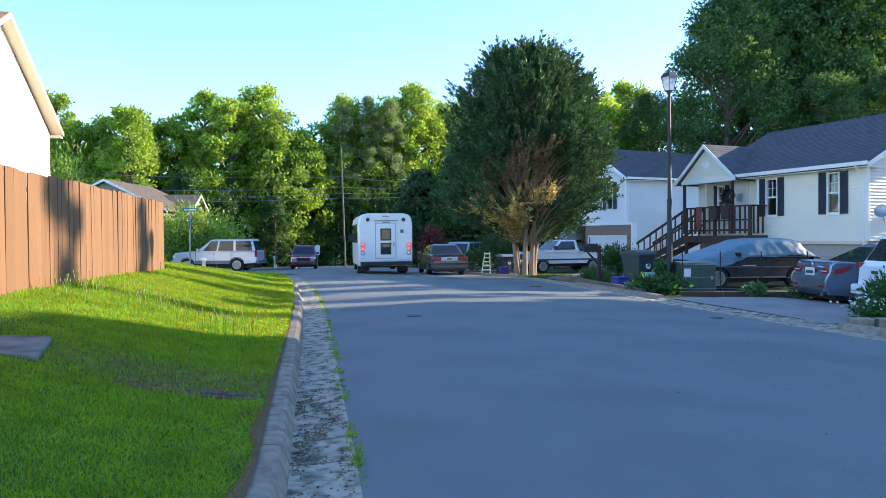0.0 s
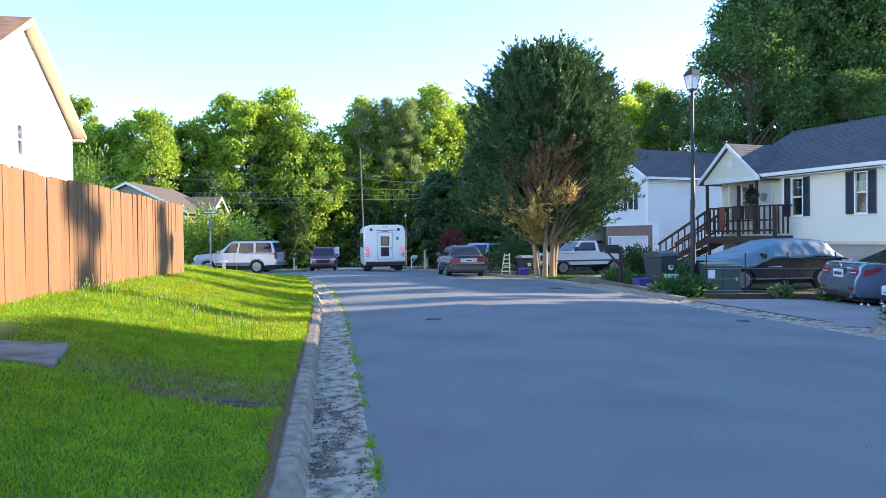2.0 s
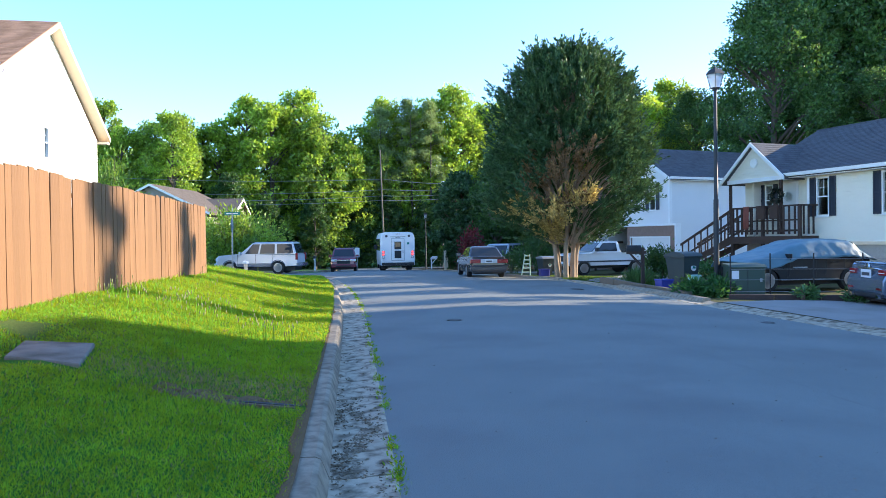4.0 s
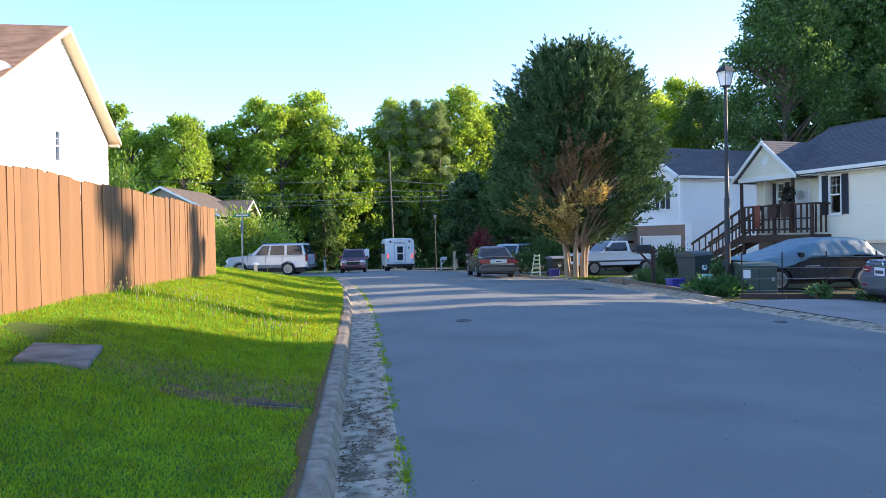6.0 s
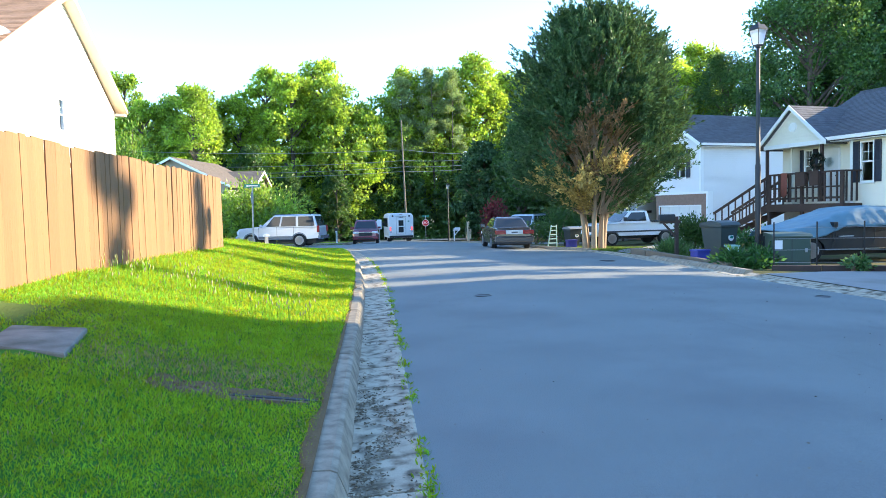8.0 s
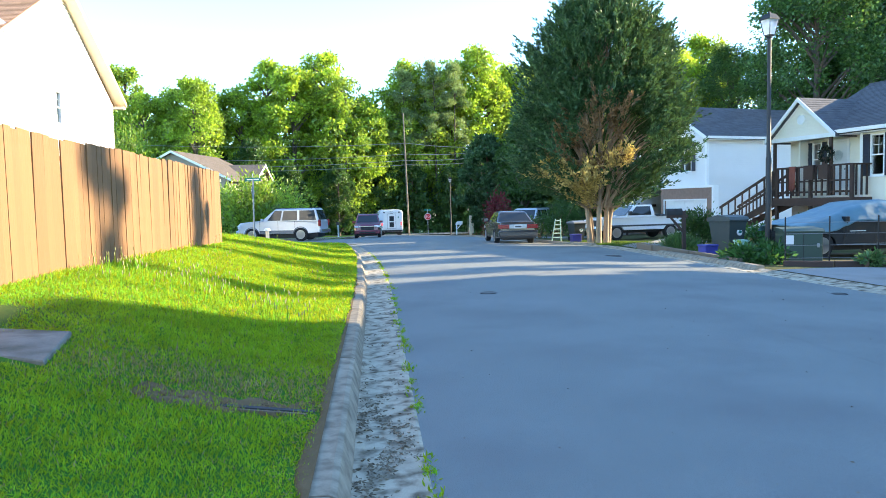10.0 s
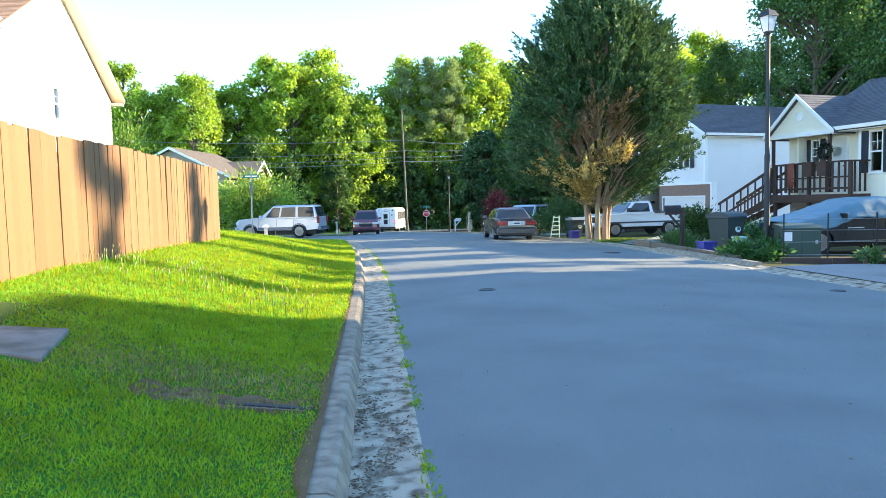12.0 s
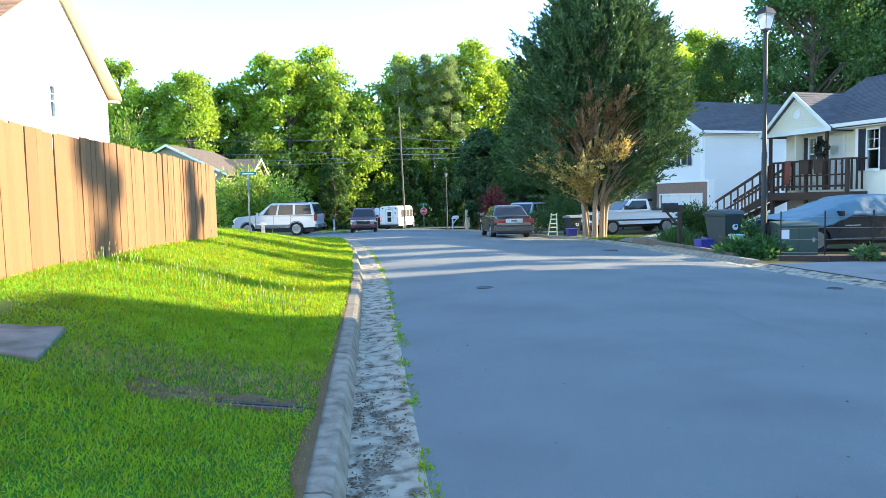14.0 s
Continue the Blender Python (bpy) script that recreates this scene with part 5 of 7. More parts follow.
    for s in (-1, 1):
        for k in range(4):
            x0 = 0.75 + k * 1.12
            wn_ = part("side_window", Mesh().box(x0, x0 + 1.0, s * hw - 0.02, s * hw + 0.012, 1.45, 2.32, b=0.01), BLACK, b)
            part("pane", Mesh().box(x0 + 0.05, x0 + 0.95, s * (hw + 0.004) - 0.011, s * (hw + 0.006) + 0.011, 1.50, 2.27), CARGLASS, wn_)
        for x, w in ((1.9, 0.42), (6.1, 0.24)):
            wheel(b, x, s * (hw - 0.26), 0.38, w, 6)
        part("mud_flap", Mesh().box(1.28, 1.31, s * 0.9 - 0.25, s * 0.9 + 0.25, 0.12, 0.5), BLACK, b)
        part("mirror", Mesh().box(6.2, 6.28, s * (hw - 0.1), s * (hw + 0.14), 1.5, 1.85, b=0.02), BLACK, b)
    # van cab
    part("cab", car_body([(5.2, 0.5), (5.2, 2.2), (5.5, 2.15), (6.0, 1.55), (6.9, 1.25), (7.0, 0.9), (7.0, 0.45)], 2.05, 1.1, 0.08), BUS_WHITE, b, smooth=30)
    return b


BUS = build_bus()


# ---------------------------------------------------------------- parked cars
def silver_suv():
    v = vehicle("silver_suv", pose(-6.75, 44.2, road_z(43.5) + 0.03, 0, 0, 170), "large silver sport utility car parked across the side street", "car", PAINT_SILVER, 5.05, 2.0, 2.95, 1.62, 0.40,
                [(2.52, 0.62), (2.50, 1.00), (2.35, 1.12), (1.2, 1.22), (0.9, 1.24), (-2.35, 1.24), (-2.48, 1.14), (-2.5, 0.6)],
                (1.12, 0.25, -2.2, -2.44, 1.21, 1.90), [(0.05, 0.33), (0.37, 0.63), (0.66, 0.88)], sill=0.46, roof_w=0.80)
    for s in (-1, 1):
        part("cladding", Mesh().box(-0.95, 1.15, s * 1.0 - 0.02, s * 1.0 + 0.025, 0.48, 0.66), PAINT_GREY, v, "dark grey lower door moulding")
        for x in (1.12, 0.02, -1.0):
            part("door_seam", Mesh().box(x - 0.008, x + 0.008, s * 0.995 - 0.006, s * 0.995 + 0.006, 0.52, 1.20), BLACK, v)
        for x in (1.62, -1.33):
            part("arch_lip", Mesh().tube([(x + 0.47 * math.cos(radians(a)), s * 1.0, 0.38 + 0.47 * math.sin(radians(a))) for a in range(8, 173, 15)], 0.022, 6), PAINT_GREY, v)
        part("roof_rail", Mesh().tube([(0.4, s * 0.72, 1.90), (0.3, s * 0.72, 1.94), (-1.9, s * 0.72, 1.94), (-2.0, s * 0.72, 1.90)], 0.02, 6), BLACK, v)
        part("tail_lamp", Mesh().box(-2.54, -2.40, s * 0.93 - 0.07, s * 0.93 + 0.07, 0.85, 1.25, b=0.02), TAIL_RED, v)
        part("headlight", Mesh().box(2.36, 2.50, s * 0.78 - 0.18, s * 0.78 + 0.18, 0.80, 0.98, b=0.02), LENS, v)
    part("bumper", Mesh().box(2.42, 2.60, -0.95, 0.95, 0.42, 0.68, b=0.04), PAINT_SILVER, v)
    part("bumper", Mesh().box(-2.62, -2.44, -0.95, 0.95, 0.45, 0.68, b=0.04), PAINT_GREY, v)
    return v


silver_suv()


def red_suv():
    v = vehicle("red_crossover", pose(-2.05, 52.0, road_z(51.5) + 0.02, 0, 0, 271), "maroon crossover car parked facing down the street", "car", PAINT_RED, 4.5, 1.82, 2.62, 1.38, 0.35,
                [(2.25, 0.55), (2.22, 0.85), (2.0, 1.0), (1.2, 1.08), (0.9, 1.12), (-2.1, 1.12), (-2.22, 1.0), (-2.25, 0.5)],
                (1.15, 0.42, -1.85, -2.15, 1.08, 1.66), [(0.07, 0.32), (0.36, 0.64), (0.68, 0.90)], sill=0.36)
    for s in (-1, 1):
        part("headlight", Mesh().box(2.08, 2.24, s * 0.66 - 0.2, s * 0.66 + 0.2, 0.78, 0.92, b=0.02), LENS, v)
        part("roof_rail", Mesh().tube([(0.2, s * 0.66, 1.68), (0.1, s * 0.66, 1.72), (-1.6, s * 0.66, 1.72)], 0.02, 6), STEEL, v)
    part("grille", Mesh().box(2.2, 2.27, -0.45, 0.45, 0.62, 0.84, b=0.02), BLACK, v)
    part("lower_grille", Mesh().box(2.30, 2.345, -0.55, 0.55, 0.40, 0.50, b=0.01), BLACK, v)
    part("chrome_bar", Mesh().box(2.24, 2.29, -0.62, 0.62, 0.84, 0.89), CHROME, v)
    part("bumper", Mesh().box(2.15, 2.33, -0.86, 0.86, 0.36, 0.60, b=0.04), PAINT_RED, v)
    return v


red_suv()


def taupe_sedan():
    v = vehicle("sedan", pose(5.25, 34.15, road_z(34) - 0.07, 0, 0, 91), "dark taupe saloon car parked at the kerb", "car", PAINT_TAUPE, 4.75, 1.78, 2.71, 1.42, 0.32,
                [(2.38, 0.45), (2.36, 0.66), (2.1, 0.78), (1.2, 0.92), (0.9, 0.95), (-1.6, 1.0), (-2.25, 0.98), (-2.38, 0.86), (-2.40, 0.42)],
                (1.0, 0.22, -1.05, -1.75, 0.96, 1.42), [(0.10, 0.46), (0.50, 0.88)], sill=0.26, roof_w=0.70)
    for s in (-1, 1):
        part("tail_lamp", Mesh().box(-2.43, -2.26, s * 0.62 - 0.24, s * 0.62 + 0.24, 0.70, 0.88, b=0.025), TAIL_RED, v, "wide red tail lamp")
        part("headlight", Mesh().box(2.2, 2.36, s * 0.62 - 0.2, s * 0.62 + 0.2, 0.6, 0.74, b=0.02), LENS, v)
    part("bumper", Mesh().box(-2.50, -2.30, -0.86, 0.86, 0.34, 0.62, b=0.05), PAINT_TAUPE, v)
    part("trim_strip", Mesh().box(-2.515, -2.48, -0.84, 0.84, 0.545, 0.57), BLACK, v)
    part("boot_seam", Mesh().box(-2.415, -2.37, -0.70, 0.70, 0.655, 0.668), BLACK, v)
    part("lamp_panel", Mesh().box(-2.425, -2.38, -0.38, 0.38, 0.70, 0.88, b=0.01), PAINT_SILVER, v, "pale panel between the lamps")
    part("lower_trim", Mesh().box(-2.49, -2.32, -0.78, 0.78, 0.26, 0.36, b=0.02), BLACK, v)
    plate(v, -2.44, 0.79, w=0.36)
    return v


taupe_sedan()


def pickup():
    v = thing("pickup_truck", pose(12.42, 37.4, ground_z(12.42, 37.4) + 0.04, 0, 0, 190), "white pickup truck with a dark stripe, parked in a driveway", "truck")
    r = 0.37
    out = [(-2.5, 0.52)] + arch(-1.48, r, 0.50) + arch(1.55, r, 0.50) + [(2.42, 0.5), (2.45, 0.66), (2.42, 1.05), (2.2, 1.12), (0.9, 1.18), (-2.46, 1.18), (-2.5, 1.1)]
    rounded(part("body", car_body(out, 1.95, 1.0, 0.04), PAINT_WHITE, v, smooth=30), 0.05)
    m = Mesh()
    wb, wr = 0.93, 0.74
    m.add([(1.05, wb, 1.15), (-0.65, wb, 1.15), (-0.65, -wb, 1.15), (1.05, -wb, 1.15), (0.42, wr, 1.76), (-0.55, wr, 1.76), (-0.55, -wr, 1.76), (0.42, -wr, 1.76)], [(0, 1, 5, 4), (1, 2, 6, 5), (2, 3, 7, 6), (3, 0, 4, 7), (4, 5, 6, 7), (3, 2, 1, 0)])
    rounded(part("cab", m, PAINT_WHITE, v, smooth=25), 0.05)
    for s in (-1, 1):
        q = [(0.80, s * 0.905, 1.24), (-0.42, s * 0.905, 1.24), (-0.40, s * 0.775, 1.68), (0.36, s * 0.775, 1.68)]
        part("side_window", quad_on(*(q if s > 0 else q[::-1])), CARGLASS, v)
        part("stripe", Mesh().box(-2.3, 2.3, s * 0.975 - 0.01, s * 0.975 + 0.012, 0.68, 0.76), INK, v, "dark side stripe")
        for x in (-1.48, 1.55):
            wheel(v, x, s * 0.86, r, 0.24)
        part("mirror", Mesh().box(0.78, 0.9, s * 0.93, s * 1.16, 1.25, 1.45, b=0.02), BLACK, v)
        part("headlight", Mesh().box(2.36, 2.47, s * 0.72 - 0.18, s * 0.72 + 0.18, 0.86, 1.02, b=0.02), LENS, v)
        part("bed_rail", Mesh().box(-2.45, -0.7, s * 0.93 - 0.05, s * 0.93 + 0.05, 1.17, 1.22), BLACK, v)
    part("windscreen", quad_on((1.0, -0.8, 1.24), (1.0, 0.8, 1.24), (0.47, 0.66, 1.70), (0.47, -0.66, 1.70)), CARGLASS, v)
    part("rear_window", quad_on((-0.66, 0.75, 1.26), (-0.66, -0.75, 1.26), (-0.59, -0.65, 1.68), (-0.59, 0.65, 1.68)), CARGLASS, v)
    part("grille", Mesh().box(2.42, 2.47, -0.5, 0.5, 0.72, 1.02, b=0.01), BLACK, v)
    part("bumper", Mesh().box(2.42, 2.58, -0.95, 0.95, 0.46, 0.64, b=0.03), CHROME, v)
    part("chassis", Mesh().box(-2.3, 2.3, -0.6, 0.6, 0.35, 0.6), BLACK, v)


pickup()


def covered_suv():
    """A dark sport utility car with a tarp pulled over its upper half."""
    v = vehicle("covered_suv", pose(13.12, 20.75, -0.22, 0, 0, 184), "black sport utility car half covered by a blue-grey tarp", "car", PAINT_BLACK, 4.2, 1.84, 2.75, 1.58, 0.35,
                [(2.16, 0.50), (2.14, 0.78), (1.95, 0.92), (1.3, 1.00), (1.05, 1.03), (-1.85, 1.04), (-1.95, 0.95), (-1.97, 0.48)],
                (1.10, 0.30, -1.40, -1.80, 1.0, 1.48), [(0.08, 0.34), (0.37, 0.64), (0.67, 0.88)], sill=0.34)
    for s in (-1, 1):
        part("sill_trim", Mesh().box(-0.75, 1.15, s * 0.91 - 0.01, s * 0.91 + 0.02, 0.35, 0.385), CHROME, v)
        part("badge", Mesh().box(0.3, 0.78, s * 0.925 - 0.005, s * 0.925 + 0.008, 0.72, 0.745), CHROME, v)
        for x in (0.95, 0.0, -0.95):
            part("door_seam", Mesh().box(x - 0.006, x + 0.006, s * 0.92 - 0.004, s * 0.92 + 0.004, 0.42, 0.98), BLACK, v)
    m = Mesh()
    shape = [(2.72, 0.72), (2.68, 0.86), (2.3, 1.00), (1.75, 1.10), (1.3, 1.22), (0.74, 1.38), (0.3, 1.50), (-0.3, 1.54), (-0.9, 1.54), (-1.4, 1.50), (-1.65, 1.40), (-1.9, 1.14), (-2.1, 1.04), (-2.22, 0.92)]
    n, rows = 35, 56
    for i in range(rows):
        x = 2.25 - 4.28 * i / (rows - 1)
        zt = float(np.interp(-x, [0.1 - (a + 0.1) * 0.86 for a, _ in shape], [b for _, b in shape]))
        hem = min(zt - 0.04, 0.68 + 0.30 * smooth01(1.7, 0.4, x) + 0.02 * math.sin(i * 0.35) + 0.008 * math.sin(i * 1.3))
        flat = 0.72 + 0.14 * smooth01(1.35, 1.05, zt)
        for k in range(n):
            f = k / (n - 1) * 2 - 1
            a = abs(f)
            if a < 0.55:
                y, z = f / 0.55 * flat, zt - 0.04 * (a / 0.55) ** 2
            else:
                g = (a - 0.55) / 0.45
                y = math.copysign(flat + (1.0 - flat) * g ** 0.8, f)
                z = zt - 0.04 + (hem - zt + 0.04) * g
            # creases that run from the roof to the ties, and small crumples
            w = 0.024 * abs(noise.noise((x * 1.6 + z, y * 1.5, z * 3.5))) + 0.03 * abs(noise.noise((x * 4 + z * 3, y * 3, z * 5))) + 0.012 * noise.noise((x * 13, y * 9, z * 11)) + 0.012
            m.v.append((x + w * 0.3, y * (1 + w * 0.8) + math.copysign(0.015, y), z + w))
    for i in range(rows - 1):
        for k in range(n - 1):
            m.f.append((i * n + k, i * n + k + 1, (i + 1) * n + k + 1, (i + 1) * n + k))
    ob = part("tarp", m, TARP, v, "creased blue-grey tarp tied over the roof and bonnet", smooth=60)
    so = ob.modifiers.new("thickness", "SOLIDIFY")
    so.thickness = 0.008
    for x in (0.9, -0.3, -1.5):
        for side in (-1, 1):
            part("tie", Mesh().tube([(x, side * 0.995, 1.0), (x, side * 0.97, 0.62), (x + 0.03, side * 0.965, 0.5)], 0.012, 5), BLACK, v)


covered_suv()


def grey_saloon():
    v = vehicle("saloon_car", pose(13.72, 14.75, -0.27, 0, 0, -9), "blue-grey metallic saloon car parked nose-in on the driveway", "car", PAINT_GREY, 4.85, 1.83, 2.77, 1.45, 0.33,
                [(2.42, 0.45), (2.40, 0.68), (2.1, 0.80), (1.2, 0.95), (0.9, 0.99), (-1.5, 1.04), (-2.0, 1.08), (-2.30, 1.09), (-2.38, 1.02), (-2.42, 0.84), (-2.50, 0.70), (-2.50, 0.46), (-2.42, 0.36)],
                (1.15, 0.10, -0.85, -1.95, 0.98, 1.46), [(0.18, 0.50), (0.54, 0.86)], sill=0.28, roof_w=0.66)
    for s in (-1, 1):
        part("tail_lamp", Mesh().prism([(-2.34, 0.80), (-2.32, 0.92), (-1.98, 0.99), (-1.90, 0.96), (-2.12, 0.84)], s * 0.80 - 0.05, s * 0.835 + 0.02, "y"), TAIL_RED, v, "swept red tail lamp")
        part("tail_lamp", Mesh().box(-2.455, -2.30, s * 0.62 - 0.14, s * 0.62 + 0.14, 0.82, 0.95, b=0.03), TAIL_RED, v)
        part("lamp_stripe", Mesh().box(-2.462, -2.43, s * 0.62 - 0.12, s * 0.62 + 0.10, 0.865, 0.885), LENS, v)
        part("exhaust", Mesh().lathe([(0.045, -0.12), (0.05, -0.12), (0.05, 0.05)], seg=14, axis="x", m=pose(-2.40, s * 0.55, 0.34)), CHROME, v)
        part("reflector", Mesh().box(-2.51, -2.46, s * 0.60 - 0.09, s * 0.60 + 0.09, 0.50, 0.54), TAIL_RED, v)
    part("lower_trim", Mesh().box(-2.46, -2.30, -0.62, 0.62, 0.30, 0.42, b=0.03), BLACK, v)
    part("boot_seam", Mesh().box(-2.447, -2.40, -0.52, 0.52, 0.715, 0.73), BLACK, v)
    part("chrome_strip", Mesh().box(-2.455, -2.38, -0.36, 0.36, 0.955, 0.985), CHROME, v)
    part("spoiler", Mesh().prism([(-2.36, 1.085), (-2.12, 1.10), (-2.12, 1.08), (-2.34, 1.06)], -0.70, 0.70, "y"), PAINT_GREY, v)
    part("badge", Mesh().lathe([(0.0, -0.03), (0.05, -0.025), (0.06, 0)], seg=14, axis="x", m=pose(-2.40, 0, 1.02)), CHROME, v)
    plate(v, -2.455, 0.84, w=0.42, h=0.20)
    return v


grey_saloon()


def white_suv():
    v = vehicle("white_crossover", pose(13.26, 12.28, -0.24, 0, 0, -13), "white crossover car parked nose-in on the driveway", "car", PAINT_WHITE, 4.5, 1.84, 2.65, 1.38, 0.35,
                [(2.22, 0.5), (2.20, 0.85), (2.0, 0.98), (1.1, 1.06), (0.9, 1.08), (-2.05, 1.14), (-2.2, 1.0), (-2.24, 0.5)],
                (1.1, 0.35, -1.75, -2.12, 1.06, 1.66), [(0.07, 0.32), (0.36, 0.62), (0.66, 0.88)], sill=0.36)
    for s in (-1, 1):
        part("tail_lamp", Mesh().box(-2.25, -2.05, s * 0.76 - 0.09, s * 0.76 + 0.05, 0.98, 1.08, b=0.02), TAIL_RED, v)
    part("bumper", Mesh().box(-2.34, -2.1, -0.88, 0.88, 0.36, 0.62, b=0.05), PAINT_WHITE, v)
    part("lower_trim", Mesh().box(-2.36, -2.2, -0.85, 0.85, 0.30, 0.42, b=0.02), BLACK, v)
    plate(v, -2.255, 0.90, w=0.34, h=0.18)
    return v


white_suv()


def far_van():
    v = vehicle("minivan", pose(8.7, 47.0, -0.62, 0, 0, 240), "pale silver minivan parked in a shady driveway", "car", PAINT_SILVER, 4.9, 1.95, 2.95, 1.5, 0.34,
                [(2.4, 0.5), (2.38, 0.8), (2.1, 0.98), (1.5, 1.06), (-2.3, 1.1), (-2.42, 1.0), (-2.45, 0.5)],
                (1.7, 0.75, -2.05, -2.35, 1.05, 1.72), [(0.06, 0.30), (0.34, 0.62), (0.66, 0.90)], sill=0.34)
    for s in (-1, 1):
        part("headlight", Mesh().box(2.2, 2.4, s * 0.7 - 0.2, s * 0.7 + 0.2, 0.74, 0.9, b=0.02), LENS, v)
    part("grille", Mesh().box(2.34, 2.42, -0.45, 0.45, 0.6, 0.8, b=0.01), BLACK, v)


far_van()


# ---------------------------------------------------------------- street furniture
def street_lamp(m, label, h=6.20):
    v = thing("street_lamp", m, label, "street lamp", group="lantern posts along the street")
    part("base", Mesh().lathe([(0.12, 0), (0.12, 0.06), (0.095, 0.10), (0.085, 0.5), (0.075, 0.56)], seg=16), IRON, v, smooth=30)
    part("shaft", Mesh().lathe([(0.075, 0.56), (0.068, 2.6), (0.055, 2.64), (0.045, h - 0.62), (0.07, h - 0.60), (0.07, h - 0.57)], seg=14), IRON, v, smooth=30)
    wide = pose(0, 0, 0) @ Matrix.Diagonal((0.86, 0.86, 1, 1))
    ln = part("lantern", Mesh().lathe([(0.08, h - 0.58), (0.13, h - 0.56), (0.14, h - 0.53)], seg=4, m=Matrix.Rotation(radians(45), 4, "Z")), IRON, v, m=wide)
    cage = Mesh()
    for k in range(4):
        a = radians(45 + 90 * k)
        c, s = math.cos(a), math.sin(a)
        cage.tube([(0.14 * c, 0.14 * s, h - 0.54), (0.25 * c, 0.25 * s, h - 0.16)], 0.012, 5)
    part("cage", cage, IRON, ln)
    g = Mesh().lathe([(0.135, h - 0.54), (0.24, h - 0.16)], seg=4, m=Matrix.Rotation(radians(45), 4, "Z"))
    part("glass", g, LANTERN, ln)
    part("roof", Mesh().lathe([(0.27, h - 0.17), (0.27, h - 0.14), (0.17, h - 0.03), (0.06, h - 0.01), (0.03, h + 0.03), (0.0, h + 0.06)], seg=4, m=Matrix.Rotation(radians(45), 4, "Z")), IRON, ln)
    part("bulb", Mesh().lathe([(0.02, h - 0.5), (0.05, h - 0.4), (0.06, h - 0.32), (0.0, h - 0.25)], seg=12), LENS, ln, smooth=50)
    return v


lamp = street_lamp(pose(9.44, 18.55, -0.14, 0, 0, 20), "black iron street lamp with a four-sided lantern")
copy_thing(lamp, pose(5.55, 74.0, road_z(74) - 0.35, 0, 0, 10))


def stop_sign():
    v = thing("stop_sign", pose(3.35, 78.0, road_z(78), 0, 0, 0), "red octagonal stop sign on a steel post", "road sign")
    part("post", Mesh().box(-0.03, 0.03, -0.02, 0.02, -0.3, 2.75), STEEL, v)
    f = part("sign_face", Mesh().lathe([(0.0, -0.03), (0.38, -0.03), (0.38, -0.02), (0.0, -0.02)], seg=8, axis="y", m=pose(0, 0, 1.95) @ Matrix.Rotation(radians(22.5), 4, "Y")), SIGN_WHITE, v)
    part("red_field", Mesh().lathe([(0.0, -0.036), (0.345, -0.036), (0.345, -0.03)], seg=8, axis="y", m=pose(0, 0, 1.95) @ Matrix.Rotation(radians(22.5), 4, "Y")), SIGN_RED, f)
    cu = bpy.data.curves.new("lettering", "FONT")
    cu.body, cu.size, cu.align_x, cu.align_y, cu.extrude = "STOP", 0.30, "CENTER", "CENTER", 0.002
    cu.materials.append(SIGN_WHITE)
    t = new("lettering", cu)
    dg = bpy.context.evaluated_depsgraph_get()
    me = bpy.data.meshes.new_from_object(t.evaluated_get(dg))
    bpy.data.objects.remove(t)
    part("lettering", me, SIGN_WHITE, f, m=pose(0, -0.04, 1.95, 90, 0, 0))
    part("name_blade", Mesh().box(-0.38, 0.38, -0.01, 0.01, 2.58, 2.78), SIGN_GREEN, v)


stop_sign()


def street_sign():
    v = thing("street_sign", pose(-7.35, 38.3, 0.0, 0, 0, 0), "green street-name sign on a pale post, beside a blank shield", "road sign")
    part("post", Mesh().tube([(0, 0, -0.4), (0.02, 0, 1.5), (0.05, 0, 3.0)], 0.045, 8), STEEL, v)
    part("name_blade", Mesh().box(-0.36, 0.44, -0.015, 0.015, 2.90, 3.08), SIGN_GREEN, v)
    part("name_blade", Mesh().box(-0.015, 0.015, -0.38, 0.38, 3.10, 3.28), SIGN_WHITE, v, m=pose(0.04, 0, 0, 0, 0, 12))
    part("lettering", Mesh().box(-0.26, 0.34, -0.021, -0.015, 2.96, 3.02), SIGN_WHITE, v)
    part("sign_back", Mesh().lathe([(0.0, -0.01), (0.36, -0.01), (0.36, 0.01), (0.0, 0.01)], seg=8, axis="x", m=pose(0.02, 0, 2.35)), STEEL, v, "bare metal back of an octagonal sign")


street_sign()


def roadside_sign():
    v = thing("notice_sign", pose(-1.2, 56.5, road_z(56.5), 0, 0, 0), "plain white rectangular road sign on a thin post", "road sign")
    part("post", Mesh().box(-0.025, 0.025, -0.02, 0.02, -0.3, 1.9), STEEL, v)
    part("sign_face", Mesh().box(-0.18, 0.18, -0.035, -0.02, 1.1, 1.85, b=0.005), SIGN_WHITE, v)


roadside_sign()


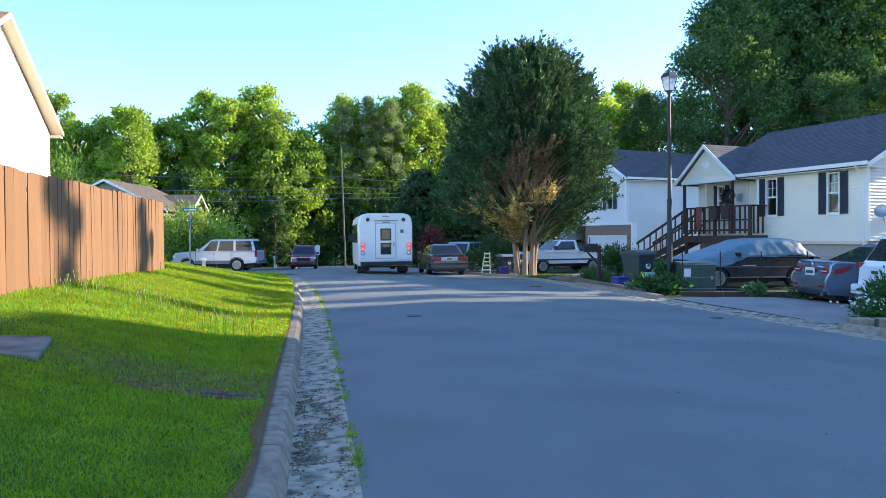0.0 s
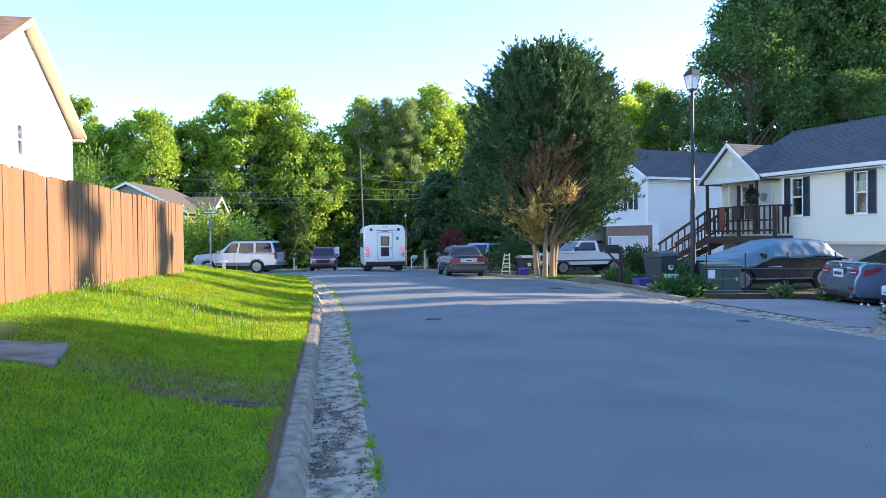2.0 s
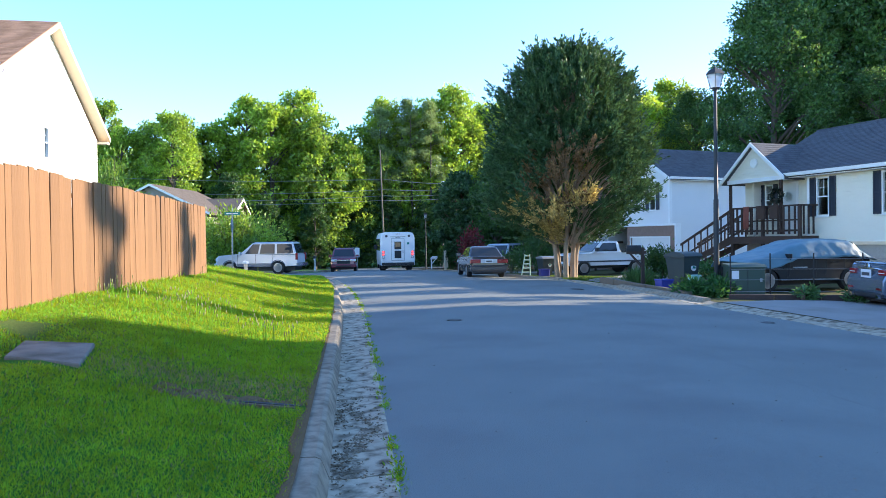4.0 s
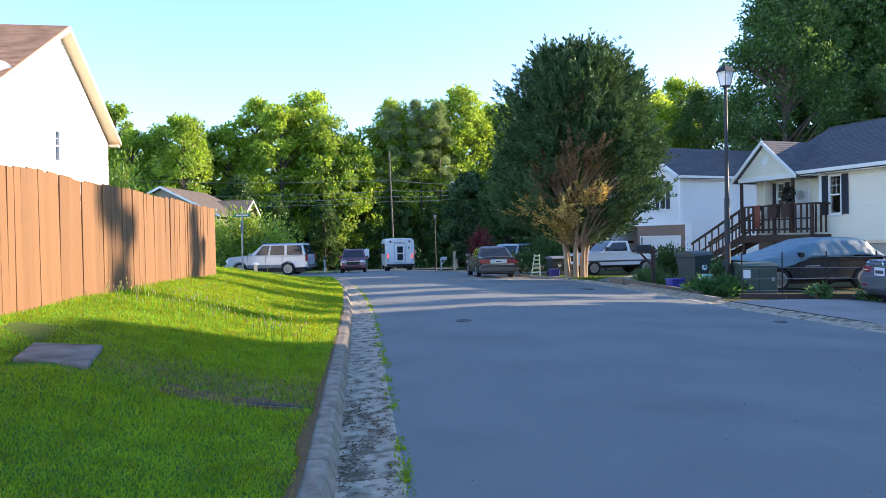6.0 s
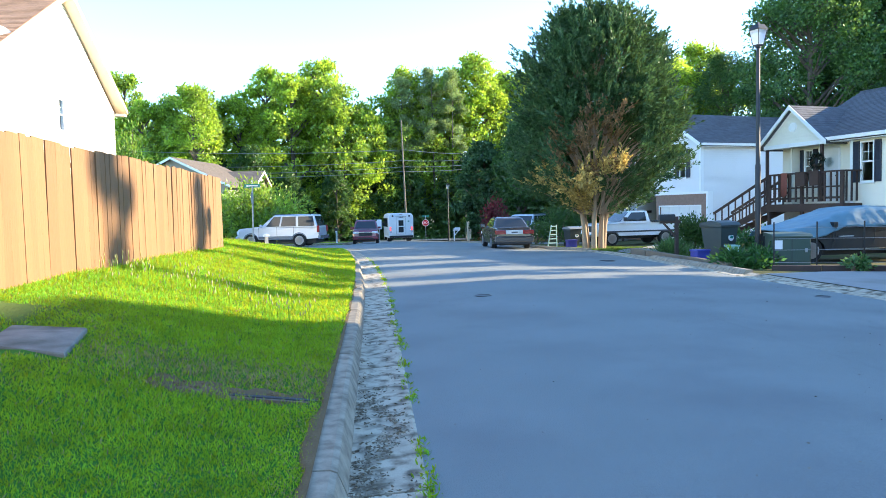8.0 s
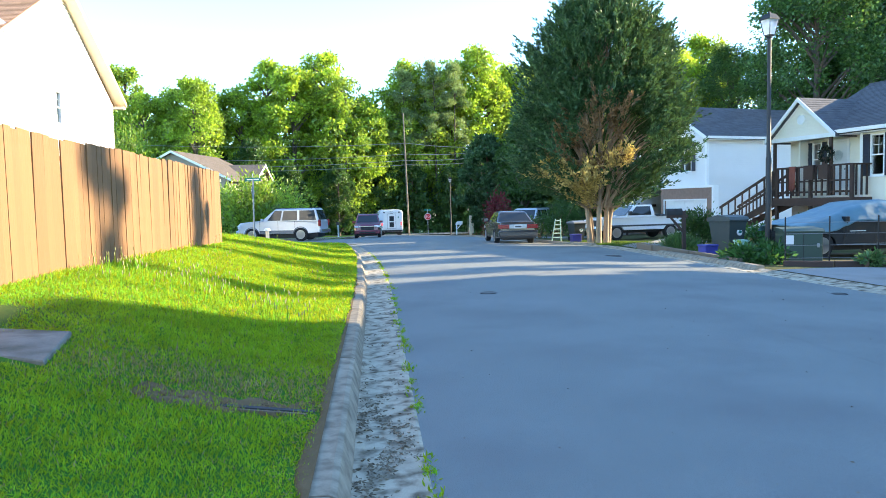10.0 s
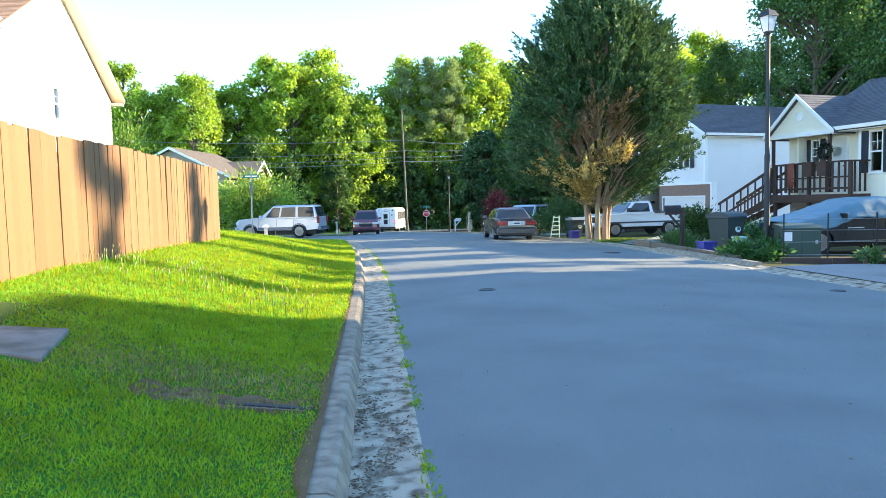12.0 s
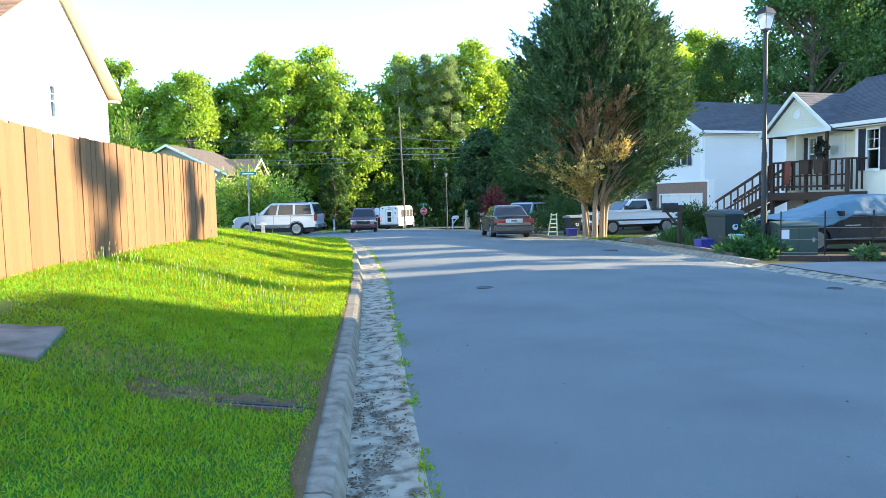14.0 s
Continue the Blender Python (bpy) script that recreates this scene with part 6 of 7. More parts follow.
def power_line():
    v = thing("utility_pole", pose(1.35, 81.0, road_z(81) + 0.1, 0, -1.5, 0), "leaning grey wooden utility pole carrying wires", "utility pole")
    part("pole", Mesh().tube([(0, 0, -1), (0, 0, 5), (0, 0, 13.5)], [0.10, 0.09, 0.07], 10), POLE_WOOD, v, smooth=50)
    p2 = thing("utility_pole", pose(8.4, 84.5, -2.1, 0, 0, 0), "short wooden pole among the trees with a pale transformer", "utility pole")
    part("pole", Mesh().tube([(0, 0, -0.5), (0, 0, 10.4)], [0.09, 0.07], 8), POLE_WOOD, p2)
    part("transformer", Mesh().lathe([(0.0, 9.7), (0.2, 9.7), (0.22, 9.75), (0.22, 10.45), (0.0, 10.5)], seg=14, m=pose(0.1, -0.25, 0)), SIGN_WHITE, p2)
    p3 = thing("utility_pole", pose(-34, 84.0, -2.1, 0, 0, 0), "wooden utility pole at the wood's edge", "utility pole")
    part("pole", Mesh().tube([(0, 0, -0.5), (0, 0, 11)], [0.16, 0.11], 8), POLE_WOOD, p3)
    for k, (z0, z1, z2) in enumerate(((9.3, 8.4, 8.1), (7.5, 7.2, 7.4), (6.7, 6.5, 6.8), (6.2, 6.0, 6.3))):
        w = thing("overhead_wire", Matrix(), "thin grey overhead wire sagging between poles", "wire", group="overhead wires")
        pts = []
        for i in range(21):
            f = i / 20
            x = -34 + f * 35.3
            pts.append((x, 84 - 3 * f, (z0 + (z1 - z0) * f) - 0.9 * 4 * f * (1 - f) * 0.5))
        for i in range(1, 9):
            f = i / 8
            pts.append((1.3 + 7.1 * f, 81 + 3.4 * f, z1 + (z2 - z1) * f - 0.2 * 4 * f * (1 - f) * 0.5))
        part("cable", Mesh().tube(pts, 0.02, 4), STEEL, w)


power_line()


# ---------------------------------------------------------------- far houses to the left
FAR_SIDING = mat("tan_vinyl", (0.30, 0.26, 0.21), 0.6, vary=0.06)


def far_house(m, w, d, wall_h, rise, label, wall_mat, roof_mat):
    h = thing("far_house", m, label, "house")
    part("siding", siding(0, w, 0, wall_h, [(w * 0.25, w * 0.25 + 0.8, 1.0, 2.2)], gable=(w / 2, wall_h + rise, wall_h), lap=0.2), wall_mat, h)
    window(h, pose(w * 0.25, 0, 1.0), 0.8, 1.2)
    part("siding", siding(0, d, 0, wall_h, lap=0.2), wall_mat, h, m=pose(w, 0, 0, 0, 0, 90))
    part("siding", siding(0, d, 0, wall_h, lap=0.2), wall_mat, h, m=pose(0, d, 0, 0, 0, -90))
    part("siding", siding(0, w, 0, wall_h, gable=(w / 2, wall_h + rise, wall_h), lap=0.2), wall_mat, h, m=pose(w, d, 0, 0, 0, 180))
    sl = rise / (w / 2)
    for s in (0, 1):
        part("roof", roof_plane(-0.4, d + 0.4, (-0.5, wall_h - 0.5 * sl + 0.2), (w / 2, wall_h + rise + 0.2), course=0.3) if s else roof_plane(-d - 0.4, 0.4, (-0.5, wall_h - 0.5 * sl + 0.2), (w / 2, wall_h + rise + 0.2), course=0.3), roof_mat, h,
             m=Matrix.Translation((w, 0, 0)) @ Matrix.Rotation(radians(90), 4, "Z") if s else Matrix.Rotation(radians(-90), 4, "Z"))
    for s in (-1, 1):
        part("fascia", Mesh().prism([(s * (w / 2 + 0.5), wall_h - 0.5 * sl), (0, wall_h + rise), (0, wall_h + rise + 0.2), (s * (w / 2 + 0.5), wall_h - 0.5 * sl + 0.2)], -0.03, 0.03, "y"), TRIM, h, m=pose(w / 2, -0.41, 0))
    return h


far_house(pose(-23.5, 63.6, 0.6, 0, 0, -9), 9.6, 9.0, 3.4, 2.35, "low pale house with a grey gable roof beyond the fence", FAR_SIDING, SHINGLE_TAN)
far_house(pose(-12.7, 66.0, 0.55, 0, 0, 90), 7.5, 9.0, 3.6, 1.3, "low house with a tan shingle roof beyond the fence", FAR_SIDING, SHINGLE_TAN)


# ---------------------------------------------------------------- unseen houses added to shade the near street, to the right
def plain_house(m, w, d, wall_h, rise, label):
    """x along the ridge."""
    h = thing("neighbour_house", m, label, "house")
    part("siding", siding(0, w, 0, wall_h, [(1.5, 2.4, 1.2, 2.6), (w - 2.4, w - 1.5, 1.2, 2.6)], lap=0.18), CREAM_SIDING, h)
    window(h, pose(1.5, 0, 1.2), 0.9, 1.4)
    window(h, pose(w - 2.4, 0, 1.2), 0.9, 1.4)
    for mm, l2 in ((pose(w, 0, 0, 0, 0, 90), d), (pose(0, d, 0, 0, 0, -90), d)):
        part("siding", siding(0, l2, 0, wall_h, gable=(d / 2, wall_h + rise, wall_h), lap=0.18), CREAM_SIDING, h, m=mm)
    part("siding", siding(0, w, 0, wall_h, lap=0.18), CREAM_SIDING, h, m=pose(w, d, 0, 0, 0, 180))
    sl = rise / (d / 2)
    part("roof", roof_plane(-0.3, w + 0.3, (-0.4, wall_h - 0.4 * sl + 0.15), (d / 2, wall_h + rise + 0.15), course=0.3), SHINGLE_GREY, h)
    part("roof", roof_plane(-0.3, w + 0.3, (d + 0.4, wall_h - 0.4 * sl + 0.15), (d / 2, wall_h + rise + 0.15), course=0.3), SHINGLE_GREY, h)
    return h


plain_house(frame_of((18.0, 12.2), (0, -1)), 10.0, 8.0, 6.3, 2.6, "cream two-storey house with a grey roof, added out of view to shade the street")
plain_house(frame_of((18.0, 1.6), (0, -1)), 11.0, 8.0, 6.3, 2.6, "cream two-storey house with a grey roof, added out of view to shade the street")
plain_house(frame_of((16.2, 17.3), (0, -1)), 5.0, 5.0, 4.6, 1.7, "cream single-storey garage, added out of view to shade the road")


# ---------------------------------------------------------------- driveways and beds on the right
def drive(name, left, right, label):
    """A concrete drive between two edges in plan, lying on the ground."""
    rows = []
    n = 14
    for i in range(n + 1):
        f = i / n
        a, b = [(e[0][0] + (e[1][0] - e[0][0]) * f, e[0][1] + (e[1][1] - e[0][1]) * f) for e in (left, right)]
        row = []
        for k in range(13):
            g = k / 12
            x, y = a[0] + (b[0] - a[0]) * g, a[1] + (b[1] - a[1]) * g
            row.append((x, y, ground_z(x, y) + 0.045 - (0.06 if k in (0, 12) else 0)))
        rows.append(row)
    return strip(rows, DRIVE, name, label=label, category="driveway")


drive("driveway", ((8.17, 16.4), (18.0, 17.2)), ((8.42, 10.9), (18.2, 9.6)), "pale concrete driveway running up from the street")
drive("driveway", ((8.35, 27.3), (16.2, 41.8)), ((8.3, 23.6), (18.4, 36.8)), "pale concrete driveway leading to a garage")
drive("driveway", ((6.4, 44.2), (14.0, 50.5)), ((6.9, 39.6), (16.0, 46.0)), "shaded concrete driveway across the street")
tim = thing("bed_edging", Matrix(), "weathered timber edging round a planted bed", "edging")
for k in range(5):
    a, b = (8.28, 19.6 + k * 1.45), (8.30, 19.6 + (k + 1) * 1.45 - 0.03)
    part("timber", Mesh().box(-0.07, 0.07, 0, 1.42, -0.12, 0.13, b=0.015), RAILTIE, tim, m=pose(a[0] + 0.02 * (k % 2), a[1] - 1.9, -0.10, 0, 0, 0))
tim2 = thing("bed_edging", Matrix(), "dark timber edging along the driveway's bed", "edging")
for k in range(4):
    x, y = 9.0 + k * 0.98, 17.05 - k * 0.40
    part("timber", Mesh().box(0, 1.04, -0.05, 0.05, -0.1, 0.10, b=0.012), DECK, tim2, m=pose(x, y, -0.10, 0, 0, -22.5))
wall = thing("planter_edging", Matrix(), "low edging of pale concrete blocks round a flower bed", "edging")
for k in range(6):
    part("block", Mesh().box(-0.2, 0.2, -0.1, 0.1, -0.1, 0.16, b=0.02), CONCRETE, wall, m=pose(8.72 + 0.43 * k, 10.35 - 0.13 * k, -0.10, 0, 0, -17 + 3 * (k % 2)))


def shrub(name, m, w, h, material, label, seed, n=1400, leaf=0.10, upright=0.3, ratio=0.5, category="shrub"):
    """A bush of short stems and many leaves with an uneven outline."""
    rng = np.random.default_rng(seed)
    v = thing(name, m, label, category)
    st = Mesh()
    for i in range(9):
        a, r = rng.uniform(0, 6.28), rng.uniform(0.2, 0.42) * w
        st.tube([(0.05 * math.cos(a), 0.05 * math.sin(a), -0.05), (0.5 * r * math.cos(a), 0.5 * r * math.sin(a), h * 0.5), (r * math.cos(a), r * math.sin(a), h * rng.uniform(0.6, 0.95))], [0.02, 0.014, 0.005], 5)
    part("stems", st, BARK, v)
    k = max(10, n // 70)
    a = rng.uniform(0, 6.28, k)
    rr = np.sqrt(rng.uniform(0.02, 1, k)) * w * 0.42
    zz = h * rng.uniform(0.15, 0.85, k) * (1 - 0.45 * (rr / (w * 0.5)) ** 2)
    C = np.stack([rr * np.cos(a), rr * np.sin(a), zz], 1)
    pick = rng.integers(0, k, n)
    off = rng.normal(size=(n, 3)) * np.array([w * 0.10, w * 0.10, h * 0.12])
    P = C[pick] + off
    P[:, 2] = np.maximum(P[:, 2], 0.01)
    D = off / (w * 0.1) + rng.normal(scale=0.5, size=(n, 3)) + np.array([0, 0, upright * 2])
    part("leaves", leaf_data("leaves", P, D, rng.uniform(leaf * 0.7, leaf * 1.4, n), rng.uniform(leaf * ratio * 0.7, leaf * ratio * 1.2, n), material, seed), material, v)
    return v


LEAF_BUSH = leaf_mat("bush_leaves", (0.05, 0.13, 0.03), (0.09, 0.2, 0.03), 0.35, 0.4, 2.0)
LEAF_LILY = leaf_mat("blade_leaves", (0.09, 0.17, 0.05), (0.14, 0.25, 0.05), 0.35, 0.35, 2.0)
LEAF_LIME = leaf_mat("lime_leaves", (0.125, 0.215, 0.02), (0.31, 0.42, 0.028), 0.45, 0.4, 0.6)
PETAL = mat("white_petals", (0.72, 0.70, 0.66), 0.8, vary=0.08)
shrub("leafy_bush", pose(8.98, 18.15, -0.16), 1.5, 0.55, LEAF_BUSH, "low spreading green bush beside the utility cabinet", 51, 2600, 0.13)
shrub("grass_clump", pose(9.6, 24.4, -0.22), 1.05, 0.42, LEAF_LILY, "clump of arching green leaves by the mailbox", 52, 1500, 0.26, 1.2, 0.09)
shrub("dark_shrub", pose(12.3, 29.2, -0.25), 1.5, 1.35, LEAF_DARK, "dark rounded shrub near the garage", 53, 5200, 0.11)
shrub("dark_shrub", pose(12.6, 24.8, -0.2), 1.7, 1.0, LEAF_BUSH, "green shrub at the foot of the stairs", 54, 2000, 0.12)
shrub("dark_shrub", pose(14.0, 24.2, -0.15), 1.6, 0.9, LEAF_DARK, "dark shrub beneath the deck", 55, 1800, 0.12)
shrub("flower_bush", pose(10.25, 11.15, -0.12), 1.25, 0.85, LEAF_BUSH, "dark green flower-bed bush with small white flowers", 56, 2600, 0.10)
fl = shrub("white_flowers", pose(9.35, 10.95, -0.10), 0.8, 0.42, LEAF_BUSH, "low white-flowering plants in the bed", 57, 700, 0.08)
rng = np.random.default_rng(58)
PP = np.stack([rng.normal(scale=0.2, size=70), rng.normal(scale=0.2, size=70), rng.uniform(0.2, 0.44, 70)], 1)
tagged(part("petals", leaf_data("petals", PP, rng.normal(size=(70, 3)) + np.array([0, 0, 0.8]), 0.05, 0.045, PETAL, 9), PETAL, fl), kind="stuff")
shrub("weed_clump", pose(10.55, 16.3, -0.12), 0.55, 0.42, LEAF_LILY, "small clump of weeds along the wire fence", 59, 300, 0.12)
shrub("weed_clump", pose(11.6, 15.95, -0.12), 0.7, 0.36, LEAF_LILY, "small clump of weeds along the wire fence", 60, 300, 0.12)
shrub("lime_shrub", pose(-10.3, 52.5, -0.5), 4.2, 4.6, LEAF_LIME, "bright yellow-green shrub lit by the sun", 61, 3600, 0.30)
shrub("lime_shrub", pose(-13.1, 37.4, 0.2), 3.0, 6.2, LEAF_LIME, "bright yellow-green shrub beside the white house", 62, 6000, 0.17)
shrub("red_leaf_tree", pose(7.05, 49.5, -0.65), 1.8, 3.0, LEAF_RED, "small dark red-leaved ornamental tree", 63, 3000, 0.20, category="tree")
shrub("dark_shrub", pose(8.0, 40.5, -0.5), 1.7, 1.5, LEAF_DARK, "dark shrub in the shade behind the parked car", 64, 1800, 0.13)
shrub("dark_shrub", pose(9.9, 43.0, -0.5), 2.4, 2.2, LEAF_DARK, "dark shrub in the shade behind the parked car", 65, 2400, 0.15)
shrub("dark_shrub", pose(6.9, 62.0, -1.2), 1.4, 1.1, LEAF_BUSH, "round dark shrub by the far kerb", 66, 1000, 0.14)


def undergrowth():
    """The wood's leafy edge, closing it towards the ground."""
    rng = np.random.default_rng(70)
    n = 24000
    x = rng.uniform(-60, 62, n)
    hump = 3.0 + 1.6 * np.sin(x * 0.7) + 1.1 * np.sin(x * 1.9 + 1)
    y = 93.4 + rng.uniform(0, 1, n) ** 1.5 * 4.5
    z = -2.3 + rng.uniform(0, 1, n) ** 0.8 * (hump + (y - 93.4) * 0.9)
    P = np.stack([x, y, z], 1)
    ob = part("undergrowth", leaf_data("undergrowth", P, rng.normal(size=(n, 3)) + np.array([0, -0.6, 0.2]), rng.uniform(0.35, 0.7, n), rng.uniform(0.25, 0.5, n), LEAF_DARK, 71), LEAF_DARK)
    tagged(ob, "dense dark undergrowth along the edge of the wood", "undergrowth", kind="stuff")


undergrowth()
shrub("hedge", pose(-11.6, 57.5, -0.4), 8.5, 4.6, LEAF_MID, "tall leafy hedge in front of the low houses", 67, 7000, 0.28)
shrub("hedge", pose(-20.5, 58.5, 0.0), 8.5, 4.4, LEAF_MID, "tall leafy hedge in front of the low houses", 68, 7000, 0.28)


# ---------------------------------------------------------------- bins, boxes and yard things
def wheelie_bin(m, label, lid=BIN_GREEN):
    v = thing("wheelie_bin", m, label, "bin")
    b = Mesh()
    for z, w, d in ((0.08, 0.24, 0.27), (0.94, 0.33, 0.37)):
        b.v += [(-w, -d, z), (w, -d, z), (w, d, z), (-w, d, z)]
    b.f = [(0, 1, 5, 4), (1, 2, 6, 5), (2, 3, 7, 6), (3, 0, 4, 7), (3, 2, 1, 0), (4, 5, 6, 7)]
    part("body", b, BIN_GREEN, v)
    part("rim", Mesh().box(-0.36, 0.36, -0.40, 0.40, 0.90, 0.96, b=0.02), BIN_GREEN, v)
    part("lid", Mesh().prism([(-0.42, 0.96), (0.40, 0.96), (0.38, 1.02), (0.0, 1.09), (-0.36, 1.04)], -0.37, 0.37, "x"), lid, v)
    part("handle", Mesh().tube([(-0.28, 0.44, 0.98), (0.28, 0.44, 0.98)], 0.018, 8), BLACK, v)
    for s in (-1, 1):
        part("wheel", Mesh().lathe([(0.02, -0.03), (0.13, -0.03), (0.13, 0.03), (0.02, 0.03)], seg=16, axis="x", m=pose(s * 0.27, 0.27, 0.13)), RUBBER, v)
    part("emblem", Mesh().lathe([(0.0, -0.012), (0.10, -0.010), (0.10, 0.01)], seg=18, axis="y", m=pose(0.08, -0.335, 0.62) @ Matrix.Rotation(radians(-7), 4, "X")), SIGN_WHITE, v, "round white emblem")
    part("emblem_mark", Mesh().prism([(0.02, 0.60), (0.13, 0.585), (0.15, 0.65), (0.06, 0.67)], -0.36, -0.352, "y"), SIGN_GREEN, v)
    return v


wheelie_bin(pose(10.1, 22.15, -0.22, 0, 0, 22) @ Matrix.Scale(1.1, 4), "dark green wheeled rubbish bin with a white emblem")
wheelie_bin(pose(8.35, 33.6, -0.38, 0, 0, 15) @ Matrix.Scale(0.9, 4), "dark wheeled bin with a grey lid behind the tree", STEEL)


def crate(m, label, material, w=0.44, d=0.34, h=0.34):
    v = thing("storage_box", m, label, "box")
    b = Mesh()
    b.box(-w / 2, w / 2, -d / 2, d / 2, 0, h - 0.03, b=0.02)
    part("body", b, material, v)
    part("rim", Mesh().box(-w / 2 - 0.02, w / 2 + 0.02, -d / 2 - 0.02, d / 2 + 0.02, h - 0.05, h, b=0.01), material, v)


crate(pose(9.15, 21.4, -0.2, 0, 0, 15), "small blue plastic recycling box", BLUE_BOX)
crate(pose(7.95, 32.2, -0.32, 0, 0, 8), "purple-blue plastic tub on the verge", BLUE_BOX, 0.42, 0.34, 0.36)
crate(pose(9.75, 20.6, -0.2, 0, 0, 10), "pale green plastic container beside the bin", mat("pale_green_plastic", (0.3, 0.5, 0.42), 0.5), 0.3, 0.25, 0.5)


def cabinet():
    v = thing("utility_cabinet", pose(9.95, 18.05, -0.17, 0, 0, -14), "dark green steel utility cabinet on a pad", "utility box")
    part("pad", Mesh().box(-0.52, 0.52, -0.48, 0.48, -0.05, 0.07, b=0.01), CONCRETE, v)
    part("body", Mesh().box(-0.44, 0.44, -0.38, 0.40, 0.07, 0.82, b=0.02), UTIL_GREEN, v)
    part("hood", Mesh().prism([(-0.42, 0.80), (0.44, 0.80), (0.44, 0.90), (-0.30, 0.87), (-0.42, 0.82)], -0.47, 0.47, "x"), UTIL_GREEN, v)
    part("door_seam", Mesh().box(-0.006, 0.006, -0.386, -0.379, 0.10, 0.78), BLACK, v)
    part("latch", Mesh().box(0.30, 0.36, -0.41, -0.38, 0.42, 0.52, b=0.008), STEEL, v)
    part("notice", Mesh().box(-0.40, -0.22, -0.385, -0.379, 0.50, 0.72), PLATE, v)


cabinet()


def wire_fence():
    v = thing("wire_fence", Matrix(), "low wire fence on thin steel posts along the driveway", "fence")
    pts = [(9.1, 17.15), (10.05, 16.95), (11.0, 16.62), (12.0, 16.2), (13.0, 15.8)]
    for i, (x, y) in enumerate(pts):
        part("post", Mesh().tube([(x, y, -0.3), (x, y, 1.02)], 0.018, 6), IRON, v)
    for z in (0.15, 0.45, 0.72, 0.98):
        part("wire", Mesh().tube([(x, y, z - 0.1) for x, y in pts], 0.005, 4), STEEL, v)


wire_fence()


def mailbox(m, label, post_mat, box_mat, brace=True, h=1.05):
    v = thing("mailbox", m, label, "mailbox")
    part("post", Mesh().box(-0.05, 0.05, -0.05, 0.05, -0.3, h + 0.10), post_mat, v)
    part("arm", Mesh().box(-0.55, 0.12, -0.04, 0.04, h - 0.12, h - 0.03), post_mat, v)
    if brace:
        part("brace", Mesh().prism([(-0.45, h - 0.12), (-0.38, h - 0.12), (-0.03, h - 0.5), (-0.05, h - 0.58)], -0.035, 0.035, "y"), post_mat, v)
    b = Mesh().prism([(-0.085, 0), (0.085, 0), (0.085, 0.12)] + [(0.085 * math.cos(radians(a)), 0.12 + 0.085 * math.sin(radians(a))) for a in range(20, 180, 20)] + [(-0.085, 0.12)], -0.25, 0.25, "x")
    bx = part("box", b, box_mat, v, m=pose(-0.32, 0, h - 0.03))
    part("flag", Mesh().box(-0.02, 0.10, -0.095, -0.085, 0.14, 0.20), BLACK, bx)
    return v


mailbox(pose(9.12, 23.1, -0.2, 0, 0, 0), "black mailbox on a dark timber post with a brace", DECK, BLACK, h=1.22)
mailbox(pose(5.55, 67.0, road_z(67) - 0.1, 0, 0, 160), "white mailbox on a white cross-shaped post", SIGN_WHITE, SIGN_WHITE, h=1.15)
mailbox(pose(-3.9, 48.8, road_z(48.8) + 0.05, 0, 0, 90), "pale mailbox on a short post by the corner", PLATE, BLACK, h=0.95)


def stub():
    v = thing("pipe_stub", pose(-6.35, 36.5, 0.05), "short pale vent pipe with a round cap in the grass", "pipe")
    part("pipe", Mesh().lathe([(0.09, -0.6), (0.09, 0.34)], seg=12), BEIGE_TRIM, v)
    part("cap", Mesh().lathe([(0.17, 0.34), (0.17, 0.40), (0.10, 0.47), (0.0, 0.49)], seg=14), PLATE, v)
    w = thing("marker_post", pose(6.25, 61.0, road_z(61) - 0.1), "pale yellow timber marker post by the far kerb", "post")
    part("post", Mesh().box(-0.11, 0.11, -0.08, 0.08, -0.3, 1.75, b=0.02), BEIGE_TRIM, w)
    part("board", Mesh().prism([(0.11, 1.2), (0.26, 1.05), (0.24, 0.3), (0.11, 0.2)], -0.04, 0.04, "y"), BEIGE_TRIM, w)
    a = thing("folding_stand", pose(7.25, 32.6, -0.28, 0, 0, 20), "pale green folding stand leaning on the verge", "stand")
    fr = mat("mint_paint", (0.35, 0.52, 0.45), 0.6)
    for s in (-1, 1):
        part("side_rail", Mesh().tube([(s * 0.24, 0.15, 0), (s * 0.13, 0, 1.0)], 0.025, 6), fr, a)
    for k in range(5):
        part("rung", Mesh().box(-0.22 + 0.02 * k, 0.22 - 0.02 * k, 0.10 - 0.03 * k, 0.16 - 0.03 * k, 0.15 + 0.19 * k, 0.19 + 0.19 * k), fr, a)


stub()


WREATH = leaf_mat("wreath_leaves", (0.015, 0.022, 0.012), (0.01, 0.015, 0.01), 0.2, 0.3, 3)


RUST_CLOTH = mat("rust_cloth", (0.22, 0.07, 0.05), 0.9, vary=0.25, scale=5, fine=40)


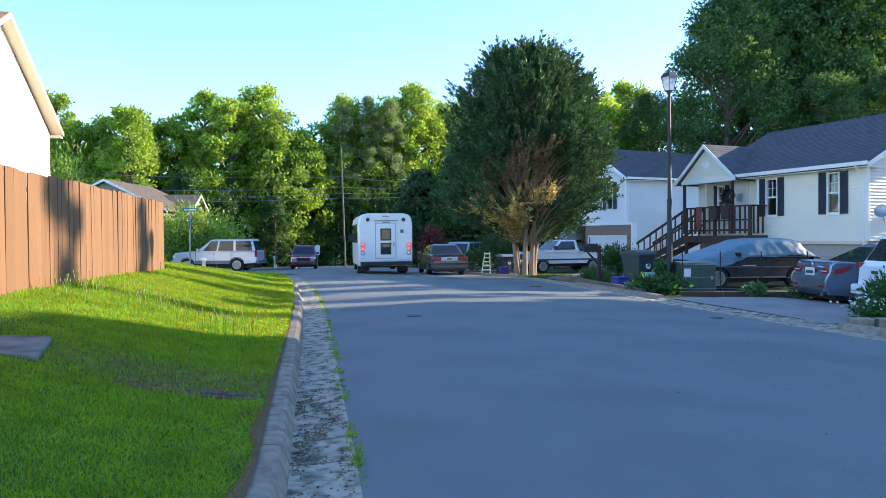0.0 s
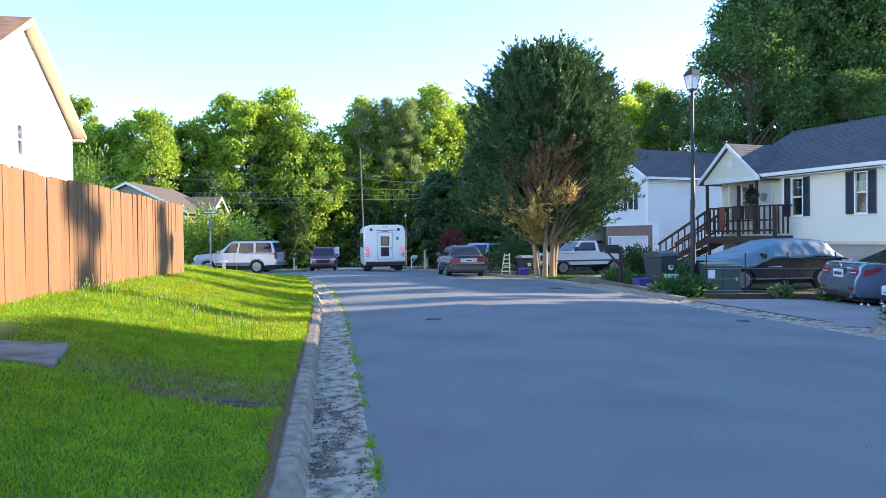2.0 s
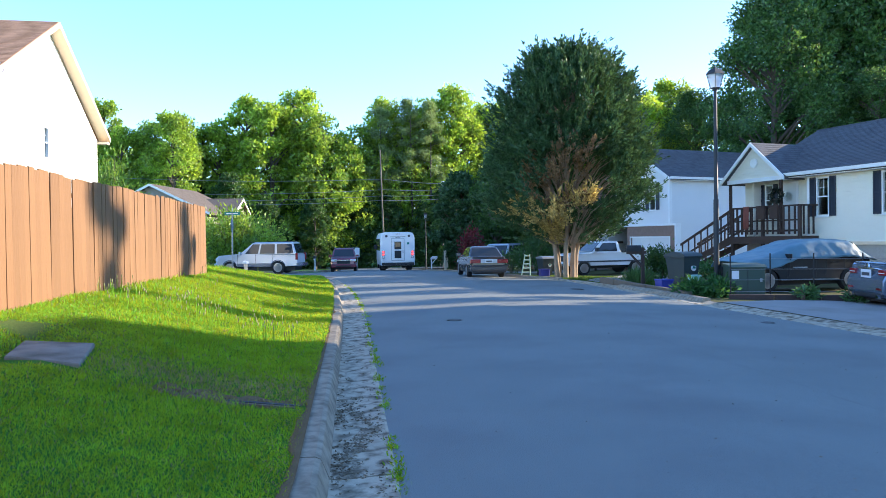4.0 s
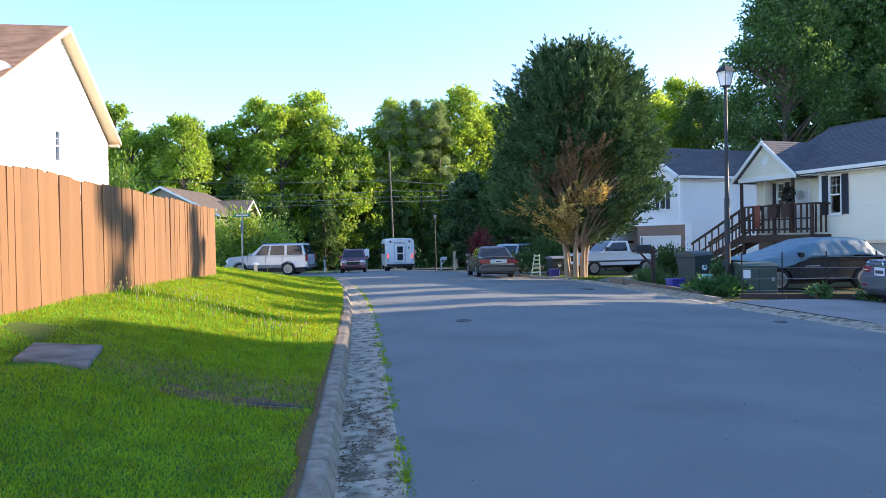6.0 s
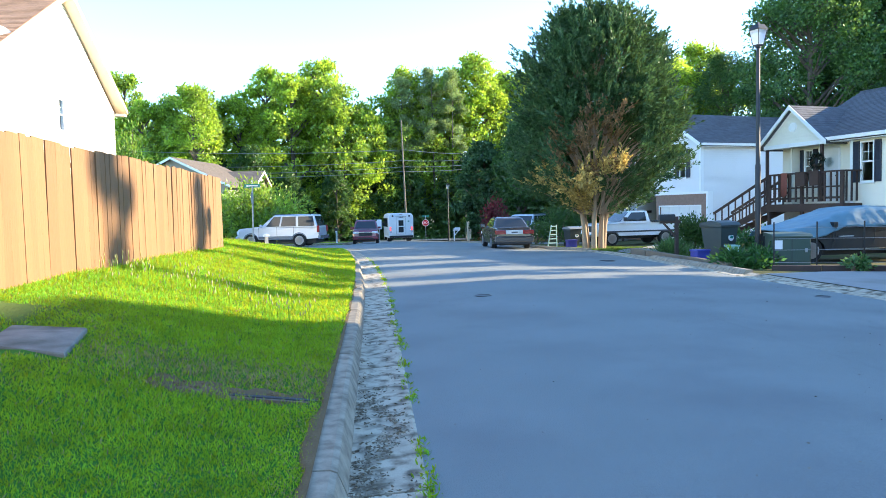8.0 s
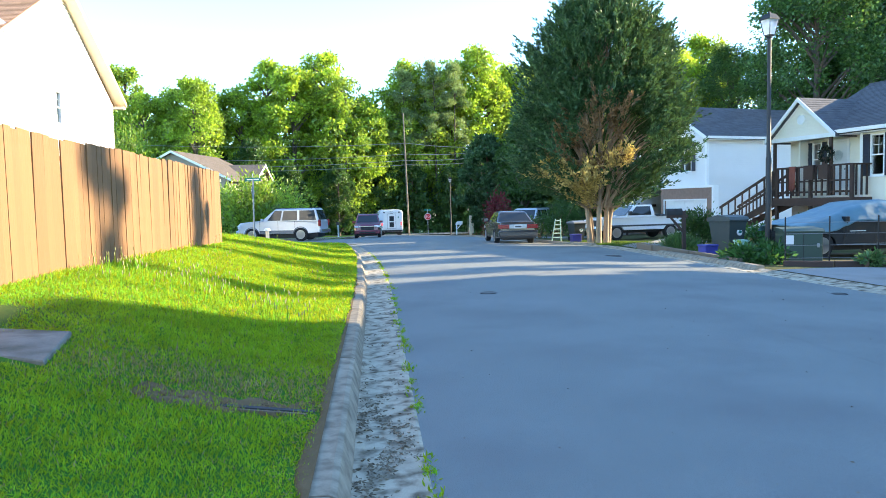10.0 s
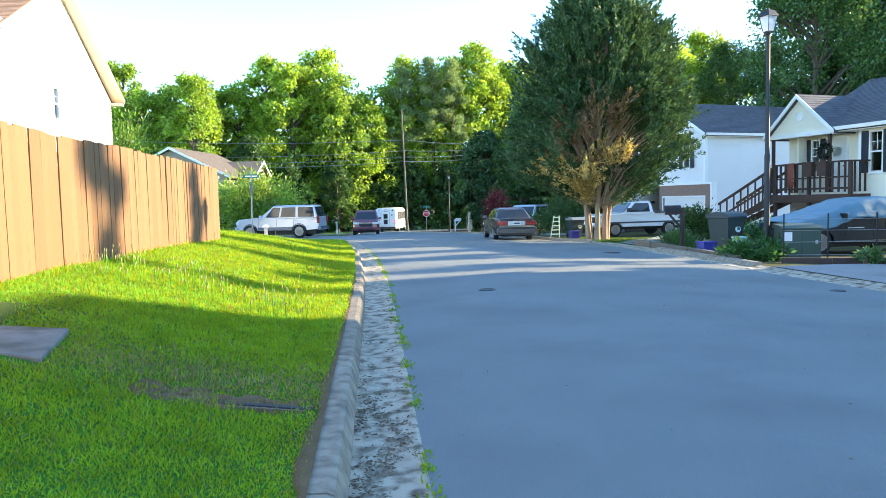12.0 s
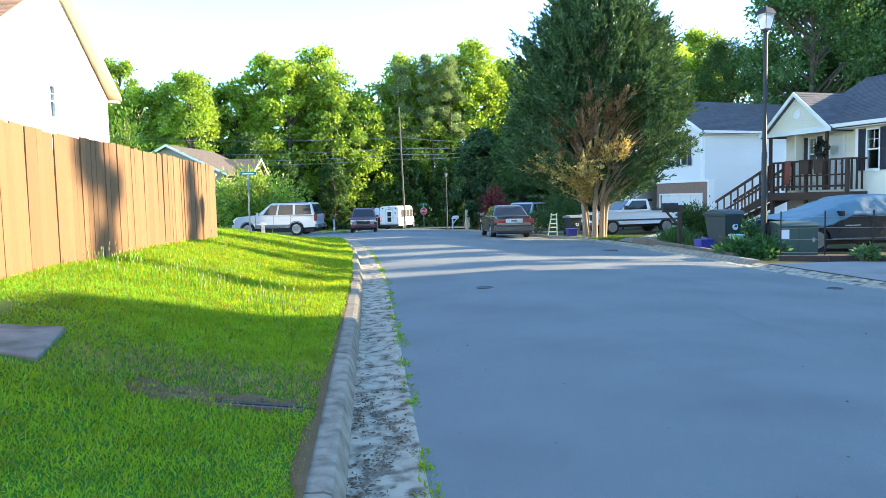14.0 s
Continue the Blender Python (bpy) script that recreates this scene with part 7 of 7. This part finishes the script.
def porch_things():
    d = Vector((-0.263, 0.965, 0)).normalized()
    fr = frame_of(Vector((18.33, 21.8, 0)) + d * 9.4, (-d.x, -d.y))
    w = thing("wreath", fr @ pose(9.4 - 5.72, -0.52, 3.05), "dark leafy wreath hung on the porch post", "wreath")
    rng = np.random.default_rng(81)
    n = 700
    a = rng.uniform(0, 6.28, n)
    P = np.stack([0.24 * np.cos(a), np.zeros(n), 0.24 * np.sin(a)], 1) + rng.normal(scale=0.035, size=(n, 3))
    part("ring", Mesh().tube([(0.24 * math.cos(k * 0.3927), 0, 0.24 * math.sin(k * 0.3927)) for k in range(17)], 0.035, 6), BARK, w)
    part("leaves", leaf_data("leaves", P, rng.normal(size=(n, 3)), 0.11, 0.05, WREATH, 82), WREATH, w)
    part("bow", Mesh().prism([(-0.12, -0.1), (0.12, -0.1), (0.1, -0.45), (-0.1, -0.45)], -0.05, -0.02, "y"), DECK, w)
    for u in (5.9, 5.25):
        b = thing("flower_box", fr @ pose(9.4 - u, -1.12, 2.10), "dark planter box hooked on the deck rail", "planter", group="planters on the deck rail")
        part("box", Mesh().box(-0.20, 0.20, -0.06, 0.06, 0.0, 0.52, b=0.01), DECK, b)
        part("rim", Mesh().box(-0.22, 0.22, -0.07, 0.07, 0.50, 0.55), DECK, b)
    cl = thing("rail_cloth", fr @ pose(9.4 - 6.75, -1.10, 1.72), "faded red-brown cloth hung over the deck rail", "cloth")
    m = Mesh()
    for i in range(13):
        x = -0.16 + 0.32 * i / 12
        y = 0.012 * math.sin(i * 1.4)
        m.v += [(x, y - 0.01, 0.05 * math.sin(i * 0.8)), (x, y * 0.5 - 0.005, 0.5), (x, 0.0, 0.93), (x, 0.06, 0.935)]
    m.f = [(4 * i + k, 4 * i + k + 1, 4 * i + k + 5, 4 * i + k + 4) for i in range(12) for k in range(3)]
    part("cloth", m, RUST_CLOTH, cl, smooth=50).modifiers.new("thickness", "SOLIDIFY").thickness = 0.006
    ds = thing("satellite_dish", fr @ pose(10.05, -0.15, 2.2) @ Matrix.Scale(0.75, 4), "grey satellite dish on a short mast by the house corner", "satellite dish")
    part("reflector", Mesh().lathe([(0.0, 0.0), (0.12, 0.01), (0.24, 0.045), (0.31, 0.09), (0.30, 0.095), (0.22, 0.055), (0.1, 0.02), (0.0, 0.012)], seg=28), STEEL, ds, m=Euler((radians(70), 0, radians(20))).to_matrix().to_4x4(), smooth=50)
    part("mast", Mesh().tube([(0.0, 0.1, -0.05), (0.0, 0.12, -0.35), (0.0, 0.2, -0.5)], 0.02, 8), STEEL, ds)


porch_things()


# ---------------------------------------------------------------- the near lawn: slab, worn patch, grass, seed heads
def lawn_slab():
    v = thing("concrete_slab", Matrix(), "flat weathered concrete slab set in the lawn", "slab")
    plan = [(-2.92, 6.00), (-2.29, 5.88), (-2.50, 6.76), (-3.21, 6.96)]
    m = Mesh()
    m.v = [(x, y, ground_z(x, y) + h) for h in (-0.12, 0.022, 0.035) for x, y in plan]
    m.v[8:] = [(x * 0.97 - 0.081, y * 0.97 + 0.187, z) for x, y, z in m.v[8:]]
    m.f = [(3, 2, 1, 0), (8, 9, 10, 11)] + [(a + i, a + (i + 1) % 4, a + 4 + (i + 1) % 4, a + 4 + i) for a in (0, 4) for i in range(4)]
    part("slab", m, SLAB, v)


lawn_slab()
patch = []
for i in range(11):
    yy = 5.60 + 0.36 * i / 10
    row = []
    for k in range(21):
        x = -0.46 - 1.28 * k / 20
        rim = 0 < k < 20 and 0 < i < 10
        y2 = yy + 0.05 * math.sin(k * 1.1) + 0.03 * math.sin(k * 2.7)
        row.append((x, y2, ground_z(x, y2) + (0.012 + 0.024 * noise.noise((k * 0.9, i * 1.1, 5)) if rim else -0.05)))
    patch.append(row)
strip(patch, BARE, "worn_patch", label="worn bare patch of brown soil in the lawn", category="soil")
edge_strip = []
for i in range(60):
    yy = 1.5 + i * 0.22
    xl = edge(LEFT_X, yy) - 0.16
    wd = 0.10 + 0.035 * math.sin(i * 0.9) + 0.02 * math.sin(i * 2.3) - 0.10 * smooth01(6, 14, yy)
    edge_strip.append([(xl + 0.02 - wd * k / 3, yy, ground_z(xl + 0.02 - wd * k / 3, yy) + 0.022 - (0.04 if k == 3 else 0)) for k in range(4)])
strip(edge_strip, BARE, "bare_verge", label="strip of bare dry soil along the kerb", category="soil")
lid = thing("broken_edging", Matrix(), "thin broken strip of pale edging in the worn patch", "edging")
part("strip", Mesh().box(-0.34, 0.34, -0.009, 0.009, -0.01, 0.012, b=0.004), RAILTIE, lid, m=pose(-0.90, 5.66, ground_z(-0.90, 5.66) + 0.012, 0, 6, -2))
part("gap", Mesh().box(-0.42, 0.38, -0.022, 0.022, -0.03, 0.020), DARK_IN, lid, m=pose(-0.90, 5.72, ground_z(-0.90, 5.72) + 0.004, 0, 6, -2))
rnd = random.Random(12)
for k in range(26):
    x, y = rnd.uniform(-1.66, -0.5), rnd.gauss(5.80, 0.07)
    w = rnd.uniform(0.008, 0.022)
    part("clod", Mesh().box(-w, w, -w * 0.6, w * 0.6, -0.01, w * 0.7, b=w * 0.2), BARE, lid, m=pose(x, y, ground_z(x, y) + 0.012, rnd.uniform(-20, 20), rnd.uniform(-20, 20), rnd.uniform(0, 180)))


from mathutils.bvhtree import BVHTree


def height_of(x, y):
    """Vectorised ground height of the left lawn."""
    return np.array([ground_z(a, b) + 0.02 * noise.noise((a * 1.3, b * 1.3, 3)) for a, b in zip(x, y)])


def grass():
    rng = np.random.default_rng(90)
    n = 520000
    # more blades near the viewer
    t = rng.uniform(0, 1, n)
    y = 2.2 + 31 * t ** 2.3
    xl = np.interp(y, [a for a, _ in LEFT_X], [b for _, b in LEFT_X])
    width = np.where(y < 17.3, 4.3, 12.0)
    d = 0.18 + width * rng.uniform(0, 1, n) ** np.where(y < 17.3, 1.0, 1.4)
    x = xl - d
    worn = 1.05 * np.exp(-(((x + 1.08) / 0.62) ** 4 + ((y - 5.77) / 0.22) ** 4)) * (0.85 + 0.3 * np.sin(x * 9 + y * 7)) + 0.45 * np.exp(-(((x + 1.2) / 1.1) ** 4 + ((y - 6.3) / 0.55) ** 4))
    verge = np.clip(1 - (d - 0.18) / 0.20, 0, 1) * np.clip(1.4 - y / 9, 0, 1)
    onslab = (y > 5.78) & (y < 6.74) & (x < -2.2 - 0.25 * (y - 5.6)) & (x > -2.85 - 0.28 * (y - 5.6))
    keep = (rng.uniform(0, 1, n) > 0.62 * worn) & (rng.uniform(0, 1, n) > 0.3 * verge) & ~onslab
    # outside the corner's kerb
    keep &= ~((y > 29.3) & (x > -6.4) & (((x + 6.45) / 4.4) ** 2 + ((y - 29.5) / 3.4) ** 2 > 1)) & (y < 33.0)
    x, y = x[keep], y[keep]
    n = len(x)
    far = np.clip((y - 3) / 16, 0, 1)
    tall = 0.5 + 0.5 * np.sin(x * 1.7 + np.sin(y * 0.9) * 2) * np.sin(y * 1.3 + 1)
    L = rng.uniform(0.016, 0.038, n) * (1 + 2.0 * far) * (0.8 + 0.5 * tall)
    L = np.where(x < np.interp(y, [a for a, _ in LEFT_X], [b for _, b in LEFT_X]) - 3.3, L * 1.6, L)
    W = rng.uniform(0.0030, 0.0058, n) * (1 + 3.0 * far)
    lawn = bpy.data.objects["ground"].data
    tree = BVHTree.FromPolygons([v.co.copy() for v in lawn.vertices], [tuple(p.vertices) for p in lawn.polygons])
    zs = []
    for a, b in zip(x, y):
        hit = tree.ray_cast(Vector((a, b, 20)), Vector((0, 0, -1)))[0]
        zs.append(hit.z if hit else ground_z(a, b))
    P = np.stack([x, y, np.array(zs) - 0.005], 1)
    D = rng.normal(scale=0.55, size=(n, 3)) * np.array([1, 1, 0.2]) + np.array([0, 0, 0.8])
    dry = rng.uniform(0, 1, n) < 0.04 + 0.62 * np.exp(-(((x + 1.2) / 1.3) ** 2 + ((y - 6.25) / 0.5) ** 2))
    ob = part("lawn_grass", leaf_data("lawn_grass", P[~dry], D[~dry], L[~dry], W[~dry], GRASS, 91), GRASS)
    tagged(ob, "mown bright green grass with taller tufts by the fence", "grass", kind="stuff")
    ob = part("dry_grass", leaf_data("dry_grass", P[dry], D[dry], L[dry], W[dry], STRAW, 92), STRAW)
    tagged(ob, "scattered dry straw-coloured grass blades in the lawn", "grass", kind="stuff")
    # yards on the other side and beyond the side street
    n = 26000
    y = rng.uniform(18, 34, n)
    xr = np.interp(y, [a for a, _ in RIGHT_X], [b for _, b in RIGHT_X])
    x = xr + 0.25 + 5.5 * rng.uniform(0, 1, n) ** 1.3
    P = np.stack([x, y, height_of(x, y) - 0.01], 1)
    P[:, 2] -= np.where((P[:, 1] < 22.6) & (P[:, 0] > 10.2), 0.2, 0.0)
    P[: n // 3, 0] = rng.uniform(-14, -3.9, n // 3)
    P[: n // 3, 1] = rng.uniform(47.2, 58, n // 3)
    P[: n // 3, 2] = height_of(P[: n // 3, 0], P[: n // 3, 1])
    ob = part("yard_grass", leaf_data("yard_grass", P, rng.normal(scale=0.5, size=(n, 3)) + np.array([0, 0, 0.9]), rng.uniform(0.05, 0.10, n), rng.uniform(0.018, 0.035, n), LEAF_YARD, 93), LEAF_YARD)
    tagged(ob, "short uneven grass of the yards across the street", "grass", kind="stuff")


grass()


def seed_heads():
    rng = np.random.default_rng(95)
    st, hd = Mesh(), Mesh()
    for i in range(210):
        if i % 3 == 0:
            y = rng.uniform(9, 20)
            x = edge(LEFT_X, y) - rng.uniform(0.6, 3.5)
        else:
            x = -3.75 + 2.9 * rng.uniform(0, 1)
            y = rng.normal(9.6 - 0.35 * (x + 2.2), 0.42)
        z = ground_z(x, y)
        h = rng.uniform(0.14, 0.30)
        dx, dy = rng.uniform(-0.03, 0.03, 2)
        st.tube([(x, y, z), (x + dx, y + dy, z + h)], 0.003, 3)
        hd.lathe([(0.0, -0.028), (0.005, -0.018), (0.0075, 0.0), (0.005, 0.018), (0.0, 0.028)], seg=6, m=pose(x + dx, y + dy, z + h))
    tagged(part("flower_stalks", st, GRASS), "thin stalks of weeds gone to seed in the lawn", "weeds", kind="stuff")
    tagged(part("seed_heads", hd, FLUFF), "pale seed heads standing above the grass", "weeds", kind="stuff")


seed_heads()


def gutter_weeds():
    rng = np.random.default_rng(97)
    P, D, L = [], [], []
    for i in range(120):
        y = 3.2 + 22 * rng.uniform(0, 1) ** 1.3
        if math.sin(y * 3.1) + math.sin(y * 7.7) < -0.5 and y < 9:
            continue
        x = edge(LEFT_X, y) + 0.46 + rng.normal(scale=0.02)
        k = int(rng.integers(10, 34))
        P.append(np.stack([rng.normal(x, 0.022, k), rng.normal(y, 0.07, k), np.full(k, road_z(y) + 0.012)], 1))
        D.append(rng.normal(scale=0.7, size=(k, 3)) * np.array([1, 1, 0.3]) + np.array([0, 0, 0.6]))
        L.append(rng.uniform(0.018, 0.05, k))
    P, D, L = np.concatenate(P), np.concatenate(D), np.concatenate(L)
    tagged(part("gutter_weeds", leaf_data("gutter_weeds", P, D, L, L * 0.28, GRASS, 98), GRASS), "small weeds growing along the joint of gutter and asphalt", "weeds", kind="stuff")
    # dark leaf litter and grit lying in the gutter
    n = 3600
    y = np.where(rng.uniform(0, 1, n) < 0.72, rng.normal(5.35, 0.75, n), rng.uniform(2.5, 12, n))
    f = rng.uniform(0, 1, n) ** 1.6
    band = np.array([noise.noise((a * 1.6, b * 1.7, 8)) + 0.8 * noise.noise((a * 9, b * 5, 2)) + 0.5 * noise.noise((a * 31, b * 17, 5)) > 0.05 for a, b in zip(y, f)])
    y, f = y[band], f[band]
    n = len(y)
    x = np.interp(y, [a for a, _ in LEFT_X], [b for _, b in LEFT_X]) + 0.045 + 0.38 * f
    P = np.stack([x, y, 0.006 + 0.016 * f + rng.uniform(0, 0.004, n)], 1)
    D = rng.normal(size=(n, 3)) * np.array([1, 0.5, 0.06])
    tagged(part("leaf_litter", leaf_data("leaf_litter", P, D, rng.uniform(0.008, 0.04, n), rng.uniform(0.005, 0.018, n), LITTER, 99), LITTER), "dark leaf litter and grit lying in the gutter", "litter", kind="stuff")
    n = 1500
    y = rng.uniform(2.2, 9.5, n)
    x = np.interp(y, [a for a, _ in LEFT_X], [b for _, b in LEFT_X]) - 0.2 - np.abs(rng.normal(0, 0.07, n))
    P = np.stack([x, y, height_of(x, y) + 0.02], 1)
    tagged(part("dry_leaves", leaf_data("dry_leaves", P, rng.normal(size=(n, 3)) * np.array([1, 1, 0.15]), rng.uniform(0.01, 0.028, n), rng.uniform(0.004, 0.009, n), STRAW, 100), STRAW), "dry brown leaf bits along the kerb", "litter", kind="stuff")
    # grit on the asphalt
    n = 380
    P = np.stack([rng.uniform(0.4, 7.5, n), 2.5 + 14 * rng.uniform(0, 1, n) ** 1.5, np.zeros(n)], 1)
    for i in range(n):
        xl, xr = edge(LEFT_X, P[i, 1]) + 0.44, edge(RIGHT_X, P[i, 1]) - 0.40
        k = (P[i, 0] - xl) / (xr - xl) * 8
        P[i, 2] = road_z(P[i, 1]) + 0.014 - 0.12 * smooth01(2, 8, k) + 0.05 * (1 - (k / 4 - 1) ** 2)
    tagged(part("road_grit", leaf_data("road_grit", P, rng.normal(size=(n, 3)) * np.array([1, 1, 0.1]), rng.uniform(0.008, 0.03, n), rng.uniform(0.006, 0.018, n), LITTER, 101), LITTER), "scattered grit and dark specks on the asphalt", "grit", kind="stuff")


LITTER = mat("leaf_litter", (0.20, 0.165, 0.115), 0.95, vary=0.3, island=0.4)
gutter_weeds()


def road_z_at(x, y):
    xl, xr = edge(LEFT_X, y) + 0.44, edge(RIGHT_X, y) - 0.40
    k = (x - xl) / (xr - xl) * 8
    return road_z(y) + 0.012 - 0.12 * smooth01(2, 8, k) + 0.05 * (1 - (k / 4 - 1) ** 2)


for x, y, r in ((1.50, 12.5, 0.14), (7.1, 12.0, 0.12), (6.3, 21.4, 0.25)):
    c = thing("valve_cover", pose(x, y, road_z_at(x, y) + 0.003), "dark iron valve cover set in the asphalt", "manhole cover", group="covers in the street")
    part("rim", Mesh().lathe([(r, -0.02), (r, 0.005), (r * 0.84, 0.006), (r * 0.84, -0.02)], seg=20), IRON, c)
    part("lid", Mesh().lathe([(r * 0.82, -0.02), (r * 0.82, 0.002), (0.0, 0.003)], seg=20), IRON, c)


def cracks():
    """Thin sealed cracks across the asphalt."""
    rnd = random.Random(8)
    for (x0, y0), (x1, y1) in (((4.05, 13.0), (4.13, 8.6)), ((4.14, 8.5), (4.26, 5.0)), ((5.3, 9.0), (6.4, 8.3))):
        c = thing("road_crack", Matrix(), "thin dark crack in the asphalt", "crack", kind="stuff")
        m = Mesh()
        n = 26
        off = 0.0
        for i in range(n + 1):
            f = i / n
            off = off * 0.8 + rnd.uniform(-0.02, 0.02)
            x, y = x0 + (x1 - x0) * f + off, y0 + (y1 - y0) * f + off * 0.4
            w = 0.0035 * (0.3 + rnd.random())
            m.v += [(x - w, y - w, road_z_at(x, y) + 0.003), (x + w, y + w, road_z_at(x, y) + 0.003)]
        m.f = [(2 * i, 2 * i + 2, 2 * i + 3, 2 * i + 1) for i in range(n)]
        part("crack", m, INK, c)


cracks()


# ---------------------------------------------------------------- movement
def motions():
    rows = [(0, 2.38, 31.6, 91.5), (0.5, 2.2, 34.1, 91.5), (1.0, 2.06, 36.6, 91.5), (1.5, 1.95, 39.1, 91.5), (2.0, 1.93, 41.6, 92), (2.5, 1.92, 44.0, 92), (3.0, 1.90, 46.3, 92.5), (4.2, 1.78, 51.0, 93), (5.5, 1.6, 56.5, 93.5),
            (6.0, 1.5, 59.6, 94), (6.5, 1.4, 62.6, 94.5), (7.0, 1.15, 65.0, 95), (7.5, 0.85, 67.2, 95.5), (8.0, 0.6, 69.3, 96), (9.2, -0.1, 74.0, 96), (10.5, -0.75, 79.0, 92), (11.0, -0.85, 80.5, 88), (11.5, -0.98, 81.6, 83), (12.0, -1.12, 82.4, 78), (12.5, -1.25, 83.2, 75), (13.0, -0.95, 84.0, 74), (13.5, -0.62, 84.7, 72.5), (14.0, -0.42, 85.3, 71)]
    walk(BUS, [(t, pose(x, y, road_z(y) - 0.02, 0, 0, a)) for t, x, y, a in rows])


motions()
